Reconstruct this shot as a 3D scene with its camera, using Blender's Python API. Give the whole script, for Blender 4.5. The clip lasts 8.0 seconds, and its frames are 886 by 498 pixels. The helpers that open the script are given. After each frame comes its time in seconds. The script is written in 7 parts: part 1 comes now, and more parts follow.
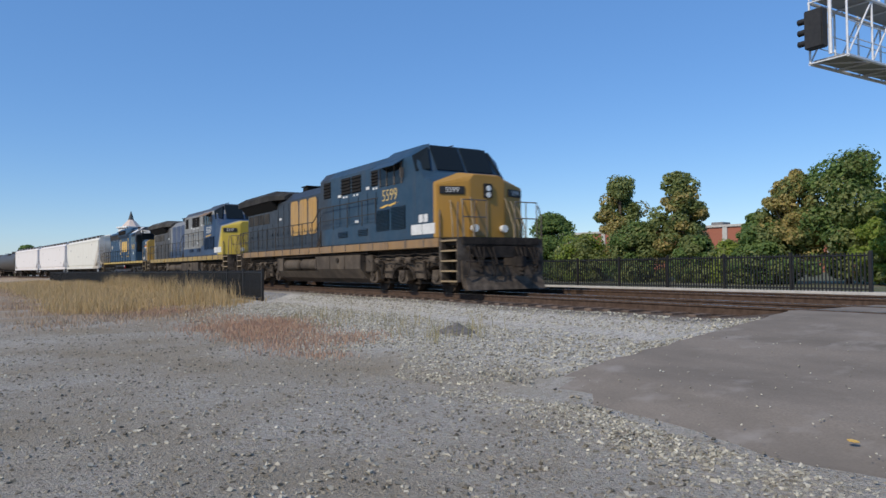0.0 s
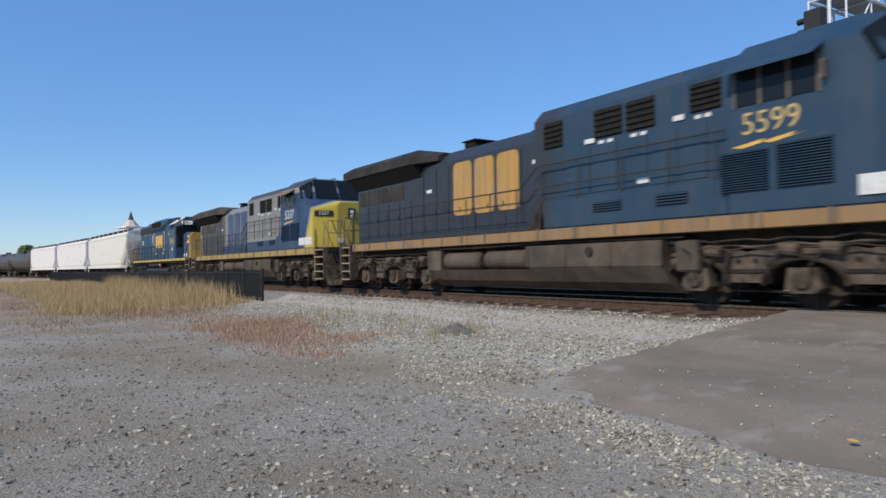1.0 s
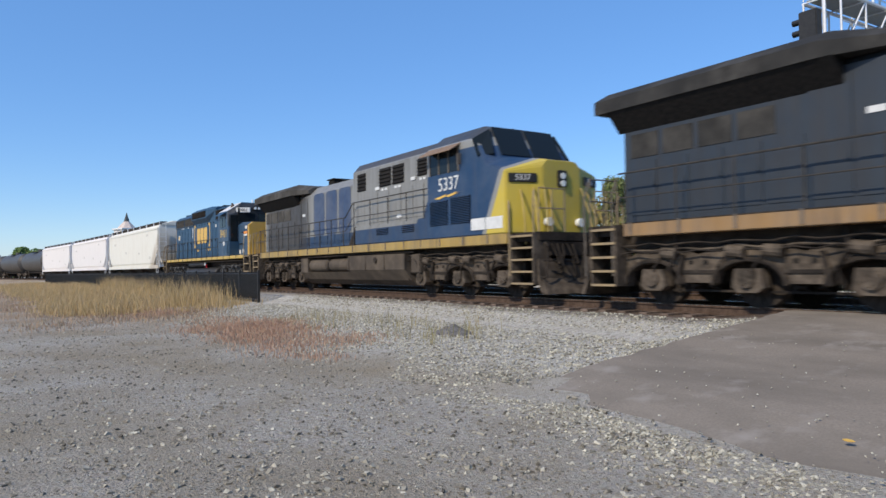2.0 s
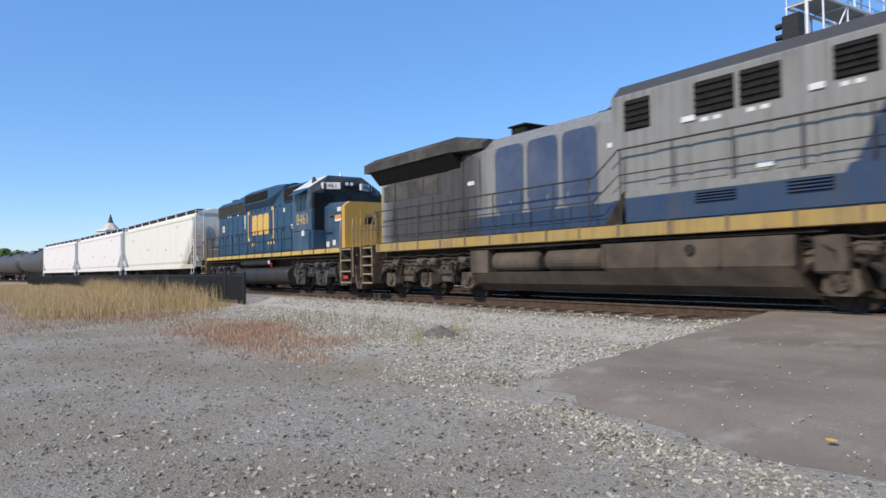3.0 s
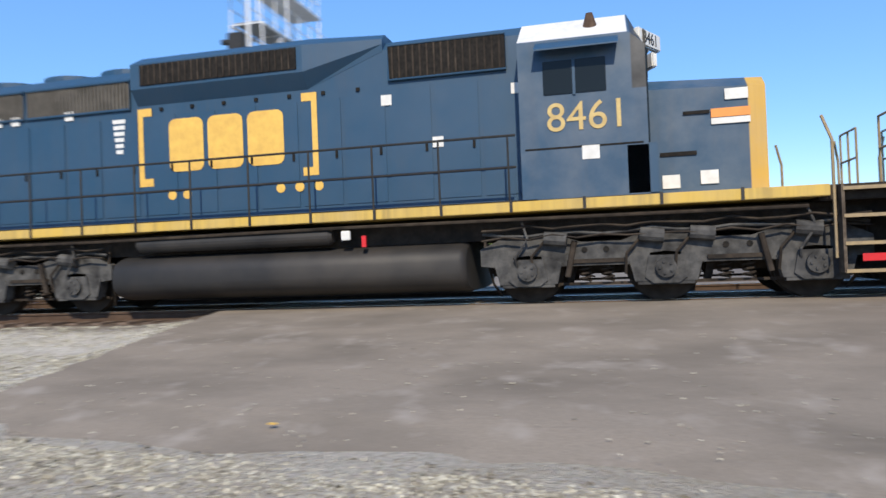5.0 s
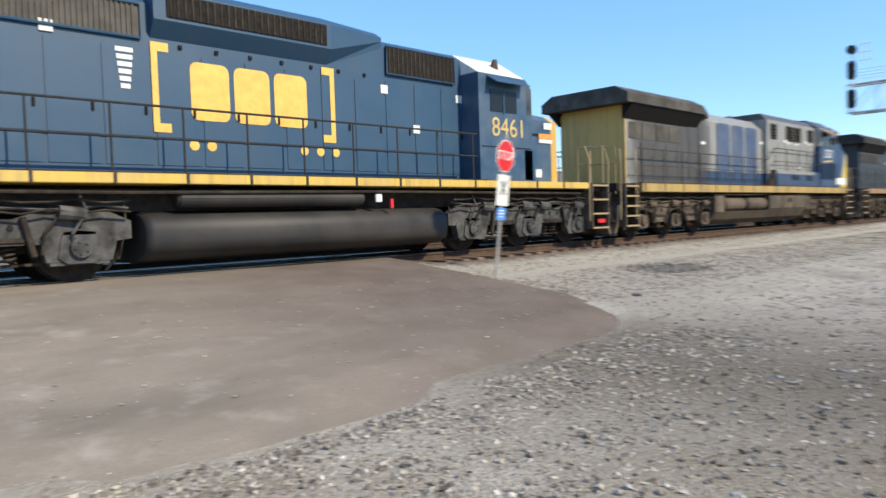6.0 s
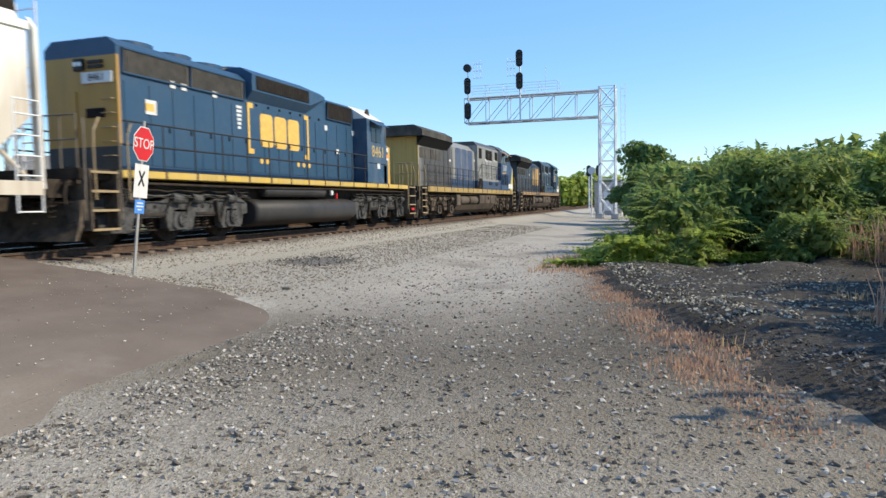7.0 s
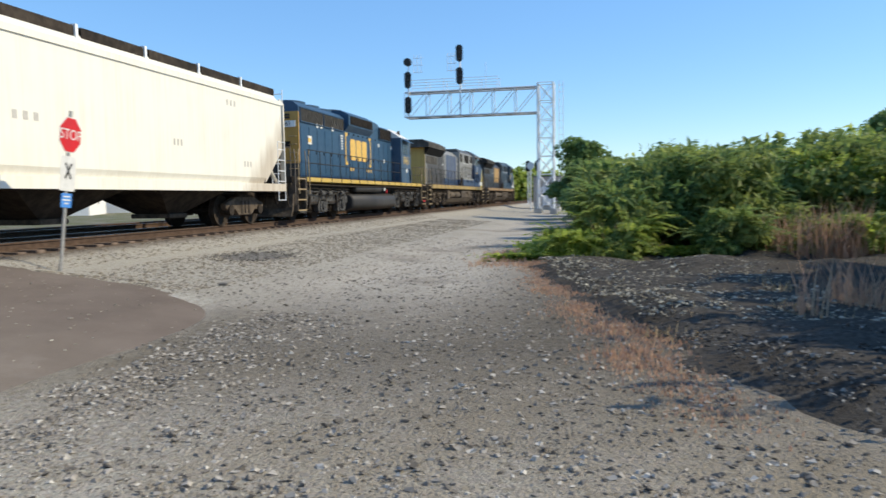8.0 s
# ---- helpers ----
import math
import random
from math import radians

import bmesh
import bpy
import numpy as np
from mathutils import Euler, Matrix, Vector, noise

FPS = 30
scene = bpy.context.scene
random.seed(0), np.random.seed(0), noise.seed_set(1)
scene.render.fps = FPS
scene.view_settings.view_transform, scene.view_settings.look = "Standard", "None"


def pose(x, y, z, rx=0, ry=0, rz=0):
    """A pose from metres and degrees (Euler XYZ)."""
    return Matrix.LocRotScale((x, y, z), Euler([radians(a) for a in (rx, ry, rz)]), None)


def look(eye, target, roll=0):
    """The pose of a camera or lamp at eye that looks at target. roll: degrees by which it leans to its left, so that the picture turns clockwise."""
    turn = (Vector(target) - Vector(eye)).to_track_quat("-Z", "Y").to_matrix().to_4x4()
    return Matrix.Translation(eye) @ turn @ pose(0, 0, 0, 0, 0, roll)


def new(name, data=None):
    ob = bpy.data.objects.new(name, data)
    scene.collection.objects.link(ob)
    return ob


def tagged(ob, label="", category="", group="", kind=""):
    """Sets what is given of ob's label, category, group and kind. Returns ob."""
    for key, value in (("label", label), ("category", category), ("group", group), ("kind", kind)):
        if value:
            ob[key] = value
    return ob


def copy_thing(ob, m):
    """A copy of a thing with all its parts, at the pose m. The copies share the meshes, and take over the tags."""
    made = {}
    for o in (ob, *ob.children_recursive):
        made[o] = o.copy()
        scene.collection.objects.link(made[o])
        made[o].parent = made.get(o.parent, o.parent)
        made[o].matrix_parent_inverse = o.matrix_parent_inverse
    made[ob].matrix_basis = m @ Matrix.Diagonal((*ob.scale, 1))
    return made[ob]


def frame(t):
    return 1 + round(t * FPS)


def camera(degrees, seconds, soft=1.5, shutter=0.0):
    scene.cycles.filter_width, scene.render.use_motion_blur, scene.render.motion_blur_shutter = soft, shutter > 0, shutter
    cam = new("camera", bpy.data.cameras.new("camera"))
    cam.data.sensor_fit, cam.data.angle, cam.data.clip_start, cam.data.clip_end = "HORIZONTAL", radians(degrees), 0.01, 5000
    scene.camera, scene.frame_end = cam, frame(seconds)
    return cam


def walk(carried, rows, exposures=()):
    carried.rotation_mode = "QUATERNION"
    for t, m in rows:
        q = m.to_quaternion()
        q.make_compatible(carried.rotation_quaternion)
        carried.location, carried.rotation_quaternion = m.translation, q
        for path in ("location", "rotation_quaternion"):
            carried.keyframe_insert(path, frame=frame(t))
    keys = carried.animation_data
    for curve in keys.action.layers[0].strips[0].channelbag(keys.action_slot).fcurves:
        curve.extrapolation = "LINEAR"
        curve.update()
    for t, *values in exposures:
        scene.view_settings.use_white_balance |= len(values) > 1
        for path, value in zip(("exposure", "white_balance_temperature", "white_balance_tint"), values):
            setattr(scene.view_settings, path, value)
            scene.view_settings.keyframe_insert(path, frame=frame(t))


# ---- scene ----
cam = camera(64.3, 8.0, soft=1.5, shutter=0.25)
EYE = Vector((0.0, 0.0, 0.75))


def aim(yaw, pitch, roll):
    """The camera's pose at the eye: yaw to the left of +y, pitch up, lean."""
    y, p = radians(yaw), radians(pitch)
    return look(EYE, EYE + Vector((-math.sin(y) * math.cos(p), math.cos(y) * math.cos(p), math.sin(p))), roll)


walk(cam, [
    (0.0, aim(57.60, 1.50, -0.62)),
    (1.0, aim(57.59, 1.49, -0.66)),
    (2.0, aim(57.30, 1.58, -0.76)),
    (2.5, aim(57.06, 1.65, -0.80)),
    (3.0, aim(56.22, 1.69, -0.80)),
    (3.5, aim(52.80, 1.79, -0.97)),
    (4.0, aim(46.78, 1.67, -1.33)),
    (4.4, aim(40.76, 1.52, -1.60)),
    (4.5, aim(37.98, 1.45, -1.67)),
    (4.7, aim(29.75, 1.20, -1.90)),
    (5.8, aim(-35.00, -1.98, -2.00)),
    (6.0, aim(-44.30, -2.50, -1.82)),
    (6.5, aim(-61.49, -3.25, -1.39)),
    (7.0, aim(-72.29, -3.67, -1.05)),
    (7.5, aim(-72.59, -3.70, -1.25)),
    (7.7, aim(-72.52, -4.05, -1.30)),
    (8.0, aim(-77.10, -4.20, -0.90)),
], exposures=[(0.0, -0.22, 6500, 10), (2.5, 0.08, 6500, 10), (4.5, 0.2, 6550, 10), (6.0, 0.70, 7150, 7), (7.0, 0.56, 7150, 6), (8.0, 0.38, 7150, 5)])

# ---- world and sun ----
SUN_TO = Vector((0.18, -0.75, 0.63)).normalized()
world = bpy.data.worlds.new("sky")
scene.world = world
world.use_nodes = True
wn = world.node_tree.nodes
sky = wn.new("ShaderNodeTexSky")
sky.sky_type = "NISHITA"
sky.sun_disc = False
sky.sun_elevation = math.asin(SUN_TO.z)
sky.sun_rotation = math.atan2(SUN_TO.x, SUN_TO.y)
sky.air_density, sky.dust_density, sky.ozone_density = 1.0, 0.15, 4.2
wn["Background"].inputs["Strength"].default_value = 0.165
deep = wn.new("ShaderNodeHueSaturation")
deep.inputs["Saturation"].default_value = 1.20
deep.inputs["Hue"].default_value = 0.507
world.node_tree.links.new(sky.outputs[0], deep.inputs["Color"])
even = wn.new("ShaderNodeMix")   # clear dry air: the blue holds down to the horizon
even.data_type = "RGBA"
even.inputs[0].default_value = 0.42
even.inputs[7].default_value = (1.15, 2.55, 5.2, 1)
world.node_tree.links.new(deep.outputs[0], even.inputs[6])
world.node_tree.links.new(even.outputs[2], wn["Background"].inputs["Color"])
sun_data = bpy.data.lights.new("sun", "SUN")
sun_data.energy, sun_data.angle, sun_data.color = 3.8, radians(0.5), (1.0, 0.885, 0.715)
sun = new("sun", sun_data)
sun.matrix_world = look(SUN_TO * 100, (0, 0, 0))


# ---- materials ----
def node_mat(name, rough=0.7, metal=0.0):
    m = bpy.data.materials.new(name)
    m.use_nodes = True
    b = m.node_tree.nodes["Principled BSDF"]
    b.inputs["Roughness"].default_value, b.inputs["Metallic"].default_value = rough, metal
    b.inputs["Specular IOR Level"].default_value = 0.5 if rough < 0.8 else 0.12
    return m, m.node_tree.nodes, m.node_tree.links, b


def mix(N, L, fac, a, b):
    """A colour mix; a and b are colours or sockets."""
    n = N.new("ShaderNodeMix")
    n.data_type = "RGBA"
    for k, v in ((0, fac), (6, a), (7, b)):
        if isinstance(v, bpy.types.NodeSocket):
            L.new(v, n.inputs[k])
        else:
            n.inputs[k].default_value = v if k == 0 else (*v, 1)
    return n.outputs[2]


def noise_fac(N, L, scale, lo, hi, detail=4, stretch=(1, 1, 1), coords="Object", rough=0.6):
    tc, mp, nz, mr = (N.new("ShaderNode" + k) for k in ("TexCoord", "Mapping", "TexNoise", "MapRange"))
    mp.inputs["Scale"].default_value = stretch
    nz.inputs["Scale"].default_value, nz.inputs["Detail"].default_value, nz.inputs["Roughness"].default_value = scale, detail, rough
    mr.inputs[1].default_value, mr.inputs[2].default_value = lo, hi
    L.new(tc.outputs[coords], mp.inputs[0])
    L.new(mp.outputs[0], nz.inputs["Vector"])
    L.new(nz.outputs[0], mr.inputs[0])
    return mr.outputs[0]


def bump(N, L, bsdf, height, strength, dist):
    b = N.new("ShaderNodeBump")
    b.inputs["Strength"].default_value, b.inputs["Distance"].default_value = strength, dist
    L.new(height, b.inputs["Height"])
    L.new(b.outputs[0], bsdf.inputs["Normal"])


def half_plane(N, L, a, b, c):
    """1 where a*x + b*z > c in the thing's own space, with a crisp edge."""
    tc, dot, mr = N.new("ShaderNodeTexCoord"), N.new("ShaderNodeVectorMath"), N.new("ShaderNodeMapRange")
    dot.operation = "DOT_PRODUCT"
    dot.inputs[1].default_value = (a, 0, b)
    L.new(tc.outputs["Object"], dot.inputs[0])
    L.new(dot.outputs["Value"], mr.inputs[0])
    mr.inputs[1].default_value, mr.inputs[2].default_value = c - 0.01, c + 0.01
    return mr.outputs[0]


def both(N, L, facs):
    out = facs[0]
    for f in facs[1:]:
        m = N.new("ShaderNodeMath")
        m.operation = "MULTIPLY"
        L.new(out, m.inputs[0])
        L.new(f, m.inputs[1])
        out = m.outputs[0]
    return out


def paint(name, base, bands=(), grime=0.45, rough=0.45, dirt=(0.075, 0.06, 0.048), fade=0.25, dents=0.12, soot=None):
    """Weathered vehicle paint: livery bands bounded by planes, faded blotches, run-down streaks of dirt."""
    m, N, L, b = node_mat(name, rough)
    col = mix(N, L, noise_fac(N, L, 1.3, 0.35, 0.75), base, tuple(c * (1 - fade) + 0.3 * fade for c in base))
    for rgb, planes in bands:
        shade = mix(N, L, noise_fac(N, L, 1.7, 0.35, 0.75), rgb, tuple(c * (1 - fade) + 0.3 * fade for c in rgb))
        col = mix(N, L, both(N, L, [half_plane(N, L, *p) for p in planes]), col, shade)
    streak = noise_fac(N, L, 3.0, 0.42, 0.68, 6, (2.6, 2.6, 0.10))
    blot = noise_fac(N, L, 0.8, 0.3, 0.8, 6)
    fac = N.new("ShaderNodeMath")
    fac.operation, fac.use_clamp = "MULTIPLY_ADD", True
    L.new(streak, fac.inputs[0])
    L.new(blot, fac.inputs[1])
    fac.inputs[2].default_value = grime * 0.25
    sc = N.new("ShaderNodeMath")
    sc.operation = "MULTIPLY"
    L.new(fac.outputs[0], sc.inputs[0])
    sc.inputs[1].default_value = min(1.0, grime * 1.6)
    col = mix(N, L, sc.outputs[0], col, dirt)
    if soot:   # exhaust and brake grime behind a ragged line, denser in runs
        tone, planes, amount = soot
        runs = N.new("ShaderNodeMapRange")
        L.new(noise_fac(N, L, 2.2, 0.25, 0.7, 6, (3.2, 3.2, 0.12)), runs.inputs[0])
        runs.inputs[3].default_value, runs.inputs[4].default_value = amount - 0.3, amount
        edge = []
        for a, bz, c in planes:
            tc, dot, wob, mr = (N.new("ShaderNode" + k) for k in ("TexCoord", "VectorMath", "Math", "MapRange"))
            dot.operation, wob.operation = "DOT_PRODUCT", "MULTIPLY_ADD"
            dot.inputs[1].default_value = (a, 0, bz)
            L.new(tc.outputs["Object"], dot.inputs[0])
            L.new(noise_fac(N, L, 1.8, 0, 1, 5, (2, 2, 0.3)), wob.inputs[0])
            wob.inputs[1].default_value = 0.9
            L.new(dot.outputs["Value"], wob.inputs[2])
            L.new(wob.outputs[0], mr.inputs[0])
            mr.inputs[1].default_value, mr.inputs[2].default_value = c + 0.2, c + 0.7
            edge.append(mr.outputs[0])
        col = mix(N, L, both(N, L, edge + [runs.outputs[0]]), col, tone)
    L.new(col, b.inputs["Base Color"])
    rg_ = N.new("ShaderNodeMapRange")
    L.new(noise_fac(N, L, 4, 0.2, 0.8, 3), rg_.inputs[0])
    rg_.inputs[3].default_value, rg_.inputs[4].default_value = rough - 0.05, rough + 0.15
    L.new(rg_.outputs[0], b.inputs["Roughness"])
    bump(N, L, b, noise_fac(N, L, 2.0, 0, 1, 2), dents, 0.02)
    return m


def rough_mat(name, c1, c2, scale=6, rough=0.85, metal=0.0, bump_d=0.01, c3=None, scale3=1.0, spread=(0.35, 0.65), rnd=0.0):
    """A matt surface of two tones of grain and a third of larger stains."""
    m, N, L, b = node_mat(name, rough, metal)
    col = mix(N, L, noise_fac(N, L, scale, *spread, 6), c1, c2)
    if c3:
        col = mix(N, L, noise_fac(N, L, scale3, 0.45, 0.7, 4), col, c3)
    if rnd:
        oi, hv, mr = N.new("ShaderNodeObjectInfo"), N.new("ShaderNodeHueSaturation"), N.new("ShaderNodeMapRange")
        L.new(oi.outputs["Random"], mr.inputs[0])
        mr.inputs[3].default_value, mr.inputs[4].default_value = 1 - rnd, 1 + rnd
        L.new(mr.outputs[0], hv.inputs["Value"])
        L.new(col, hv.inputs["Color"])
        col = hv.outputs[0]
    L.new(col, b.inputs["Base Color"])
    if bump_d:
        bump(N, L, b, noise_fac(N, L, scale * 3, 0, 1, 5), 0.6, bump_d)
    return m


def island_mat(name, ramp, rough=0.9, trans=0.0):
    """Colour picked per loose piece from a ramp of colours."""
    m, N, L, b = node_mat(name, rough)
    g, r = N.new("ShaderNodeNewGeometry"), N.new("ShaderNodeValToRGB")
    L.new(g.outputs["Random Per Island"], r.inputs[0])
    e = r.color_ramp.elements
    while len(e) < len(ramp):
        e.new(0.5)
    for k, c in enumerate(ramp):
        e[k].position, e[k].color = k / (len(ramp) - 1), (*c, 1)
    L.new(r.outputs[0], b.inputs["Base Color"])
    if trans:
        t, mx = N.new("ShaderNodeBsdfTranslucent"), N.new("ShaderNodeMixShader")
        L.new(r.outputs[0], t.inputs["Color"])
        mx.inputs[0].default_value = trans
        L.new(b.outputs[0], mx.inputs[1])
        L.new(t.outputs[0], mx.inputs[2])
        L.new(mx.outputs[0], N["Material Output"].inputs["Surface"])
        b.inputs["Specular IOR Level"].default_value = 0.25
    return m


BLUE, YELLOW, GREY, DKBLUE = (0.010, 0.043, 0.082), (0.42, 0.22, 0.028), (0.25, 0.25, 0.236), (0.010, 0.042, 0.105)
M_under = rough_mat("dusty_underframe", (0.028, 0.023, 0.020), (0.062, 0.050, 0.040), 5, 0.9, 0, 0.01, (0.018, 0.016, 0.015), 1.5)
M_truck = rough_mat("dusty_truck_steel", (0.078, 0.062, 0.049), (0.15, 0.121, 0.094), 6, 0.92, 0, 0.01, (0.03, 0.026, 0.022), 2.5)
M_truck_grey = rough_mat("grey_truck_steel", (0.055, 0.056, 0.058), (0.105, 0.104, 0.102), 6, 0.85, 0, 0.01, (0.022, 0.022, 0.023), 2.5)
M_tank = rough_mat("dusty_fuel_tank", (0.092, 0.074, 0.057), (0.132, 0.107, 0.083), 2, 0.8, 0, 0.004, (0.06, 0.05, 0.042), 0.9)
M_tank_dark = rough_mat("dark_fuel_tank", (0.012, 0.012, 0.013), (0.022, 0.021, 0.021), 2, 0.62, 0, 0.004, (0.036, 0.032, 0.029), 0.8)
M_black = rough_mat("black_steel", (0.010, 0.010, 0.011), (0.022, 0.021, 0.02), 8, 0.6, 0, 0.004)
M_wheel = rough_mat("wheel_steel", (0.030, 0.025, 0.021), (0.060, 0.048, 0.039), 8, 0.85, 0.1, 0.004)
M_tread = rough_mat("worn_tread", (0.45, 0.44, 0.42), (0.55, 0.53, 0.5), 12, 0.3, 0.9, 0)
M_grille = rough_mat("dark_grille", (0.012, 0.012, 0.012), (0.026, 0.023, 0.021), 14, 0.92, 0, 0.003)
M_glass = node_mat("cab_glass", 0.08)[0]
M_glass.node_tree.nodes["Principled BSDF"].inputs["Specular IOR Level"].default_value = 0.22
M_glass.node_tree.nodes["Principled BSDF"].inputs["Base Color"].default_value = (0.012, 0.016, 0.018, 1)
M_white = rough_mat("white_board", (0.58, 0.58, 0.56), (0.70, 0.70, 0.68), 6, 0.5, 0, 0)
M_yellow = paint("yellow_paint", YELLOW, grime=0.30)
M_yellow_bright = paint("bright_yellow_paint", (0.78, 0.56, 0.06), grime=0.25)
M_rail_yellow = rough_mat("handrail_yellow", (0.50, 0.36, 0.08), (0.35, 0.25, 0.09), 9, 0.6, 0, 0)
M_letter = rough_mat("lettering_yellow", (0.72, 0.46, 0.10), (0.6, 0.36, 0.08), 5, 0.5, 0, 0)
M_letter_tan = rough_mat("faded_lettering", (0.56, 0.42, 0.17), (0.44, 0.31, 0.12), 5, .6, 0, 0)
M_lamp = node_mat("headlight_glass", 0.1)[0]
M_lamp.node_tree.nodes["Principled BSDF"].inputs["Base Color"].default_value = (0.8, 0.8, 0.75, 1)
M_galv = rough_mat("galvanised_steel", (0.66, 0.68, 0.70), (0.78, 0.79, 0.80), 7, 0.5, 0.1, 0)
M_red = rough_mat("sign_red", (0.60, 0.015, 0.02), (0.52, 0.02, 0.025), 3, 0.4, 0, 0)
M_signblue = rough_mat("sign_blue", (0.05, 0.22, 0.62), (0.07, 0.26, 0.65), 3, 0.4, 0, 0)
M_rust = rough_mat("rusty_rail_side", (0.065, 0.043, 0.032), (0.115, 0.078, 0.058), 10, 0.85, 0.1, 0.003)
M_railtop = rough_mat("polished_rail_head", (0.45, 0.44, 0.43), (0.55, 0.54, 0.52), 10, 0.25, 0.95, 0)
M_tie = rough_mat("weathered_tie", (0.10, 0.075, 0.06), (0.20, 0.15, 0.12), 8, 0.95, 0, 0.01, rnd=0.3)
M_brick = rough_mat("red_brick_wall", (0.30, 0.11, 0.075), (0.38, 0.15, 0.10), 12, 0.9, 0, 0.005)
M_fence = rough_mat("black_fence_steel", (0.012, 0.012, 0.013), (0.022, 0.021, 0.02), 9, 0.5, 0, 0)
M_concrete = rough_mat("pale_concrete", (0.42, 0.41, 0.38), (0.52, 0.50, 0.47), 4, 0.9, 0, 0.005)
M_housewhite = rough_mat("white_siding", (0.72, 0.72, 0.70), (0.8, 0.79, 0.77), 3, 0.8, 0, 0)
M_roof = rough_mat("grey_shingle", (0.16, 0.155, 0.15), (0.24, 0.23, 0.22), 6, 0.95, 0, 0.01)
M_bark = rough_mat("bark", (0.10, 0.08, 0.06), (0.18, 0.14, 0.11), 12, 0.95, 0, 0.02)


# ---- mesh helpers ----
def part(name, bm, material, parent=None, label=""):
    """Links a bmesh as one mesh object under a thing or part."""
    bmesh.ops.recalc_face_normals(bm, faces=bm.faces)
    me = bpy.data.meshes.new(name)
    bm.to_mesh(me)
    bm.free()
    me.materials.append(material)
    ob = new(name, me)
    ob.parent = parent
    return tagged(ob, label)


def share(name, data, parent, m=None, label=""):
    """Another object on mesh data that is already there."""
    ob = new(name, data)
    ob.parent = parent
    if m is not None:
        ob.matrix_basis = m
    return tagged(ob, label)


def thing(name, label, category, group="", m=None):
    ob = new(name)
    ob.empty_display_size = 0.2
    if m is not None:
        ob.matrix_basis = m
    return tagged(ob, label, category, group)


def box(bm, x0, x1, y0, y1, z0, z1, bevel=0.0):
    v = bmesh.ops.create_cube(bm, size=1)["verts"]
    for w in v:
        w.co = Vector(((x0 + x1) / 2 + w.co.x * (x1 - x0), (y0 + y1) / 2 + w.co.y * (y1 - y0), (z0 + z1) / 2 + w.co.z * (z1 - z0)))
    if bevel:
        bmesh.ops.bevel(bm, geom=list({e for w in v for e in w.link_edges}), offset=bevel, segments=2, affect="EDGES")
    return bm


def prism(bm, pts, lo, hi, axis="y", bevel=0.0):
    """A closed outline swept along an axis. The outline's two numbers are the other two axes in order."""
    def at(p, k):
        return {"y": (p[0], k, p[1]), "x": (k, p[0], p[1]), "z": (p[0], p[1], k)}[axis]
    a = [bm.verts.new(at(p, lo)) for p in pts]
    b = [bm.verts.new(at(p, hi)) for p in pts]
    n = len(pts)
    fs = [bm.faces.new(a), bm.faces.new(b[::-1])]
    fs += [bm.faces.new((a[i], b[i], b[(i + 1) % n], a[(i + 1) % n])) for i in range(n)]
    if bevel:
        bmesh.ops.bevel(bm, geom=list({e for f in fs for e in f.edges}), offset=bevel, segments=2, affect="EDGES")
    return bm


def cyl(bm, p, q, r, seg=12, r2=None):
    p, q = Vector(p), Vector(q)
    d = q - p
    m = Matrix.Translation((p + q) / 2) @ d.to_track_quat("Z", "Y").to_matrix().to_4x4()
    bmesh.ops.create_cone(bm, cap_ends=True, segments=seg, radius1=r, radius2=r if r2 is None else r2, depth=d.length, matrix=m)
    return bm


def skin_tube(pts, r, seg=6):
    """One continuous tube through points."""
    return tube(bmesh.new(), pts, r, seg)


def tube(bm, pts, r, seg=6):
    """Sweeps a round section through points as one skin; a closed path ends where it starts."""
    P = [Vector(p) for p in pts]
    rings, up = [], None
    for k, p in enumerate(P):
        d = (P[min(k + 1, len(P) - 1)] - P[max(k - 1, 0)])
        if d.length < 1e-6:
            d = P[min(k + 1, len(P) - 1)] - p
        d.normalize()
        if up is None or abs(up.dot(d)) > .98:
            up = d.orthogonal().normalized()
        a = (up - d * up.dot(d)).normalized()
        up, b = a, d.cross(a)
        rings.append([bm.verts.new(p + (a * math.cos(2 * math.pi * q / seg) + b * math.sin(2 * math.pi * q / seg)) * r) for q in range(seg)])
    for u_, v_ in zip(rings, rings[1:]):
        for q in range(seg):
            bm.faces.new((u_[q], u_[(q + 1) % seg], v_[(q + 1) % seg], v_[q]))
    bm.faces.new(rings[0][::-1])
    bm.faces.new(rings[-1])
    return bm


def B():
    return bmesh.new()


def letter_mesh(name, text, size, material, parent, m, label="", depth=0.004):
    """Writing in the built-in font as a mesh, centred on its place."""
    c = bpy.data.curves.new(name, "FONT")
    c.body, c.size, c.extrude, c.align_x, c.align_y = text, size, depth, "CENTER", "CENTER"
    tmp = new(name + "_tmp", c)
    bpy.context.view_layer.update()
    me = bpy.data.meshes.new_from_object(tmp.evaluated_get(bpy.context.evaluated_depsgraph_get()))
    bpy.data.objects.remove(tmp)
    bpy.data.curves.remove(c)
    me.materials.clear()
    me.materials.append(material)
    return share(name, me, parent, m, label)


SIDE = Matrix.Rotation(radians(90), 4, "X")   # writing upright on a side that faces -y


# ---- ground ----
def bend(x):
    """How far the line swings towards the yard beyond the curve's start."""
    return 6.6e-4 * max(0.0, -28.0 - max(x, -260.0)) ** 2


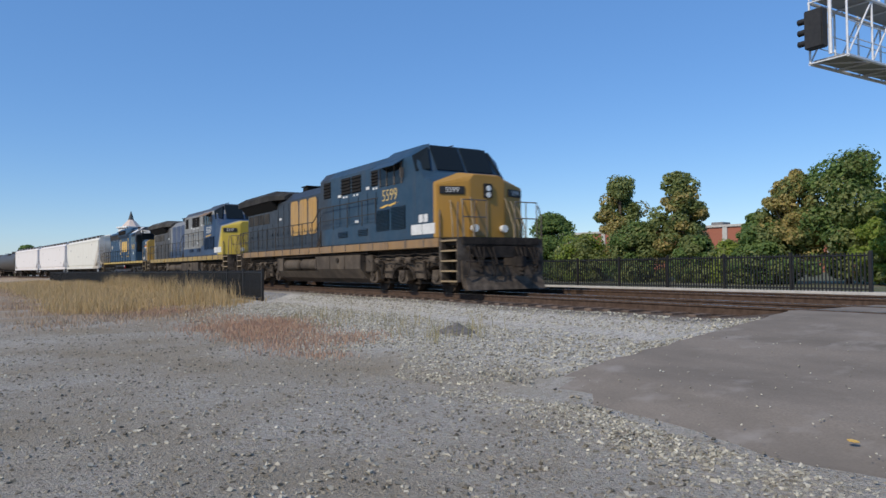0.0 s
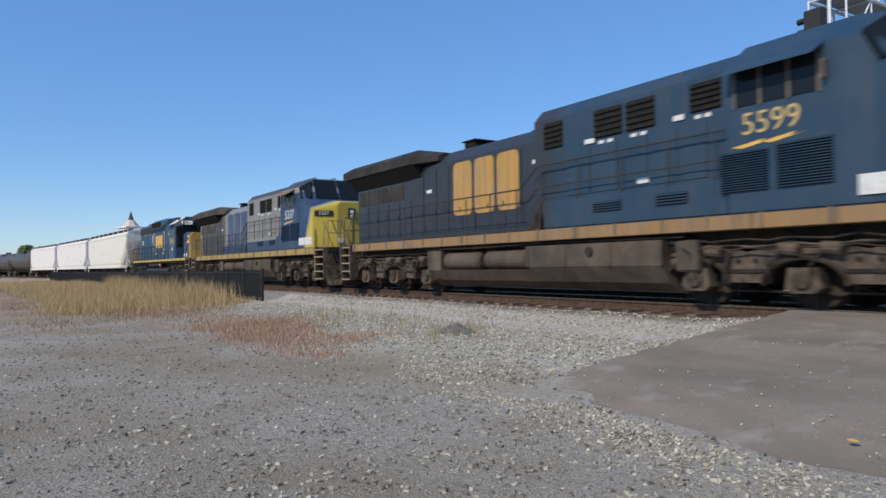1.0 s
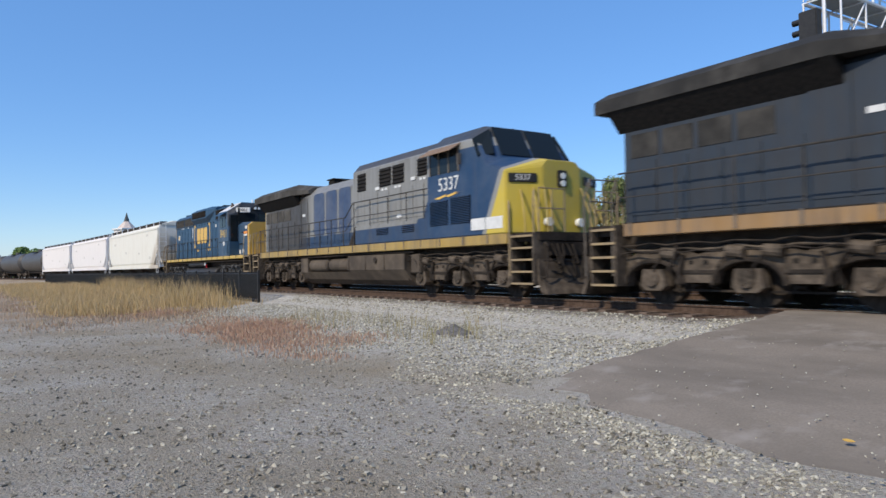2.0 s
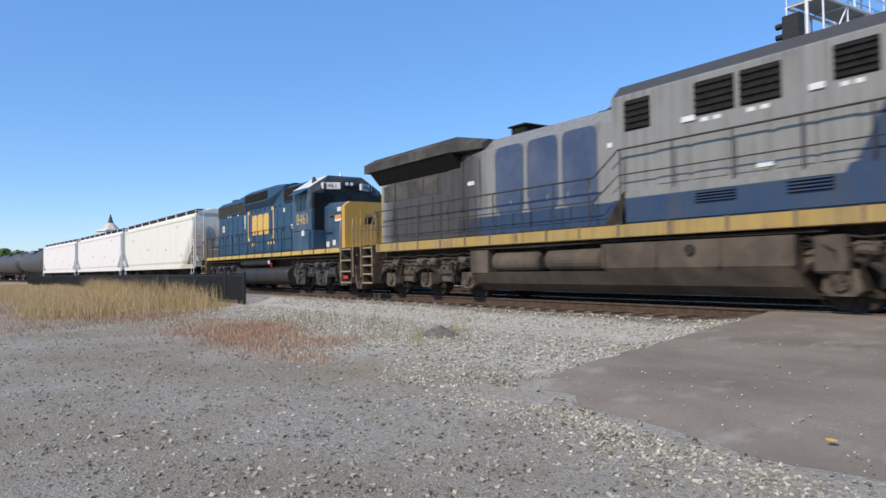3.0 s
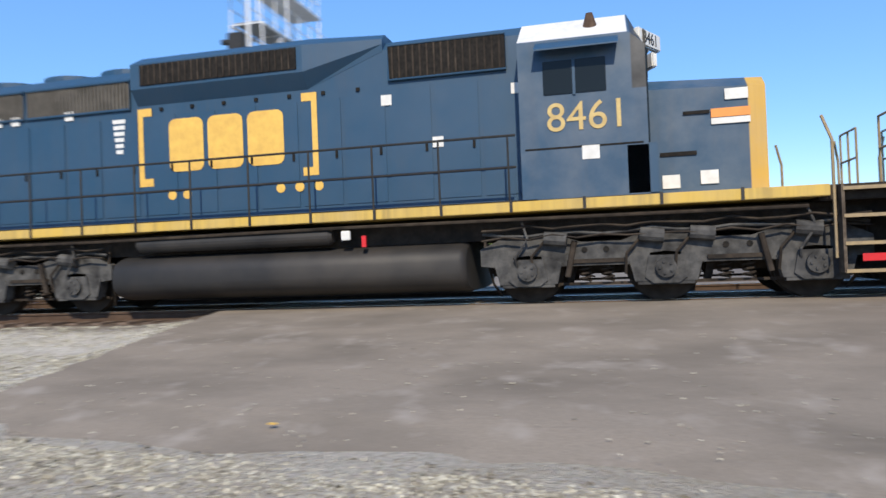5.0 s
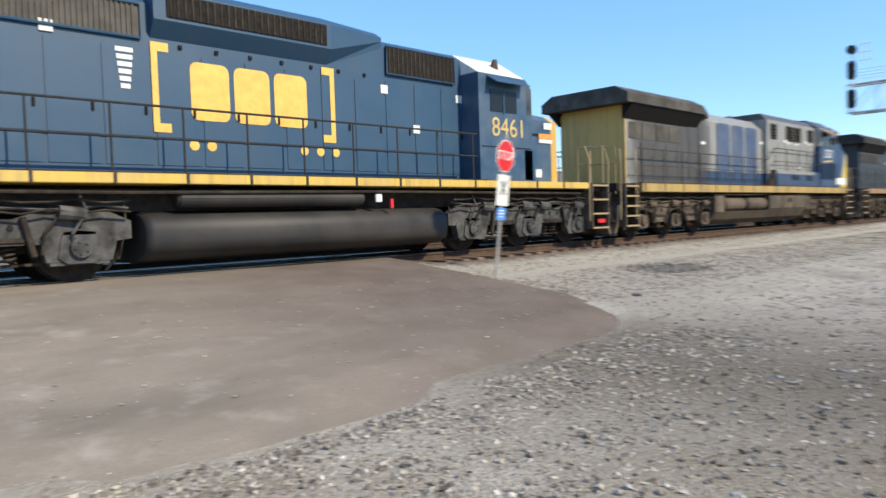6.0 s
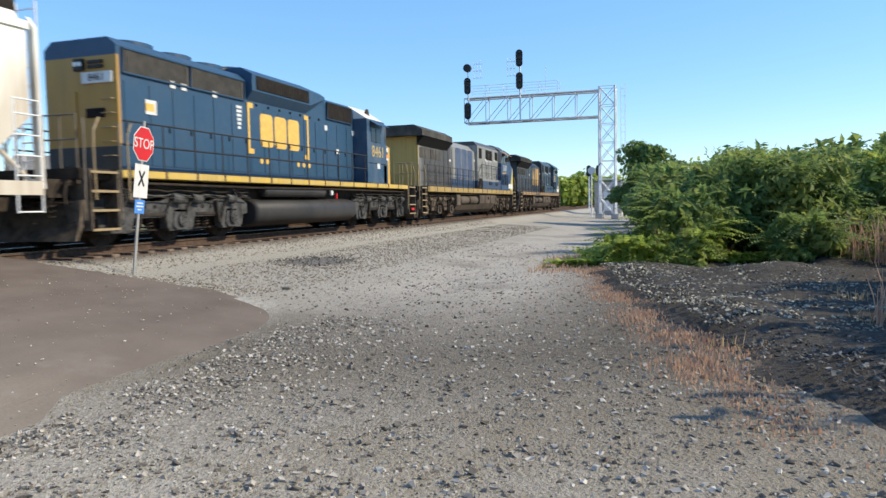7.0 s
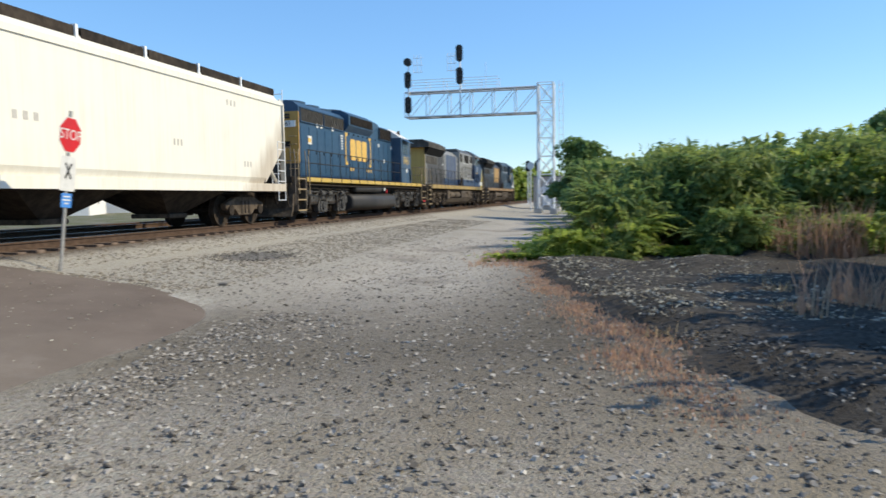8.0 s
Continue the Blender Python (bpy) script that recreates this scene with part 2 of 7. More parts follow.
def bed(y):
    """Height of the ground across the line: yard, ballast slope, track bed, far yard."""
    ys = (-400, 4.5, 9.3, 10.2, 18.3, 20.3, 400)
    zs = (-0.80, -0.80, -0.48, -0.20, -0.18, -0.22, -0.22)
    return float(np.interp(y, ys, zs))


def ground_z(x, y):
    near = max(0.0, 1 - math.hypot(x, y) / 70)
    z = bed(y + bend(x))
    if 4.0 < y < 11.2 and -9.5 < x < 12:   # shoulders laid up to the road's edges
        out = max(road_edge(max(y, 4.3), -1) - x, x - road_edge(max(y, 4.3), 1))
        top = road_z(y) - 0.03
        z = min(z, top - 0.03) if out < -0.3 else z + max(0.0, top - z) * min(1.0, max(0.0, 1 - out / 1.3))
        near *= min(1.0, max(0.25, abs(out) / 1.5))
    return z + near * (0.05 * noise.noise((x * 0.35, y * 0.35, 0)) + 0.018 * noise.noise((x * 1.7, y * 1.7, 3)))


def ground_material():
    m, N, L, b = node_mat("gravel_yard", 0.95)
    tc, sep = N.new("ShaderNodeTexCoord"), N.new("ShaderNodeSeparateXYZ")
    L.new(tc.outputs["Object"], sep.inputs[0])
    gravel = mix(N, L, noise_fac(N, L, 22, 0.35, 0.68, 6), (0.255, 0.217, 0.158), (0.455, 0.392, 0.293))
    vor = N.new("ShaderNodeTexVoronoi")
    vor.inputs["Scale"].default_value = 26
    L.new(tc.outputs["Object"], vor.inputs["Vector"])
    hs = N.new("ShaderNodeHueSaturation")
    L.new(vor.outputs["Color"], hs.inputs["Color"])
    hs.inputs["Saturation"].default_value = 0.08
    stone = mix(N, L, 0.22, gravel, hs.outputs[0])
    dust = mix(N, L, noise_fac(N, L, 0.30, 0.42, 0.66, 5), stone, (0.335, 0.284, 0.208))
    # darker, coarser grain blended in towards the eastern yard
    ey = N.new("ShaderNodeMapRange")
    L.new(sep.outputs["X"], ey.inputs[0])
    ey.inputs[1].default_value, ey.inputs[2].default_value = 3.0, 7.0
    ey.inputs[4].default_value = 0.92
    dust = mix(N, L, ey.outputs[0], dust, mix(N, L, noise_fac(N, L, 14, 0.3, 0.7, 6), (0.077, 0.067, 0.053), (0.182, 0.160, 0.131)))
    # packed pale dust on the lane that runs east along the line
    lane = []
    for lo, hi, axis in ((6.0, 12.0, "X"), (0.6, 2.6, "Y")):
        e = N.new("ShaderNodeMapRange")
        L.new(sep.outputs[axis], e.inputs[0])
        e.inputs[1].default_value, e.inputs[2].default_value = lo, hi
        lane.append(e.outputs[0])
    lane.append(noise_fac(N, L, 0.35, 0.28, 0.52, 5))
    dust = mix(N, L, both(N, L, lane), dust, mix(N, L, noise_fac(N, L, 9, 0.3, 0.7, 6), (0.37, 0.34, 0.295), (0.50, 0.465, 0.41)))
    # dead thatch on the soil at the western edge
    th = N.new("ShaderNodeMapRange")
    L.new(sep.outputs["X"], th.inputs[0])
    th.inputs[1].default_value, th.inputs[2].default_value = -20.0, -30.0
    dust = mix(N, L, both(N, L, [th.outputs[0], noise_fac(N, L, 0.6, 0.3, 0.55, 6)]), dust, mix(N, L, noise_fac(N, L, 5, 0.3, 0.7, 6), (0.30, 0.215, 0.145), (0.42, 0.33, 0.23)))
    # pale ballast on the slope to the line
    wob = N.new("ShaderNodeMath")
    wob.operation = "MULTIPLY_ADD"
    L.new(noise_fac(N, L, 0.5, 0, 1, 5), wob.inputs[0])
    wob.inputs[1].default_value = 3.4
    L.new(sep.outputs["Y"], wob.inputs[2])
    mr = N.new("ShaderNodeMapRange")
    L.new(wob.outputs[0], mr.inputs[0])
    mr.inputs[1].default_value, mr.inputs[2].default_value = 6.6, 8.4
    v2 = N.new("ShaderNodeTexVoronoi")
    v2.inputs["Scale"].default_value = 15
    L.new(tc.outputs["Object"], v2.inputs["Vector"])
    h2 = N.new("ShaderNodeHueSaturation")
    L.new(v2.outputs["Color"], h2.inputs["Color"])
    h2.inputs["Saturation"].default_value = 0.05
    bal = mix(N, L, noise_fac(N, L, 30, 0.3, 0.7, 5), (0.235, 0.203, 0.150), (0.50, 0.446, 0.338))
    bal = mix(N, L, 0.35, bal, h2.outputs[0])
    east = N.new("ShaderNodeMapRange")   # darker stone east of the crossing
    L.new(sep.outputs["X"], east.inputs[0])
    east.inputs[1].default_value, east.inputs[2].default_value = 8.5, 9.6
    bal = mix(N, L, east.outputs[0], bal, mix(N, L, noise_fac(N, L, 28, 0.35, 0.65, 5), (0.29, 0.27, 0.232), (0.46, 0.435, 0.38)))
    col = mix(N, L, mr.outputs[0], dust, bal)
    # rust and brake dust on the track bed
    mt = N.new("ShaderNodeMapRange")
    L.new(sep.outputs["Y"], mt.inputs[0])
    mt.inputs[1].default_value, mt.inputs[2].default_value = 9.9, 10.6
    col = mix(N, L, mt.outputs[0], col, mix(N, L, noise_fac(N, L, 24, 0.3, 0.7, 5), (0.105, 0.075, 0.056), (0.19, 0.145, 0.11)))
    far = N.new("ShaderNodeMapRange")
    L.new(sep.outputs["Y"], far.inputs[0])
    far.inputs[1].default_value, far.inputs[2].default_value = 20.0, 24.0
    col = mix(N, L, far.outputs[0], col, mix(N, L, noise_fac(N, L, 0.8, 0.35, 0.65, 5), (0.24, 0.22, 0.18), (0.12, 0.14, 0.055)))
    L.new(col, b.inputs["Base Color"])
    bump(N, L, b, noise_fac(N, L, 38, 0, 1, 6), 1.0, 0.05)
    return m


def axis_steps(edges):
    out = []
    for lo, hi, st in edges:
        out += list(np.arange(lo, hi, st))
    return out + [edges[-1][1]]


def build_ground():
    xs = axis_steps([(-3000, -400, 650), (-400, -60, 20), (-60, -30, 2), (-30, 30, 0.5), (30, 60, 2), (60, 400, 20), (400, 3000, 650)])
    ys = axis_steps([(-3000, -100, 580), (-100, -20, 8), (-20, 21, 0.5), (21, 60, 3), (60, 400, 20), (400, 3000, 650)])
    verts = [(x, y, ground_z(x, y)) for y in ys for x in xs]
    n = len(xs)
    faces = [(j * n + i, j * n + i + 1, (j + 1) * n + i + 1, (j + 1) * n + i) for j in range(len(ys) - 1) for i in range(n - 1)]
    me = bpy.data.meshes.new("ground")
    me.from_pydata(verts, [], faces)
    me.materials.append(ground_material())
    for p in me.polygons:
        p.use_smooth = True
    tagged(new("ground", me), "grey gravel yard with pale ballast towards the tracks", "ground", kind="structure")



# ---- asphalt crossing road ----
def asphalt_material():
    m, N, L, b = node_mat("worn_asphalt", 0.93)
    col = mix(N, L, noise_fac(N, L, 40, 0.3, 0.7, 5), (0.205, 0.175, 0.143), (0.272, 0.235, 0.195))
    col = mix(N, L, noise_fac(N, L, 0.45, 0.4, 0.7, 5, (1, 2.2, 1)), col, (0.16, 0.139, 0.115))
    col = mix(N, L, noise_fac(N, L, 1.8, 0.55, 0.75, 5), col, (0.30, 0.268, 0.234))
    tc, sep, me = N.new("ShaderNodeTexCoord"), N.new("ShaderNodeSeparateXYZ"), N.new("ShaderNodeMapRange")
    L.new(tc.outputs["Object"], sep.inputs[0])   # darker and browner over the eastern half
    L.new(sep.outputs["X"], me.inputs[0])
    me.inputs[1].default_value, me.inputs[2].default_value = 2.0, 7.0
    east_tone = mix(N, L, noise_fac(N, L, 1.1, 0.3, 0.7, 6), (0.112, 0.089, 0.075), (0.160, 0.131, 0.112))
    col = mix(N, L, me.outputs[0], col, east_tone)
    L.new(col, b.inputs["Base Color"])
    bump(N, L, b, noise_fac(N, L, 80, 0, 1, 4), 0.5, 0.008)
    return m


M_asphalt = asphalt_material()


def road_z(y):
    return float(np.interp(y, (-50, 4.3, 10.95, 18.0, 21.0, 200), (-0.80, -0.79, -0.012, -0.012, -0.20, -0.20)))


def road_edge(y, side):
    if side < 0:
        x = np.interp(y, (4.30, 4.55, 4.94, 5.10, 5.22, 5.38, 5.62, 6.0, 60), (2.2, 0.6, -1.1, -2.6, -4.2, -5.4, -6.85, -6.70, -6.65))
    else:
        x = np.interp(y, (4.30, 4.45, 4.6, 4.8, 4.95, 5.7, 6.8, 60), (2.3, 4.4, 5.5, 6.4, 8.6, 9.1, 9.2, 9.2))
    return float(x) + 0.10 * noise.noise((y * 3.1, side * 7.0, 1)) + 0.05 * noise.noise((y * 11, side, 2))


def build_road(name, y0, y1, label):
    bm, rows = B(), []
    ys = list(np.arange(y0, y1, 0.08 if y0 < 10 else 0.8)) + [y1]
    for y in ys:
        a, c = road_edge(y, -1), road_edge(y, 1)
        row = []
        for k in range(25):
            s = k / 24
            x = a + (c - a) * s
            edge = min(s, 1 - s)
            front = float(np.interp(x, (-6.85, -5.4, -4.2, -2.6, -1.1, 0.6, 2.2, 4.4, 5.5, 6.4, 8.6, 9.1), (5.62, 5.38, 5.22, 5.1, 4.94, 4.55, 4.3, 4.45, 4.6, 4.8, 4.95, 5.7)))
            z = road_z(y) - (0.075 * max(0.0, 1 - (y - front) / 0.9) if y < 10.5 else 0) + 0.012 * noise.noise((x * 0.6, y * 0.6, 5)) * min(1, edge * 8)
            row.append(bm.verts.new((x, y, z)))
        rows.append(row)
    for r, q in zip(rows, rows[1:]):
        for k in range(24):
            bm.faces.new((r[k], r[k + 1], q[k + 1], q[k]))
    ext = bmesh.ops.extrude_face_region(bm, geom=list(bm.faces))
    bmesh.ops.translate(bm, verts=[v for v in ext["geom"] if isinstance(v, bmesh.types.BMVert)], vec=(0, 0, -0.3))
    ob = part(name, bm, M_asphalt, None, label)
    tagged(ob, category="road", kind="structure")


build_ground()
build_road("road", 4.30, 11.17, "worn brown-grey asphalt ramp up to the level crossing")
build_road("road_far", 17.2, 60.0, "worn asphalt road beyond the tracks")

# ---- tracks ----
TRACKS = (12.0, 16.3)
GAUGE = 0.7525
RAIL_PROFILE = ((-0.07, -0.17), (0.07, -0.17), (0.07, -0.158), (0.012, -0.135), (0.012, -0.045), (0.036, -0.035), (0.036, -0.004), (0.030, 0), (-0.030, 0), (-0.036, -0.004), (-0.036, -0.035), (-0.012, -0.045), (-0.012, -0.135), (-0.07, -0.158))
def rail_run(xs, outline):
    """An outline carried along the line and its curve."""
    bm = B()
    rings = [[bm.verts.new((x, y - bend(x), z)) for y, z in outline] for x in xs]
    n = len(outline)
    for a, b in zip(rings, rings[1:]):
        for i in range(n):
            bm.faces.new((a[i], b[i], b[(i + 1) % n], a[(i + 1) % n]))
    bm.faces.new(rings[0])
    bm.faces.new(rings[-1][::-1])
    return bm


for yc in TRACKS:
    tr = tagged(thing("railway_track", "railway track on brown wooden ties in rusty ballast", "railway track", "tracks"), kind="structure")
    for s in (-1, 1):
        xs = [-260 + 9 * k for k in range(27)] + [500]
        bm = rail_run(xs, [(yc + s * GAUGE + a, b) for a, b in RAIL_PROFILE])
        part("rail", bm, M_rust, tr, "rusty steel rail")
        y0 = yc + s * GAUGE
        bm = rail_run(xs, [(y0 - 0.026, 0.0), (y0 + 0.026, 0.0), (y0 + 0.026, 0.003), (y0 - 0.026, 0.003)])
        part("rail_head", bm, M_railtop, tr, "polished running surface")
tie_bm = box(B(), -0.115, 0.115, -1.3, 1.3, -0.28, -0.155, 0.012)
tie_me = None
for yc in TRACKS:
    for k in range(-90, 100):
        x = k * 0.53
        if -6.9 < x < 9.4:
            continue
        if tie_me is None:
            first = part("tie", tie_bm, M_tie, tr)
            tie_me = first.data
            first.matrix_basis = pose(x, yc - bend(x), 0)
        else:
            share("tie", tie_me, tr, pose(x, yc - bend(x) + random.uniform(-.03, .03), random.uniform(-.006, .004), 0, 0, random.uniform(-1, 1)))
# crossing panels between and beside the rails
for yc in TRACKS:
    for y0, y1 in ((yc - 0.66, yc + 0.66), (yc + 0.82, yc + 1.5)):
        ob = part("crossing_panel", box(B(), -6.6, 9.2, y0, y1, -0.16, -0.012, 0.01), M_asphalt, None, "asphalt infill panel between the rails")
        tagged(ob, category="crossing panel", kind="structure")


# ---- vegetation helpers ----
def leaf_mesh(name, pts, normals, size, mat, rng, long=1.6, droop=0.0):
    """Many small bent leaves, each a loose piece."""
    n = len(pts)
    nrm = normals + rng.normal(0, 0.55, (n, 3))
    nrm /= np.linalg.norm(nrm, axis=1)[:, None]
    a = np.cross(nrm, rng.normal(0, 1, (n, 3)))
    a /= np.linalg.norm(a, axis=1)[:, None]
    b = np.cross(nrm, a)
    a[:, 2] -= droop
    s = (size * rng.uniform(0.6, 1.4, n))[:, None]
    v = np.stack([pts - a * s * long / 2, pts + b * s / 2 + nrm * s * 0.12, pts + a * s * long / 2, pts - b * s / 2 + nrm * s * 0.12], 1).reshape(-1, 3)
    me = bpy.data.meshes.new(name)
    me.from_pydata(v.tolist(), [], np.arange(4 * n).reshape(n, 4).tolist())
    me.materials.append(mat)
    return me


def clump_points(rng, clumps, per):
    """Points scattered on and in uneven clumps (x, y, z, rx, ry, rz) with outward normals."""
    P, Q = [], []
    for cx, cy, cz, rx, ry, rz in clumps:
        d = rng.normal(0, 1, (per, 3))
        d /= np.linalg.norm(d, axis=1)[:, None]
        r = rng.uniform(0.55, 1.08, (per, 1)) ** 0.7
        P.append(np.array([cx, cy, cz]) + d * r * [rx, ry, rz])
        Q.append(d * [1, 1, 1.3] + [0, 0, 0.35])
    return np.concatenate(P), np.concatenate(Q)


M_leaf_dark = island_mat("dark_green_leaves", [(0.105, 0.175, 0.059), (0.168, 0.259, 0.084), (0.259, 0.350, 0.105), (0.126, 0.203, 0.073)], 0.6, 0.5)
M_leaf_mid = island_mat("mid_green_leaves", [(0.130, 0.190, 0.058), (0.225, 0.290, 0.086), (0.330, 0.385, 0.115), (0.160, 0.215, 0.070)], 0.55, 0.5)
M_leaf_lime = island_mat("lime_green_leaves", [(0.24, 0.33, 0.06), (0.34, 0.43, 0.09), (0.42, 0.48, 0.12), (0.18, 0.27, 0.05)], 0.5, 0.6)
M_leaf_autumn = island_mat("yellowing_leaves", [(0.28, 0.25, 0.09), (0.52, 0.42, 0.17), (0.60, 0.48, 0.20), (0.26, 0.27, 0.09), (0.44, 0.37, 0.14)], 0.6, 0.45)
M_leaf_olive = island_mat("olive_green_leaves", [(0.16, 0.21, 0.08), (0.26, 0.31, 0.12), (0.36, 0.39, 0.15), (0.20, 0.25, 0.09)], 0.6, 0.5)


def crown(name, rng, w, h, base, n_cl, per, size, mat, parent, label=""):
    """A crown of uneven clumps, wider below the middle, with gaps."""
    cl = []
    for k in range(n_cl):
        a, t = rng.uniform(0, 2 * math.pi), rng.uniform(0, 1)
        wide = w * 0.5 * math.sin(math.pi * (0.26 + 0.66 * t)) ** 0.7
        r = wide * math.sqrt(rng.uniform(0.05, 1.0)) * 0.85
        s = rng.uniform(0.09, 0.19) * w
        cl.append((r * math.cos(a), r * math.sin(a), base + (h - base) * t * 0.92 + 0.04 * h, s, s, s * rng.uniform(0.6, 0.95)))
    P, Q = clump_points(rng, cl, per)
    me = leaf_mesh(name, P, Q, size, mat, rng)
    return share(name, me, parent, None, label), cl


def tree(x, y, h, w, mats, seed, label, base=0.15, n_cl=26, per=150, size=0.22, group="trees"):
    rng = np.random.default_rng(seed)
    z0 = ground_z(x, y)
    t = thing("tree", label, "tree", group, pose(x, y, z0 - 0.05, 0, 0, rng.uniform(0, 360)))
    bm = B()
    cyl(bm, (0, 0, 0), (0.05 * h * rng.uniform(-.5, .5), 0.03 * h, h * 0.45), 0.030 * h, 9, 0.018 * h)
    part("trunk", bm, M_bark, t, "grey-brown bark trunk")
    all_cl = []
    for k, m in enumerate(mats):
        ob, cl = crown("crown", rng, w, h, h * base, n_cl // len(mats), per, size, m, t)
        all_cl += cl
    bm = B()
    for c in all_cl[::3]:
        cyl(bm, (0, 0, h * 0.22 + 0.25 * c[2]), (c[0], c[1], c[2]), 0.010 * h, 5, 0.004 * h)
    part("limb", bm, M_bark, t)
    return t


# ---- train ----
def loft(bm, sections):
    """Closed skin through outlines (x, [(y, z), ...]) of equal count."""
    rings = [[bm.verts.new((x, y, z)) for y, z in pts] for x, pts in sections]
    n = len(rings[0])
    bm.faces.new(rings[0])
    bm.faces.new(rings[-1][::-1])
    for a, b in zip(rings, rings[1:]):
        for i in range(n):
            bm.faces.new((a[i], b[i], b[(i + 1) % n], a[(i + 1) % n]))
    return bm


def hood_sec(w, z0, zs, zt, wr):
    return [(-w, z0), (-w, zs), (-wr, zt), (wr, zt), (w, zs), (w, z0)]


def wheelset_mesh(r):
    bm = B()
    cyl(bm, (0, -0.9, 0), (0, 0.9, 0), 0.085, 10)
    for s in (-1, 1):
        cyl(bm, (0, s * 0.70, 0), (0, s * 0.83, 0), r, 28)
        cyl(bm, (0, s * 0.675, 0), (0, s * 0.70, 0), r + 0.028, 28)
        cyl(bm, (0, s * 0.83, 0), (0, s * 0.845, 0), r * 0.45, 14)
        cyl(bm, (0, s * 0.84, 0), (0, s * 0.99, 0), 0.15, 12)
        for k in range(6):
            a = k * math.pi / 3
            cyl(bm, (r * .68 * math.cos(a), s * 0.83, r * .68 * math.sin(a)), (r * .68 * math.cos(a), s * 0.838, r * .68 * math.sin(a)), 0.06, 8)
    bmesh.ops.recalc_face_normals(bm, faces=bm.faces)
    me = bpy.data.meshes.new("wheelset")
    bm.to_mesh(me)
    bm.free()
    me.materials.append(M_wheel)
    return me


WHEEL_BIG, WHEEL_SMALL = wheelset_mesh(0.53), wheelset_mesh(0.46)
WHEELS = []


def wheelset(parent, x, big=True):
    r = 0.53 if big else 0.46
    ob = share("wheelset", WHEEL_BIG if big else WHEEL_SMALL, parent, pose(x, 0, r), "dusty steel wheels on an axle")
    WHEELS.append((ob, x, r))


def arch_line(xc, centres, half, low, high):
    """The lower edge of a side frame from right to left: an arch over each axle."""
    pts = []
    for c in sorted(centres, reverse=True):
        for q in range(7):
            a = math.pi * q / 6
            pts.append((xc + c + half * math.cos(a), low + (high - low) * math.sin(a) ** .8))
    return pts


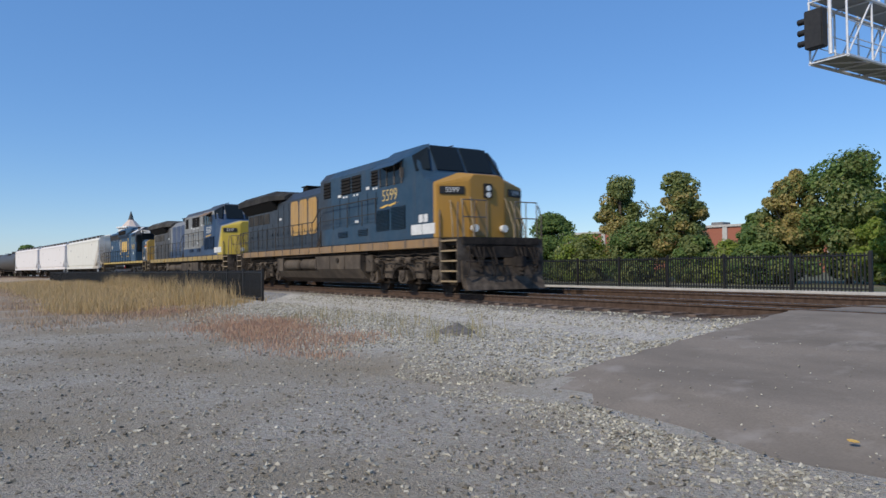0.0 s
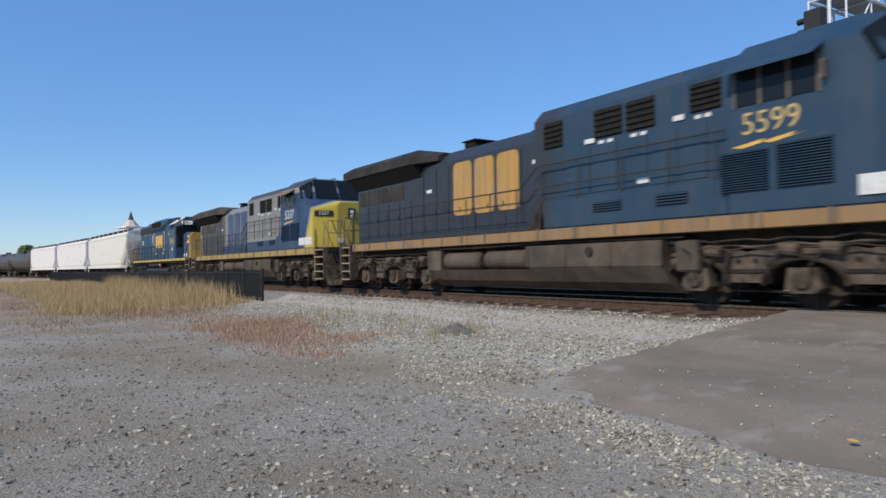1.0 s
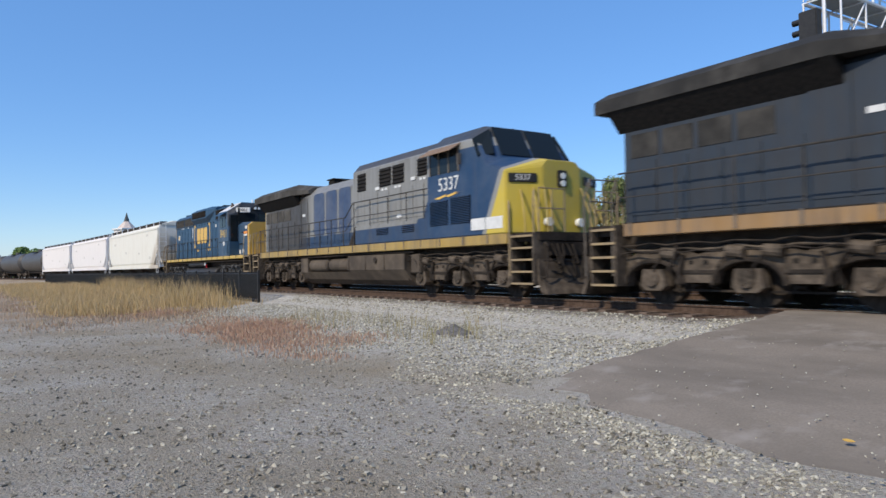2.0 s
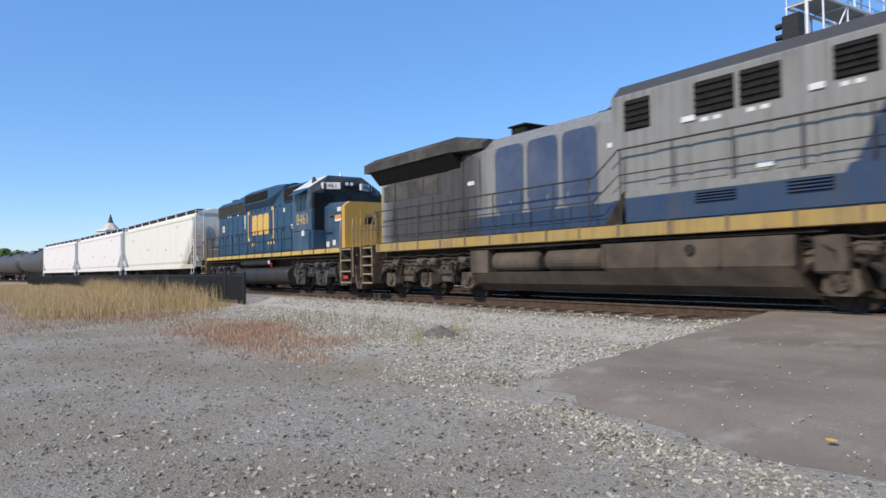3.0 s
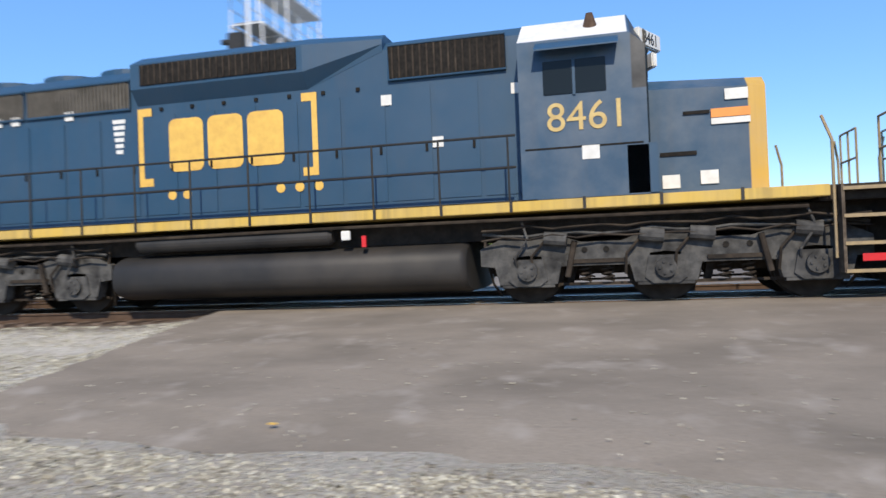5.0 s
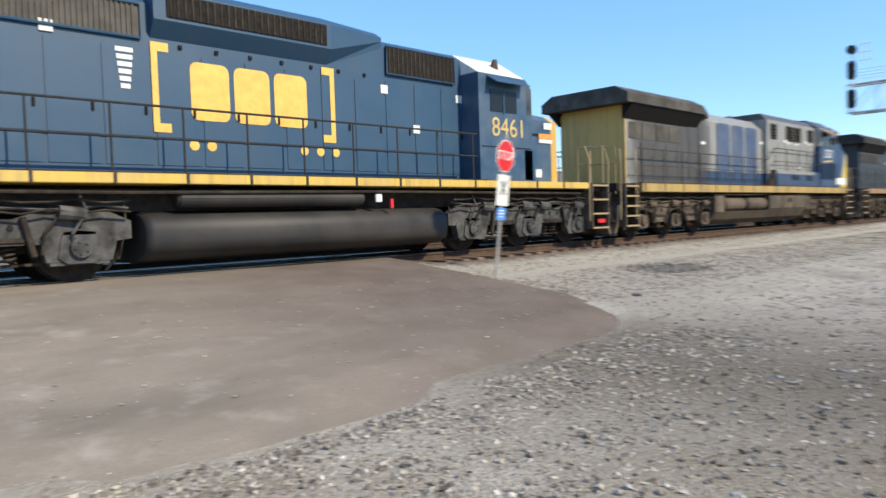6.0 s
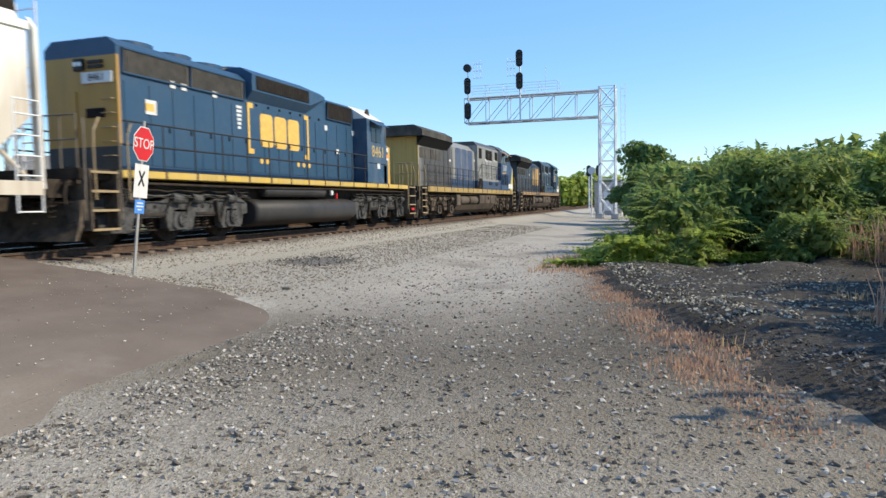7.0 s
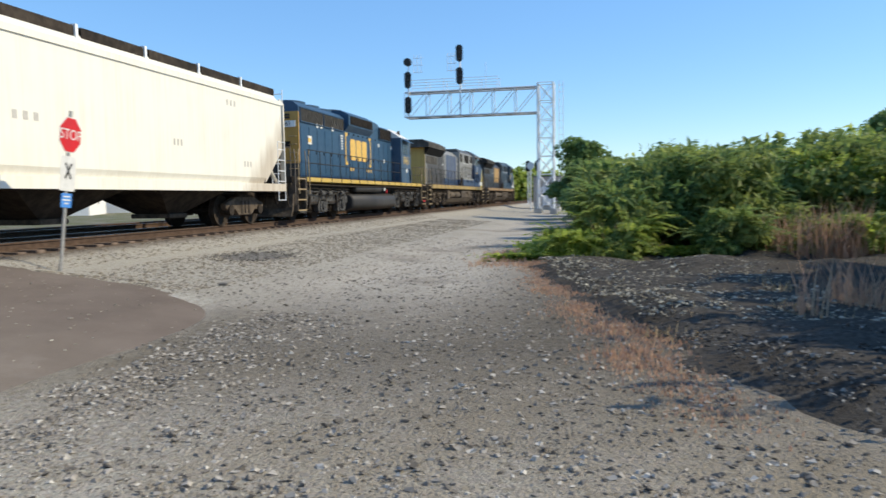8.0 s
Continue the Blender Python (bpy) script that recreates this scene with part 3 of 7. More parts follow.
def truck_six(parent, xc, mat, style):
    """A three-axle truck: cast side frames with arches, boxes, springs and brake gear."""
    sp = 2.02
    part("truck", box(B(), xc - 2.7, xc + 2.7, -.62, .62, .42, .98, .04), M_under, parent, "dusty cast-steel three-axle truck")
    arched = style == "arched"
    for s in (-1, 1):
        y0, y1 = sorted((s * 1.02, s * 1.18))
        if arched:
            top = [(-2.8, .66), (-2.78, .86), (-2.45, 1.0), (-1.3, 1.02), (-1.0, .95), (-.7, 1.02), (.7, 1.02), (1.0, .95), (1.3, 1.02), (2.45, 1.0), (2.78, .86), (2.8, .66)]
            low = arch_line(xc, (-sp, 0, sp), .66, .43, .80)
        else:
            top = [(-2.75, .60), (-2.75, .86), (-2.45, 1.0), (-1.45, 1.0), (-1.2, .92), (-.62, .92), (-.4, 1.0), (.4, 1.0), (.62, .92), (1.2, .92), (1.45, 1.0), (2.45, 1.0), (2.75, .86), (2.75, .60)]
            low = arch_line(xc, (-sp, 0, sp), .40, .56, .74)
        part("side_frame", prism(B(), [(xc + a, b) for a, b in top] + low, y0, y1, "y"), mat, parent, "cast side frame")
        for k in (-1, 0, 1):
            x = xc + k * sp
            if arched:
                strap = [(x + .70 * math.cos(q * math.pi / 10), s * 1.21, .40 + .44 * math.sin(q * math.pi / 10)) for q in range(11)]
                part("spring_strap", tube(B(), strap, .045, 6), M_under, parent, "arched spring strap")
            else:
                bm = B()
                for d in (-1, 1):
                    prism(bm, [(x + d * .22, .30), (x + d * .44, .30), (x + d * .52, .62), (x + d * .22, .72)], *sorted((s * 1.0, s * 1.20)), "y")
                box(bm, x - .40, x + .40, *sorted((s * 1.03, s * 1.19)), .25, .31)
                part("pedestal", bm, mat, parent, "pedestal jaw")
            bm = B()
            prism(bm, [(x - .30, .36), (x - .24, .68), (x + .24, .68), (x + .30, .36), (x + .18, .27), (x - .18, .27)], *sorted((s * 1.0, s * 1.23)), "y")
            cyl(bm, (x, s * 1.22, .50), (x, s * 1.29, .50), 0.15, 14)
            for q in range(5):
                a = q * math.pi / 2.5 + .7
                cyl(bm, (x + .09 * math.cos(a), s * 1.28, .50 + .09 * math.sin(a)), (x + .09 * math.cos(a), s * 1.31, .50 + .09 * math.sin(a)), 0.022, 6)
            part("axle_box", bm, mat, parent, "bolted journal box")
            part("brake_shoe", prism(B(), [(x + .56, .30), (x + .66, .28), (x + .74, .62), (x + .62, .66)], *sorted((s * .72, s * .86)), "y"), M_under, parent)
        for k in (-1.0, 1.0):
            for dx in (-.17, .17):
                pts = [(xc + k + dx + .085 * math.cos(i * 1.05), s * .98 + .085 * math.sin(i * 1.05), .32 + i * .0115) for i in range(30)]
                part("coil_spring", skin_tube(pts, 0.018, 5), M_under, parent, "coil spring")
            for dx in (-.16, .16):
                part("frame_hole", cyl(B(), (xc + k + dx, s * 1.175, .80), (xc + k + dx, s * 1.195, .80), .045, 8), M_grille, parent)
            part("damper", cyl(B(), (xc + k * 1.42, s * 1.24, .40), (xc + k * 1.30, s * 1.24, .94), .045, 8), M_under, parent)
            part("equaliser", box(B(), xc + k - .42, xc + k + .42, *sorted((s * 1.18, s * 1.21)), .60, .66), M_under, parent)
        for k in (-1.75, -.35, .35, 1.75):
            bm = cyl(B(), (xc + k, s * 1.24, 1.0), (xc + k + .34, s * 1.26, .96), 0.105, 10)
            rod = part("brake_cylinder", bm, mat, parent, "brake cylinder")
            part("brake_rod", skin_tube([(xc + k, s * 1.25, .95), (xc + k - .2, s * 1.27, .72), (xc + k - .22, s * 1.2, .42)], 0.022), M_under, rod)
        for n, (r, z, y) in enumerate(((.026, 1.10, 1.22), (.020, 1.20, 1.30), (.016, 1.05, 1.33))):
            pts = [(xc - 2.7 + q * .36, s * y, z - .07 * abs(math.sin(q * (.9 + .25 * n) + n))) for q in range(16)]
            part("cable", skin_tube(pts, r, 5), M_under if n else mat, parent, "drooping hose")
        part("brake_beam", box(B(), xc - 2.5, xc + 2.5, s * .93 - .02, s * .93 + .02, .26, .30), M_under, parent)
        for x in (xc - 2.68, xc + 2.68):
            part("sand_pipe", skin_tube([(x, s * 1.1, 1.2), (x, s * 1.16, .8), (x * .97 + xc * .03, s * .9, .30), (x * .93 + xc * .07, s * .78, .12)], .022), M_under, parent, "sanding pipe")
    for k in (-1, 0, 1):
        wheelset(parent, xc + k * sp)


def handrail(parent, pts, posts, y, deck, mat):
    """A top rail through points with stanchions, each a part of its own."""
    part("handrail", tube(B(), pts, 0.019, 6), mat, parent)
    for x, top in posts:
        part("stanchion", cyl(B(), (x, y, deck), (x, y, top), 0.017, 6), mat, parent)


def louvre(parent, x0, x1, z0, z1, y, s, n, mat, back=None):
    bm = box(B(), x0, x1, *sorted((y, y + s * 0.012)), z0, z1)
    ob = part("louvre", bm, back or M_grille, parent, "slatted louvre")
    bm = B()
    for k in range(n):
        z = z0 + (k + .5) * (z1 - z0) / n
        prism(bm, [(y + s * .012, z + .3 * (z1 - z0) / n), (y + s * .045, z - .25 * (z1 - z0) / n), (y + s * .012, z - .3 * (z1 - z0) / n)], x0, x1, "x")
    part("slats", bm, mat, ob)
    return ob


def steps(parent, x0, x1, s, mat_edge, n=5, z0=.38, z1=1.5):
    """A side step well with plates and treads."""
    for k in range(n):
        z = z0 + k * (z1 - z0) / (n - 1)
        tr_ = part("step", box(B(), x0, x1, *sorted((s * 0.98, s * 1.50)), z - .03, z, .006), M_truck, parent, "grating step")
        part("step_edge", box(B(), x0, x1, *sorted((s * 1.502, s * 1.515)), z - .035, z + .012), mat_edge, tr_)
    for x in (x0, x1):
        part("step_side", prism(B(), [(s * .98, .35), (s * 1.5, .35), (s * 1.5, 1.55), (s * .98, 1.55)], x - .02, x + .02, "x"), M_truck, parent)
    part("step_back", box(B(), x0, x1, *sorted((s * .95, s * .98)), z0 - .05, z1 + .05), M_under, parent)


def coupler(parent, x, d):
    bm = box(B(), *sorted((x - d * .75, x - d * .15)), -.12, .12, .78, 1.0, .02)
    prism(bm, [(x - d * .2, -.17), (x + d * .02, -.17), (x + d * .12, -.05), (x + d * .05, .17), (x - d * .2, .17)], .74, 1.02, "z", .02)
    part("coupler", bm, M_under, parent, "knuckle coupler")


def end_gear(parent, x, d, deck, rail_mat, gate=True):
    """Platform end: anticlimber, pilot plate, hoses and end rails. x is the platform's outer edge."""
    part("end_platform", box(B(), *sorted((x - d * 1.1, x)), -1.35, 1.35, deck - .22, deck, .02), M_under, parent)
    part("pilot_plate", prism(B(), [(x - d * .15, .95), (x, .95), (x + d * .06, .45), (x + d * .22, .16), (x + d * .10, .16), (x - d * .05, .45)], -1.38, 1.38, "y", .01), M_truck, parent, "scraped steel pilot plate")
    for k in range(16):
        y = -1.2 + k * .16
        if abs(y) < .25:
            continue
        droop, swing = .50 + .11 * ((k * 7) % 4), .05 * ((k * 5) % 3 - 1)
        bm = tube(B(), [(x, y, 1.30 - .05 * (k % 2)), (x + d * .14, y, 1.28), (x + d * .24, y + swing, 1.05), (x + d * (.26 + .05 * (k % 3)), y + 2 * swing, .5 + droop * .4), (x + d * .24, y + 2.6 * swing, droop), (x + d * .12, y + 3 * swing, droop + .03)], 0.021 + .004 * (k % 2), 6)
        part("air_hose", bm, M_under, parent)
    for y in (-1.3, -.9, -.5, .5, .9, 1.3):
        part("end_stanchion", cyl(B(), (x - d * .05, y, deck - .3), (x - d * .05, y, deck + 1.02), .018, 6), rail_mat, parent)
    for s in (-1, 1):
        for z in (.55, 1.02):
            part("end_rail", tube(B(), [(x - d * .05, s * 1.3, deck + z), (x - d * .05, s * .5, deck + z)], .018), rail_mat, parent)
        part("hose_bracket", box(B(), *sorted((x, x + d * .10)), *sorted((s * .35, s * 1.2)), 1.22, 1.34, .01), M_under, parent)
        bm = tube(B(), [(x - d * .05, s * 1.45, .55), (x - d * .05, s * 1.47, deck + .6), (x - d * .12, s * 1.40, deck + .95)], .021)
        part("grab_rail", bm, rail_mat, parent)
        bm = tube(B(), [(x - d * .95, s * 1.47, .55), (x - d * .95, s * 1.48, deck + .6), (x - d * 1.05, s * 1.40, deck + .95)], .021)
        part("grab_rail", bm, rail_mat, parent)
    part("cut_lever", tube(B(), [(x + d * .12, -1.3, .9), (x + d * .2, -.7, .88), (x + d * .2, .7, .88), (x + d * .12, 1.3, .9)], .018), M_under, parent)


def logo(parent, xc, zc, y, s, w, h, mat, brackets=True):
    """The railway's mark as plain shapes: three stout blocks between corner brackets."""
    y0, y1 = sorted((y, y + s * .006))
    a, b, r = w * .098, h * .335, w * .035
    for k in (-1, 0, 1):
        x = xc + k * w * .222
        pts = [(x + u * (a - r) + r * math.cos(q), zc + v * (b - r) + r * math.sin(q)) for u, v, q0 in ((1, 1, 0), (-1, 1, 1), (-1, -1, 2), (1, -1, 3)) for q in (math.pi / 2 * (q0 + f / 3) for f in range(4))]
        part("emblem_block", prism(B(), pts, y0, y1, "y"), mat, parent, "stout rounded block of the railway's mark")
    if brackets:
        for k in (-1, 1):
            e, t, b = xc + k * w / 2, .10, h / 2
            pts = [(e, zc - b), (e, zc + b), (e - k * .28, zc + b), (e - k * .28, zc + b - t * 1.4), (e - k * t, zc + b - t * 1.4), (e - k * t, zc - b + t * 1.4), (e - k * .28, zc - b + t * 1.4), (e - k * .28, zc - b)]
            part("emblem_bracket", prism(B(), pts, *sorted((y, y + s * .006)), "y"), mat, parent, "bracket of the railway's mark")


def reservoirs(parent, spans, z, y, r, mat):
    for x0, x1 in spans:
        for s in (-1, 1):
            bm = cyl(B(), (x0 + .06, s * y, z), (x1 - .06, s * y, z), r, 20)
            cyl(bm, (x0, s * y, z), (x0 + .06, s * y, z), r * .7, 20, r)
            cyl(bm, (x1 - .06, s * y, z), (x1, s * y, z), r, 20, r * .7)
            part("air_reservoir", bm, mat, parent, "dusty air reservoir")


STATIONS_DRAWN = (-11.3, -9.86, -9.05, -4.5, .48, 3.9, 5.72, 7.08, 7.72, 9.08, 10.05, 11.3)
STATIONS_TRUE = (-11.25, -10.0, -9.28, -4.38, .37, 4.18, 5.87, 7.29, 8.02, 9.28, 10.25, 11.3)
RUNNING_GEAR = ("truck", "side_frame", "axle_box", "coil_spring", "brake_cylinder", "brake_rod", "sand_pipe", "brake_beam", "wheelset", "spring_strap", "brake_shoe", "frame_hole", "damper", "equaliser", "cable")


def set_stations(t):
    """Moves the body's stations along its length to their true places; the running gear stays."""
    for o in t.children_recursive:
        if o.name.split(".")[0] in RUNNING_GEAR:
            continue
        if o.matrix_basis == Matrix.Identity(4):
            for v in o.data.vertices:
                v.co.x = float(np.interp(v.co.x, STATIONS_DRAWN, STATIONS_TRUE))
        elif o.parent == t:
            o.location.x = float(np.interp(o.location.x, STATIONS_DRAWN, STATIONS_TRUE))


def road_loco(name, label, number, livery):
    """A wide-nosed six-axle road locomotive, front towards +x."""
    P = livery
    t = thing(name, label, "locomotive", "train")
    rail = P["rail"]
    part("sill", box(B(), -9.05, 9.08, -1.50, 1.50, 1.33, 1.58, .01), P["sill"], t, "side sill stripe, grimy yellow")
    part("underframe", box(B(), -10.2, 10.2, -1.05, 1.05, 1.02, 1.34), M_under, t)
    bm = loft(B(), [(x, [(-.95, .22), (-1.20, .40), (-1.43, .74), (-1.45, 1.22), (1.45, 1.22), (1.43, .74), (1.20, .40), (.95, .22)]) for x in (.30, 3.9)])
    part("fuel_tank", bm, M_tank, t, "dusty grey-brown fuel tank")
    bm = loft(B(), [(x, [(-.95, .22), (-1.20, .40), (-1.40, .68), (1.40, .68), (1.20, .40), (.95, .22)]) for x in (-4.5, .30)])
    box(bm, -4.5, -3.75, -1.40, 1.40, .66, 1.22)
    box(bm, -3.75, .3, -.85, .85, .66, 1.22)
    part("tank_bay", bm, M_tank, t, "dusty tank bay")
    reservoirs(t, ((-3.6, -1.85), (-1.6, .18)), .93, 1.18, .24, M_tank)
    for xc in (6.78, -6.78):
        truck_six(t, xc, M_truck, "arched")
    body = P["body"]
    # engine hood with chamfered shoulders
    part("engine_hood", loft(B(), [(x, hood_sec(1.12, 1.58, 3.75, 4.10, .75)) for x in (-9.35, .5)]), body, t, "engine hood")
    part("auxiliary_cab", loft(B(), [(x, hood_sec(1.30, 1.58, 4.12, 4.40, 1.05)) for x in (.48, 5.5)]), body, t, "electrical cabinet behind the cab")
    part("cabinet_lower", box(B(), .9, 5.5, -1.49, 1.49, 1.585, 2.22, .03), body, t)
    cabsec = hood_sec(1.52, 1.585, 4.09, 4.54, .92)
    bm = loft(B(), [(5.5, cabsec), (7.36, cabsec), (7.74, hood_sec(1.49, 1.585, 4.02, 4.45, .92)), (8.30, hood_sec(1.52, 1.585, 3.36, 3.56, 1.1)), (9.08, hood_sec(1.52, 1.585, 3.12, 3.48, .55)), (9.42, hood_sec(.62, 1.585, 3.24, 3.40, .48))])
    bmesh.ops.bevel(bm, geom=[e for e in bm.edges if e.calc_length() > .3], offset=.025, segments=2, affect="EDGES")
    part("cab", bm, P["cab"], t, P["cab_label"])
    # radiator with overhanging wings
    bm = loft(B(), [(-9.86, [(-1.50, 3.86), (-1.50, 4.12), (-1.1, 4.34), (1.1, 4.34), (1.50, 4.12), (1.50, 3.86)]), (-5.4, [(-1.50, 3.86), (-1.50, 4.12), (-1.1, 4.34), (1.1, 4.34), (1.50, 4.12), (1.50, 3.86)]), (-4.3, [(-1.13, 3.86), (-1.13, 4.0), (-.9, 4.12), (.9, 4.12), (1.13, 4.0), (1.13, 3.86)])])
    part("radiator", bm, P["radiator"], t, "overhanging radiator, sooty")
    for s in (-1, 1):
        bm = prism(B(), [(s * 1.12, 3.45), (s * 1.48, 3.86), (s * 1.12, 3.86)], -9.5, -5.2, "x")
        part("radiator_screen", bm, M_grille, t, "dark intake screen")
        for x0, x1 in ((-9.15, -8.5), (-8.4, -7.75), (-7.65, -7.0), (-6.9, -6.25)):
            part("hood_panel", box(B(), x0, x1, *sorted((s * 1.121, s * 1.134)), 2.9, 3.38, .006), P["radiator"], t, "sooty access panel")
        # doors along the hood
        for k in range(14):
            x = -9.2 + k * .69
            part("hood_door", box(B(), x + .02, x + .65, *sorted((s * 1.121, s * 1.137)), 1.75, 2.82 if k < 5 else 3.62, .006), body, t)
            part("door_latch", box(B(), x + .56, x + .60, *sorted((s * 1.137, s * 1.152)), 2.3, 2.42), body, t)
        for x0, x1 in ((.8, 1.35), (2.25, 2.95), (3.05, 3.7), (4.55, 5.25)):
            louvre(t, x0, x1, 3.42 if x0 < 4 else 3.5, 4.02, s * 1.30, s, 5, M_grille)
            for px in ((x0 + .10, x0 + .32) if x0 > 2 else ()):
                part("small_plate", box(B(), px, px + .14, *sorted((s * 1.302, s * 1.308)), 3.30 if x0 < 4 else 3.38, 3.37 if x0 < 4 else 3.45), M_white, t)
        for x in (1.5, 2.2, 2.9, 3.6, 4.3):
            part("cabinet_door", box(B(), x, x + .62, *sorted((s * 1.301, s * 1.318)), 2.3, 3.3, .006), body, t)
        for x0, x1, z0, z1, n in ((5.66, 6.54, 1.95, 2.62, 16), (6.68, 7.52, 1.95, 2.66, 16)):
            louvre(t, x0 + P["shift"], x1 + P["shift"], z0, z1, s * 1.52, s, n, P["cab"])
        for x0, x1, z0, z1, n in ((2.35, 3.05, 1.86, 2.06, 4), (3.85, 4.6, 1.86, 2.08, 4)):
            louvre(t, x0, x1, z0, z1, s * 1.49, s, n, body)
        # cab side windows under a sunshade
        wn_ = part("cab_window", box(B(), 5.72, 7.08, *sorted((s * 1.521, s * 1.535)), 3.36, 3.98, .01), M_glass, t, "dark cab side window")
        for x in (5.70, 6.15, 6.62, 7.08):
            part("window_post", box(B(), x - .022, x + .022, *sorted((s * 1.535, s * 1.55)), 3.34, 4.0), M_dusty_rail, wn_)
        part("sunshade", prism(B(), [(s * 1.50, 4.10), (s * 1.86, 3.88), (s * 1.86, 3.86), (s * 1.50, 4.06)], 5.6, 7.15, "x"), P["shade"], t, "window sunshade")
        part("mirror", box(B(), 7.16, 7.20, *sorted((s * 1.54, s * 1.66)), 3.5, 3.8, .01), M_dusty_rail, t)
        # low and raised handrails
        y = s * 1.47
        handrail(t, [(-9.2, y, 2.58), (.1, y, 2.58), (.75, y, 3.05), (5.4, y, 3.05)], [(x, 2.58) for x in np.arange(-9.0, .2, 1.12)] + [(x, 3.05) for x in (.8, 1.9, 3.0, 4.1, 5.2)], y, 1.58, P["side_rail"])
        part("handrail", tube(B(), [(-9.2, y, 2.10), (.1, y, 2.10), (.75, y, 2.55), (5.4, y, 2.55)], .013, 6), P["side_rail"], t)
        part("walkway_edge", box(B(), -9.05, .9, *sorted((s * 1.12, s * 1.50)), 1.582, 1.60), M_under, t)
        part("yard_steps", prism(B(), [(.35, 1.6), (.75, 1.6), (1.0, 2.22), (.85, 2.22)], *sorted((s * 1.15, s * 1.45)), "y"), M_under, t)
        letter_mesh("road_number", number, .52, P["number"], t, Matrix.Translation((6.58 + P["shift"], s * 1.528, 3.04)) @ (SIDE if s < 0 else Matrix.Rotation(radians(180), 4, "Z") @ SIDE), "road number on the cab side")
        bm = B()
        for q in ((P["shift"], 0), (.5 + P["shift"], .03)):
            prism(bm, [(5.9 + q[0], 2.70 + q[1]), (6.5 + q[0], 2.78 + q[1]), (6.4 + q[0], 2.72 + q[1]), (6.7 + q[0], 2.76 + q[1]), (6.1 + q[0], 2.66 + q[1])], *sorted((s * 1.526, s * 1.53)), "y")
        part("bolt_emblem", bm, M_letter, t, "lightning-bolt stripe under the number")
        for x0, w_, z in ((7.55, .62, 1.72), (8.2, .75, 1.72)):
            part("data_plate", box(B(), x0, x0 + w_, *sorted((s * 1.521, s * 1.527)), z, z + .3), M_white, t)
        for x, z in ((2.0, 3.35), (4.15, 3.42), (-4.9, 2.95), (.2, 3.2), (3.3, 2.35)):
            part("stencil_plate", box(B(), x, x + .26, *sorted((s * 1.322 if x > .5 else s * 1.14, s * 1.33 if x > .5 else s * 1.15)), z, z + .10), M_white, t)
        logo(t, -1.9, 2.92, s * 1.138, s, P["mark"][0], P["mark"][1], P["logo"], brackets=P["brackets"])
        steps(t, 9.25, 10.05, s, P["step"])
        steps(t, -10.05, -9.3, s, P["step"])
        # number board on the bevelled nose corner
        ang = math.degrees(math.atan2(.90, .34))
        nb = part("number_board", box(B(), -.36, .36, -.03, .015, -.11, .11, .01), M_black, t, "lit number board")
        nb.matrix_basis = pose(9.245, s * 1.115, 2.94, 0, 0, ang if s < 0 else 180 - ang)
        letter_mesh("board_number", number, .20, M_white, nb, Matrix.Translation((0, -.032, 0)) @ SIDE)
        part("ditch_light", cyl(B(), (9.44, s * .52, 1.86), (9.56, s * .52, 1.86), .11, 14), M_lamp, t, "ditch light")
        for gx, gy, dz in ((9.40, .62, .10), (9.32, .88, .05), (9.20, 1.18, 0)):
            part("nose_grab", tube(B(), [(gx + .34, s * (gy + .10), 1.30), (gx + .30, s * (gy + .10), 1.95), (gx + .06, s * gy, 2.62 + dz), (gx - .04, s * (gy - .03), 2.66 + dz)], .019), P["grab"], t, "slanting grab rail on the nose")
        for x0, w_ in P["plates"]:
            part("data_plate", box(B(), x0, x0 + w_, *sorted((s * 1.521, s * 1.527)), 2.07, 2.30), M_white, t)
    for s in (-1, 1):
        part("train_line", tube(B(), [(-4.6, s * 1.38, 1.27), (-2, s * 1.40, 1.25), (.6, s * 1.38, 1.28), (4.4, s * 1.38, 1.26)], .028), M_under, t, "pipe under the sill")
        part("train_line", tube(B(), [(4.0, s * 1.30, 1.20), (4.5, s * 1.34, .95), (4.6, s * 1.30, .5)], .04), M_under, t)
        for x in (-8.1, -5.2, 5.0, 8.2):
            part("sand_hose", tube(B(), [(x, s * 1.25, 1.30), (x + .1, s * 1.32, 1.0), (x - .1, s * 1.3, .7), (x - .05, s * 1.05, .3)], .022), M_under, t)
        part("equipment_box", box(B(), 4.15, 4.7, *sorted((s * .9, s * 1.36)), .62, 1.2, .03), M_tank, t)
        part("filler_pipe", cyl(B(), (2.2, s * 1.46, 1.05), (2.2, s * 1.50, 1.05), .09, 12), M_under, t)
        for x in (.32, 1.5, 2.7, 3.88):
            part("tank_strap", box(B(), x - .03, x + .03, *sorted((s * 1.42, s * 1.465)), .74, 1.22), M_tank, t)
        for k in range(17):
            x = -8.9 + k * 1.07
            part("sill_bracket", box(B(), x, x + .05, *sorted((s * 1.50, s * 1.515)), 1.36, 1.60), M_dusty_rail, t)
    # windshield panes on the raked front
    for y0, y1 in ((-1.02, -.05), (.05, 1.02)):
        q = lambda k, o: (7.74 + .56 * k + .85 * o, 4.45 - .89 * k + .53 * o)
        part("windshield", prism(B(), [q(.04, .03), q(.92, .03), q(.92, .005), q(.04, .005)], y0, y1, "y"), M_glass, t, "dark windshield pane")
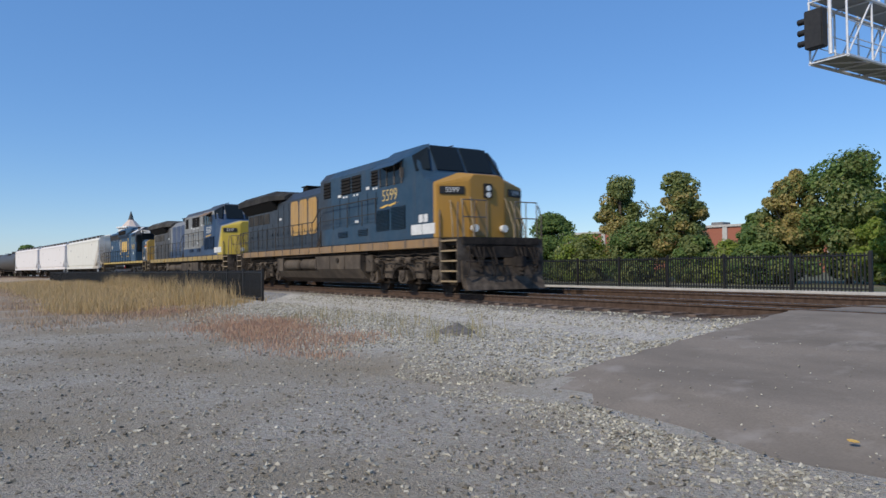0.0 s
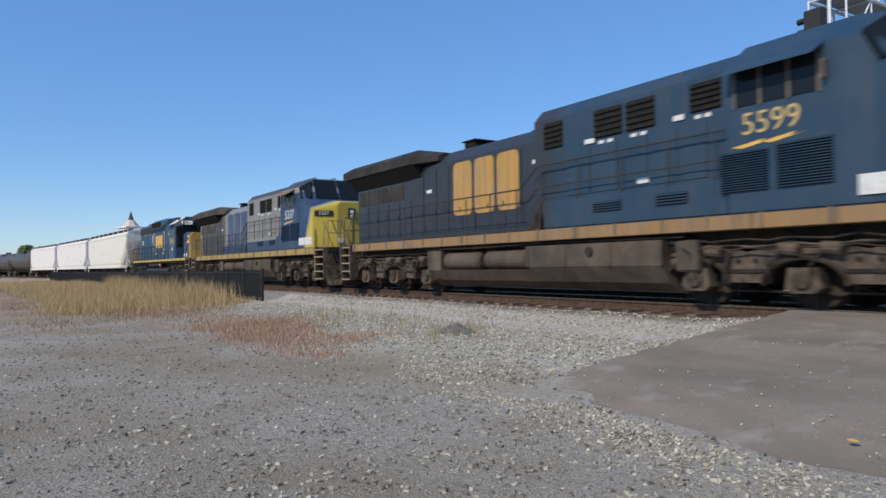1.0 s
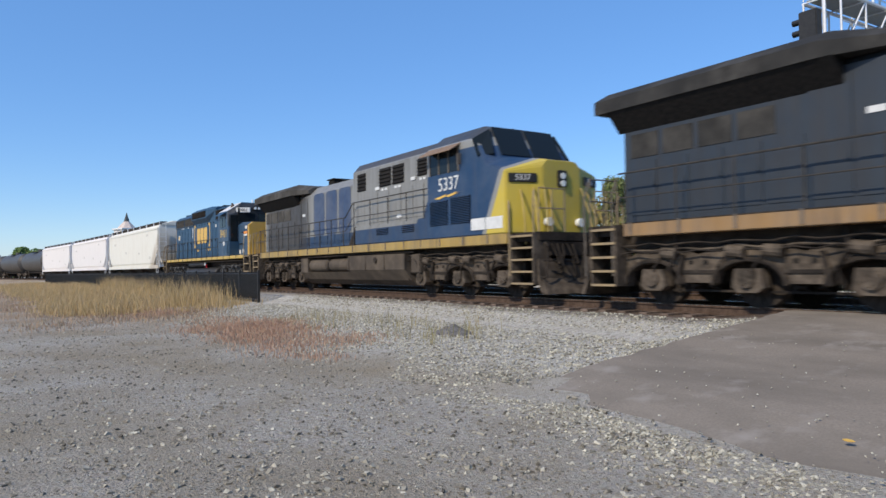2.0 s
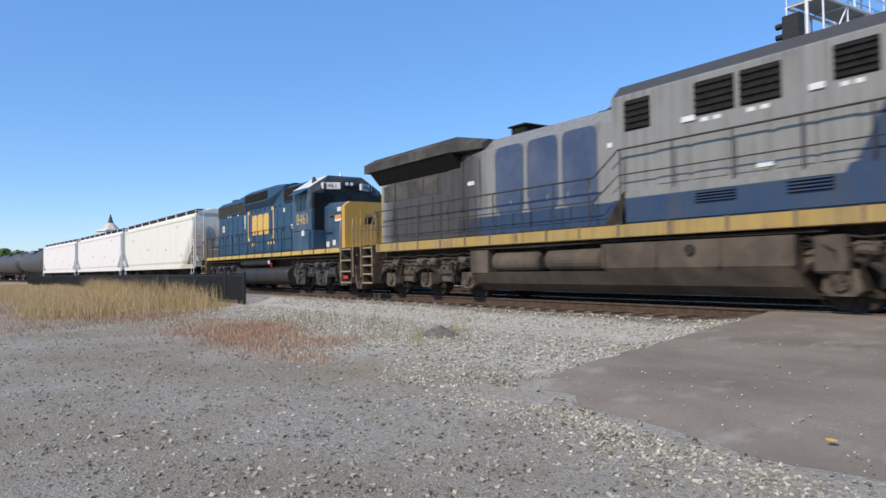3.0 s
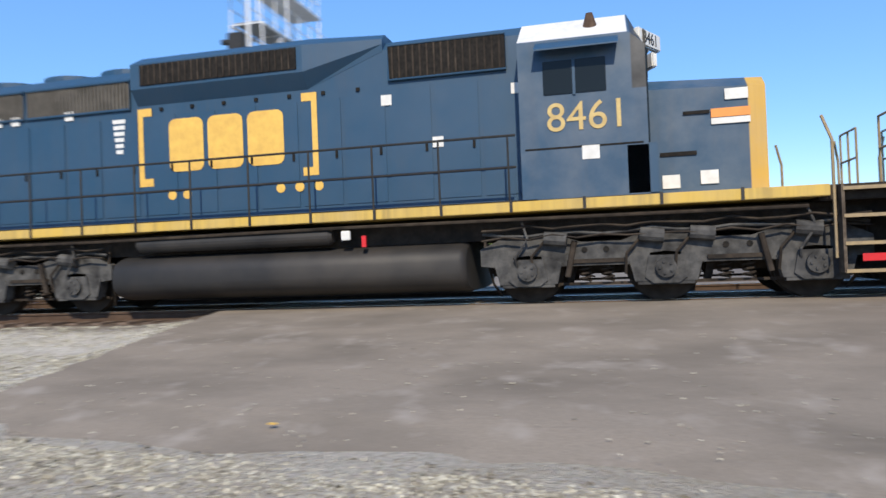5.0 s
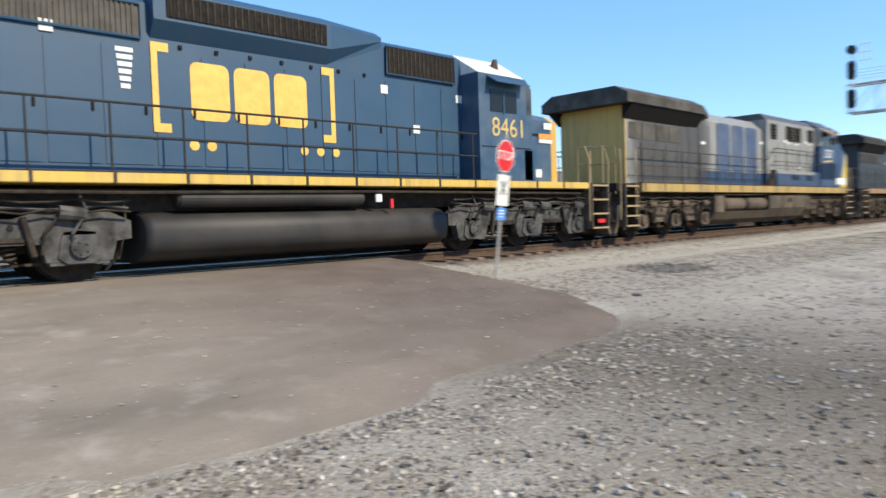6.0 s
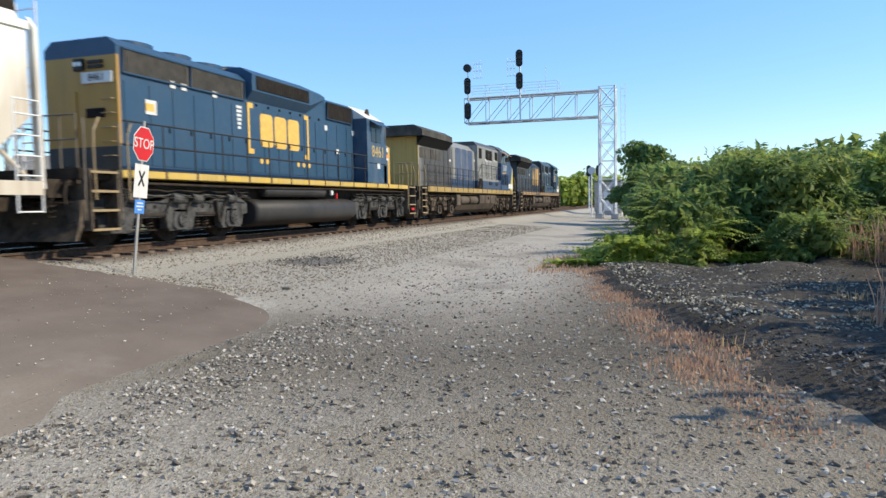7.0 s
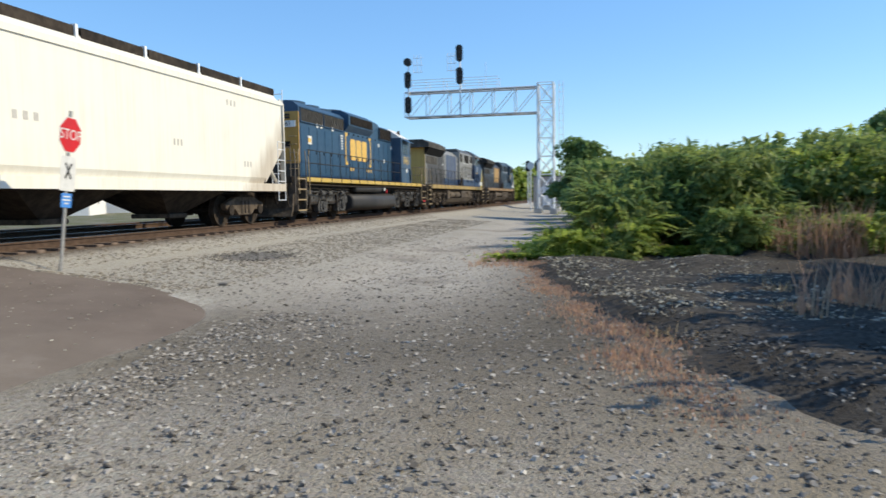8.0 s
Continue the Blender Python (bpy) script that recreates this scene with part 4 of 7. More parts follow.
    for s in (-1, 1):
        bm = B()
        vs = [bm.verts.new(v) for v in ((7.78, s * 1.05, 4.34), (8.24, s * 1.22, 3.62), (7.86, s * 1.515, 3.60), (7.62, s * 1.50, 4.06))]
        f = bm.faces.new(vs)
        r_ = bmesh.ops.extrude_face_region(bm, geom=[f])
        bmesh.ops.translate(bm, verts=[v for v in r_["geom"] if isinstance(v, bmesh.types.BMVert)], vec=(.05, s * .06, .03))
        part("quarter_window", bm, M_glass, t)
    part("nose_door", box(B(), 9.42, 9.445, -.42, .02, 1.65, 2.68, .01), P["nose"], t, "nose door")
    hl = part("headlight", box(B(), 9.40, 9.47, -.15, .15, 2.74, 3.16, .02), M_black, t, "twin headlight housing")
    for z in (2.83, 3.02):
        part("headlight_lens", cyl(B(), (9.46, 0, z), (9.49, 0, z), .08, 14), M_lamp, hl)
    part("exhaust_outlet", box(B(), -4.05, -3.45, -.36, .36, 4.05, 4.40, .03), M_grille, t, "sooty exhaust stack")
    part("outlet_cap", box(B(), -4.12, -3.38, -.42, .42, 4.40, 4.44, .01), M_under, t)
    bm = B()
    for k in (-.25, -.08, .1, .26):
        cyl(bm, (-.75, k, 4.22), (-.35 + .1 * k, k, 4.26), .03, 8, .09)
    box(bm, -.85, -.65, -.35, .35, 4.10, 4.24)
    part("horn", bm, M_black, t, "air horn cluster")
    part("roof_antenna", tube(B(), [(6.4, -.5, 4.53), (6.4, -.5, 4.64), (7.0, -.5, 4.64), (7.0, -.5, 4.53)], .018), M_under, t)
    part("roof_antenna", tube(B(), [(6.4, .4, 4.53), (6.4, .4, 4.66), (7.0, .4, 4.66), (7.0, .4, 4.53)], .018), M_under, t)
    part("air_conditioner", box(B(), 5.7, 6.3, -.55, .55, 4.52, 4.60, .03), P["radiator"], t)
    end_gear(t, 10.1, 1, 1.58, rail)
    end_gear(t, -10.35, -1, 1.58, rail)
    part("plow", prism(B(), [(10.2, .12), (10.42, .12), (10.30, .34), (10.2, .50)], -1.35, 1.35, "y", .01), M_truck, t, "snow plow, scraped and dusty")
    for x, d in ((11.1, 1), (-11.1, -1)):
        coupler(t, x, d)
    set_stations(t)
    return t


M_dark_rail = rough_mat("dark_handrail", (0.022, 0.020, 0.018), (0.05, 0.043, 0.036), 9, 0.7, 0, 0)
M_grab_tan = rough_mat("worn_tan_handrail", (0.34, 0.25, 0.13), (0.24, 0.18, 0.11), 9, 0.6, 0, 0)
M_dusty_rail = rough_mat("dusty_handrail", (0.10, 0.085, 0.07), (0.17, 0.14, 0.11), 9, 0.7, 0, 0)
M_l1_body = paint("dark_blue_hood_paint", BLUE, grime=.34, fade=.06, soot=((0.030, 0.025, 0.021), [(-1, 0, -1.2), (1, 0, -9.75)], .8))
M_l1_cab = paint("dark_blue_cab_paint", BLUE, [(YELLOW, [(1, 0, 9.09)])], grime=.24, fade=.06)
M_l2_body = paint("faded_grey_hood_paint", GREY, [(DKBLUE, [(0, -1, -2.08), (1, 0, -5.3)]), (DKBLUE, [(1, -.5, 3.95)]), ((0.05, 0.05, 0.05), [(0, 1, 4.16)]), ((0.56, 0.38, 0.10), [(-1, 0, 9.50)])], grime=.5, fade=.05, soot=((0.036, 0.029, 0.024), [(-1, 0, 4.3), (0, -1, -3.9), (1, 0, -9.15)], 1.0))
M_l2_cab = paint("blue_grey_yellow_cab_paint", GREY, [(DKBLUE, [(0, -1, -3.36)]), (DKBLUE, [(1, 0, 7.1), (0, -1, -3.9)]), (GREY, [(1, -.5, 7.48)]), ((0.04, 0.042, 0.045), [(0, 1, 4.14)]), ((0.56, 0.42, 0.045), [(1, -.5, 7.66), (0, -1, -4.1)])], grime=.15, fade=.12)
M_l2_logo = paint("faded_blue_mark", (0.030, 0.062, 0.14), grime=.5, fade=.25)
M_soot = rough_mat("sooty_roof", (0.030, 0.029, 0.028), (0.065, 0.062, 0.058), 2.5, .9, 0, .005, (0.03, 0.03, 0.03), .8)
M_soot2 = rough_mat("sooty_grey_roof", (0.055, 0.052, 0.048), (0.11, 0.104, 0.095), 2.5, .9, 0, .005, (0.05, 0.047, 0.043), .8)
M_shade_tan = rough_mat("tan_sunshade", (0.20, 0.14, 0.10), (0.26, 0.18, 0.13), 4, .9, 0, 0)
LEAD = road_loco("locomotive", "dark blue diesel locomotive with yellow nose, dusty trucks, leading the train", "5599",
                 dict(rail=M_dusty_rail, side_rail=M_dark_rail, grab=M_grab_tan, sill=paint("grimy_yellow_sill", (0.34, 0.19, 0.06), grime=.62), body=M_l1_body, cab=M_l1_cab, radiator=M_soot, shade=M_l1_body, number=M_letter_tan, logo=paint("grimy_yellow_mark", (0.52, 0.29, 0.06), grime=.5), plates=((8.0, .24), (8.3, .24)), shift=-.28,
                      mark=(4.8, 2.2), brackets=False, step=M_grab_tan, nose=M_yellow, cab_label="dark blue cab with yellow nose"))
SECOND = road_loco("locomotive", "faded grey and blue diesel locomotive with bright yellow nose", "5337",
                   dict(rail=M_grab_tan, side_rail=M_dark_rail, grab=M_rail_yellow, sill=paint("yellow_sill", (0.46, 0.30, 0.06), grime=.68), body=M_l2_body, cab=M_l2_cab, radiator=M_soot2, shade=M_shade_tan, number=M_white, logo=M_l2_logo, plates=(), shift=0,
                        mark=(5.6, 2.5), brackets=False, step=M_grab_tan, nose=M_yellow_bright, cab_label="blue and grey cab with bright yellow nose"))


def hood_loco():
    """A narrow-nosed six-axle hood locomotive, front towards +x."""
    t = thing("locomotive", "dark blue hood diesel with yellow nose and white cab roof stripe", "locomotive", "train")
    blue = paint("blue_hood_paint", (0.013, 0.056, 0.114), grime=.09, fade=.04)
    nose_mat = paint("blue_yellow_nose_paint", (0.013, 0.056, 0.114), [((0.56, 0.33, 0.05), [(1, 0, 7.36)])], grime=.18)
    end_mat = paint("blue_yellow_rear_paint", (0.013, 0.056, 0.114), [((0.44, 0.24, 0.045), [(-1, 0, 7.58), (0, 1, 2.1), (0, -1, -4.02)]), ((0.02, 0.022, 0.024), [(-1, 0, 7.58), (0, -1, -2.1)])], grime=.2, fade=.04)
    # front band: anti-glare black, with the cab front's shadow in the colour
    cab_mat = paint("blue_cab_white_roof", (0.013, 0.056, 0.114), [((0.72, 0.71, 0.68), [(0, 1, 3.93), (-1, 0, -5.68)]), ((0.012, 0.014, 0.017), [(1, 0, 5.72), (0, 1, 3.1)])], grime=.15)
    sill_mat = paint("yellow_sill_hood", (0.60, 0.40, 0.07), grime=.4)
    part("sill", box(B(), -8.2, 8.25, -1.50, 1.50, 1.40, 1.56, .01), sill_mat, t, "yellow side sill")
    part("underframe", box(B(), -9.6, 9.6, -1.0, 1.0, 1.0, 1.35), M_under, t)
    ring = [(1.45 * math.copysign(abs(math.cos(q)) ** .55, math.cos(q)), .61 + .42 * math.copysign(abs(math.sin(q)) ** .62, math.sin(q))) for q in (2 * math.pi * (k + .5) / 40 for k in range(40))]
    bm = loft(B(), [(x, [(u * f, .61 + (v - .61) * f) for u, v in ring]) for x, f in ((-3.2, .93), (-3.1, 1), (3.05, 1), (3.15, .93))])
    for f in bm.faces:
        f.smooth = len(f.verts) == 4
    part("fuel_tank", bm, M_tank_dark, t, "black rounded fuel tank")
    reservoirs(t, ((-2.7, .95),), 1.19, 1.26, .15, M_tank_dark)
    for xc in (6.1, -6.1):
        truck_six(t, xc, M_truck_grey, "plain")
    W = .96
    pale = rough_mat("pale_dusty_screen", (0.070, 0.066, 0.060), (0.115, 0.108, 0.098), 3, .92, 0, .002)
    part("long_hood", loft(B(), [(x, hood_sec(W, 1.56, 4.22, 4.40, .74)) for x in (-7.65, 4.12)]), end_mat, t, "long hood")
    part("dynamic_brake_housing", loft(B(), [(x, [(-yl, zl), (-ym, zm), (-ym, 4.40), (-.8, zt), (.8, zt), (ym, 4.40), (ym, zm), (yl, zl)]) for x, yl, zl, ym, zm, zt in ((-2.85, .965, 3.70, 1.16, 3.95, 4.60), (.45, .965, 3.70, 1.16, 3.95, 4.60), (1.80, .965, 4.20, .98, 4.32, 4.52))]), blue, t)
    bm = loft(B(), [(4.08, hood_sec(1.50, 1.565, 3.92, 4.42, .72)), (5.70, hood_sec(1.50, 1.565, 3.92, 4.42, .72)), (5.92, hood_sec(1.50, 1.565, 3.72, 3.80, 1.2))])
    part("cab", bm, cab_mat, t, "blue cab with white-edged roof")
    bm = loft(B(), [(5.9, hood_sec(.98, 1.56, 3.16, 3.34, .76)), (7.60, hood_sec(.96, 1.56, 3.10, 3.26, .74))])
    part("nose", bm, nose_mat, t, "short blue nose with yellow front")
    part("cab_front_base", box(B(), 5.6, 6.05, -1.50, 1.50, 1.565, 2.3, .02), blue, t)
    for s in (-1, 1):
        for x0, x1 in ((-7.5, -5.3), (-5.25, -3.0)):
            rs = part("radiator_screen", box(B(), x0, x1, *sorted((s * W, s * (W + .012))), 3.66, 4.18), pale, t, "pale dusty radiator screen")
            bm = B()
            for k in range(28):
                x = x0 + .04 + k * (x1 - x0 - .08) / 28
                box(bm, x, x + .03, *sorted((s * (W + .012), s * (W + .034))), 3.68, 4.16)
            part("screen_ribs", bm, pale, rs)
            part("screen_frame", tube(B(), [(x0, s * (W + .03), 3.66), (x1, s * (W + .03), 3.66), (x1, s * (W + .03), 4.18), (x0, s * (W + .03), 4.18), (x0, s * (W + .03), 3.66)], .025), blue, rs)
        part("brake_intake", box(B(), -2.65, .35, *sorted((s * 1.16, s * 1.178)), 4.0, 4.37, .006), M_grille, t, "dark brake intake")
        part("inertial_filter", box(B(), 1.90, 3.84, *sorted((s * W, s * (W + .05))), 3.70, 4.26, .01), M_grille, t, "dark filter grille")
        part("filter_frame", tube(B(), [(1.90, s * (W + .05), 3.70), (3.84, s * (W + .05), 3.70), (3.84, s * (W + .05), 4.26), (1.90, s * (W + .05), 4.26), (1.90, s * (W + .05), 3.70)], .018), blue, t)
        bm = B()
        for k in range(24):
            x = -2.6 + k * .122
            box(bm, x, x + .03, *sorted((s * 1.178, s * 1.19)), 4.01, 4.36)
        part("intake_ribs", bm, M_under, t)
        bm = B()
        for k in range(16):
            x = 1.96 + k * .118
            box(bm, x, x + .03, *sorted((s * (W + .05), s * (W + .062))), 3.72, 4.24)
        part("filter_ribs", bm, M_under, t)
        for k in range(7):
            part("lifting_lug", box(B(), -2.4 + k * .62, -2.34 + k * .62, *sorted((s * W, s * (W + .03))), 3.58, 3.64), M_grille, t)
        for k in range(15):
            x = -7.5 + k * .78
            part("hood_door", box(B(), x + .02, x + .73, *sorted((s * W, s * (W + .014))), 1.72, 3.5 if x < 1.5 else 3.55, .005), blue, t)
            part("door_latch", box(B(), x + .62, x + .66, *sorted((s * (W + .014), s * (W + .035))), 2.5, 2.62), M_grille, t)
        logo(t, -1.12, 2.94, s * (W + .016), s, 3.46, 1.40, M_letter)
        for x in (-2.2, -1.9, -.1, .25, .6):
            part("emblem_dot", cyl(B(), (x, s * (W + .014), 2.06), (x, s * (W + .02), 2.06), .085, 10), M_letter, t)
        letter_mesh("road_number", "8461", .60, M_letter_tan, t, Matrix.Translation((5.07, s * 1.508, 2.74)) @ (SIDE if s < 0 else Matrix.Rotation(radians(180), 4, "Z") @ SIDE), "road number on the cab side")
        w_ = part("cab_window", box(B(), 4.45, 5.36, *sorted((s * 1.50, s * 1.512)), 3.10, 3.60, .01), M_glass, t, "dark cab side window")
        part("window_post", box(B(), 4.88, 4.92, *sorted((s * 1.512, s * 1.525)), 3.08, 3.62), blue, w_)
        part("sunshade", prism(B(), [(s * 1.48, 3.90), (s * 1.78, 3.72), (s * 1.78, 3.70), (s * 1.48, 3.86)], 4.35, 5.55, "x"), blue, t)
        for x, z, c in ((-4.4, 3.56, M_white), (-5.6, 3.56, M_white), (-6.0, 3.56, M_white), (1.75, 3.30, M_white), (2.6, 2.55, M_white), (3.9, 3.3, M_white)):
            part("stencil_plate", box(B(), x, x + .18, *sorted((s * (W + .016), s * (W + .024))), z, z + .17), c, t)
        part("warning_plate", box(B(), -6.85, -6.50, *sorted((s * (W + .016), s * (W + .024))), 2.86, 3.18), M_white, t)
        part("warning_plate", box(B(), -6.85, -6.58, *sorted((s * (W + .025), s * (W + .03))), 2.93, 3.10), M_letter, t)
        for k in range(6):
            part("stencil_line", box(B(), -3.38 + .012 * k, -3.12 - .012 * k, *sorted((s * (W + .016), s * (W + .022))), 3.42 - k * .11, 3.49 - k * .11), M_white, t)
        for x, z in ((4.98, 2.12), (6.12, 1.66), (6.66, 1.70)):
            part("stencil_plate", box(B(), x, x + .25, *sorted((s * 1.502 if x < 6 else s * .99, s * 1.51 if x < 6 else s * .996)), z, z + .2), M_white, t)
        part("nose_warning", box(B(), 7.04, 7.36, *sorted((s * .985, s * .991)), 2.92, 3.08), M_white, t)
        part("nose_warning", box(B(), 6.84, 7.38, *sorted((s * .985, s * .991)), 2.57, 2.66), M_white, t)
        part("nose_light_strip", box(B(), 6.84, 7.38, *sorted((s * .985, s * .991)), 2.67, 2.80), rough_mat("orange_plate", (0.75, 0.28, 0.06), (0.7, 0.25, 0.05), 4, .5, 0, 0), t)
        y = s * 1.47
        handrail(t, [(-8.1, y, 2.56), (4.0, y, 2.56)], [(x, 2.56) for x in np.arange(-8.0, 4.0, 1.08)], y, 1.56, M_black)
        handrail(t, [(-8.1, y, 2.08), (4.0, y, 2.08)], [], y, 1.56, M_black)
        part("walkway", box(B(), -8.2, 4.3, *sorted((s * .97, s * 1.50)), 1.562, 1.575), M_under, t)
        steps(t, 8.4, 9.15, s, M_grab_tan, 4)
        steps(t, -9.05, -8.35, s, M_grab_tan, 4)
        for x in (-8.05, -8.95):
            part("grab_rail", tube(B(), [(x + .25, s * 1.42, 2.56), (x + .05, s * 1.47, 2.3), (x, s * 1.50, 1.95), (x, s * 1.52, .95)], .019, 8), M_grab_tan, t, "bent worn grab rail")
        part("cab_door_front", box(B(), 5.92, 5.95, *sorted((s * 1.02, s * 1.40)), 2.32, 3.7, .01), M_glass, t)
    for s in (-1, 1):
        part("train_line", tube(B(), [(-8.0, s * 1.40, 1.30), (-3.4, s * 1.42, 1.27), (1.2, s * 1.42, 1.30), (8.0, s * 1.40, 1.28)], .026), M_under, t, "pipe under the sill")
        for x in (-8.0, -4.1, 4.0, 8.0):
            part("sand_hose", tube(B(), [(x, s * 1.25, 1.32), (x + .1, s * 1.32, 1.0), (x - .1, s * 1.3, .7), (x - .05, s * 1.05, .3)], .022), M_truck_grey, t)
        part("drain_valve", box(B(), 1.15, 1.30, *sorted((s * 1.40, s * 1.46)), 1.10, 1.25, .01), M_white, t)
        part("emergency_pull", box(B(), 1.5, 1.57, *sorted((s * 1.42, s * 1.47)), .98, 1.16), M_red, t)
        part("step_reflector", box(B(), 8.6, 8.95, *sorted((s * 1.516, s * 1.522)), .50, .60), M_red, t)
        part("cab_skirt_seam", box(B(), 4.15, 5.85, *sorted((s * 1.50, s * 1.507)), 2.30, 2.325), M_grille, t)
        part("cab_vent", box(B(), 6.1, 6.62, *sorted((s * .985, s * .995)), 2.14, 2.20), M_grille, t)
        part("cab_vent", box(B(), 6.45, 6.82, *sorted((s * .985, s * .995)), 2.74, 2.79), M_grille, t)
        for k in range(15):
            x = -8.0 + k * 1.08
            part("sill_bracket", box(B(), x, x + .045, *sorted((s * 1.50, s * 1.513)), 1.40, 1.58), M_black, t)
    # anti-glare panel; the shadow on the cab front is painted in too
    part("front_panel", box(B(), 5.70, 5.96, -1.0, 1.0, 3.30, 4.10, .02), M_black, t, "black anti-glare cab front panel, its shadow in the colour")
    for y0, y1 in ((-1.0, -.08), (.08, 1.0)):
        part("windshield", box(B(), 5.96, 5.975, y0, y1, 3.36, 3.82, .01), M_glass, t, "dark windshield pane")
    for s in (-1, 1):
        nb = part("number_board", box(B(), -.05, .05, -.37, .37, -.13, .13, .02), M_white, t, "lit white number board")
        nb.matrix_basis = pose(6.00, s * .74, 3.98, 0, 0, s * 28)
        letter_mesh("board_number", "8461", .25, M_black, nb, Matrix.Translation((.053, 0, 0)) @ Matrix.Rotation(radians(90), 4, "Z") @ SIDE)
    nb = part("number_board", box(B(), -7.70, -7.63, -.86, -.06, 3.44, 3.68, .01), M_white, t, "white rear number board")
    letter_mesh("board_number", "8461", .22, M_black, nb, Matrix.Translation((-7.702, -.46, 3.56)) @ Matrix.Rotation(radians(-90), 4, "Z") @ SIDE)
    for z in (3.86, 3.76):
        part("rear_lamp_bar", box(B(), -7.70, -7.64, -.62, -.22, z, z + .07, .008), M_black, t)
    rl = part("rear_headlight", box(B(), -7.72, -7.63, -.14, .14, 3.72, 3.98, .02), M_black, t)
    for y in (-.06, .06):
        part("rear_lens", cyl(B(), (-7.72, y, 3.86), (-7.735, y, 3.86), .05, 12), M_lamp, rl)
    part("rear_door", box(B(), -7.68, -7.645, .12, .72, 1.70, 3.30, .01), end_mat, t, "rear hood door")
    part("rear_panel", box(B(), -7.68, -7.645, -.62, -.12, 2.72, 2.92, .01), M_grille, t)
    for z in (1.9, 2.2, 2.5, 2.8, 3.1):
        part("rear_grab", tube(B(), [(-7.65, -.88, z), (-7.74, -.86, z), (-7.74, -.60, z), (-7.65, -.58, z)], .012), M_grab_tan, t)
    hl = part("headlight", box(B(), 5.94, 6.04, -.2, .2, 3.98, 4.2, .02), M_black, t)
    for y in (-.1, .1):
        part("headlight_lens", cyl(B(), (6.04, y, 4.09), (6.06, y, 4.09), .07, 12), M_lamp, hl)
    part("nose_door", box(B(), 7.60, 7.63, -.35, .35, 1.65, 2.95, .01), nose_mat, t)
    part("nose_window", box(B(), 7.63, 7.64, -.2, .2, 2.45, 2.75), M_grille, t)
    for x in (-6.3, -4.9, -3.6):
        bm = cyl(B(), (x, 0, 4.38), (x, 0, 4.54), .62, 24)
        cyl(bm, (x, 0, 4.54), (x, 0, 4.57), .50, 24)
        part("radiator_fan", bm, blue, t, "round roof fan")
    for x in (-2.2, -.6):
        part("brake_fan", cyl(B(), (x, 0, 4.58), (x, 0, 4.68), .58, 24), blue, t)
    part("exhaust_outlet", box(B(), .6, 1.2, -.3, .3, 4.4, 4.66, .02), M_grille, t)
    bm = B()
    for k in (-.22, -.07, .08, .22):
        cyl(bm, (-3.05, k, 4.55), (-2.75, k * 1.3, 4.58), .03, 8, .08)
    cyl(bm, (-3.0, 0, 4.2), (-3.0, 0, 4.6), .06, 8)
    box(bm, -3.1, -2.95, -.3, .3, 4.5, 4.56)
    part("horn", bm, M_black, t, "air horn cluster")
    part("bell", cyl(B(), (5.15, -1.02, 4.13), (5.15, -1.06, 4.40), .13, 12, .05), M_rust, t, "rusty bell on the roof slope")
    part("beacon", tube(B(), [(5.3, 0, 4.42), (5.3, 0, 4.62)], .05, 8), M_galv, t)
    end_gear(t, 9.25, 1, 1.56, M_grab_tan)
    end_gear(t, -9.2, -1, 1.56, M_dusty_rail)
    for x, d in ((10.0, 1), (-9.95, -1)):
        coupler(t, x, d)
    return t


THIRD = hood_loco()


def truck_four(parent, xc, mat):
    for s in (-1, 1):
        pts = [(-1.15, .50), (-1.2, .66), (-.55, .86), (.55, .86), (1.2, .66), (1.15, .50), (.9, .40), (.62, .52), (.42, .30), (-.42, .30), (-.62, .52), (-.9, .40)]
        part("side_frame", prism(B(), [(xc + a, b) for a, b in pts], *sorted((s * .95, s * 1.12)), "y", .02), mat, parent, "cast side frame")
        bm = B()
        for dx in (-.22, 0, .22):
            cyl(bm, (xc + dx, s * 1.05, .36), (xc + dx, s * 1.05, .74), .09, 10)
        part("spring_nest", bm, M_under, parent)
        for k in (-.9, .9):
            part("axle_box", cyl(B(), (xc + k, s * .95, .46), (xc + k, s * 1.17, .46), .15, 12), M_under, parent)
    part("bolster", box(B(), xc - .3, xc + .3, -1.1, 1.1, .6, .95, .02), M_under, parent)
    for k in (-.9, .9):
        wheelset(parent, xc + k, False)


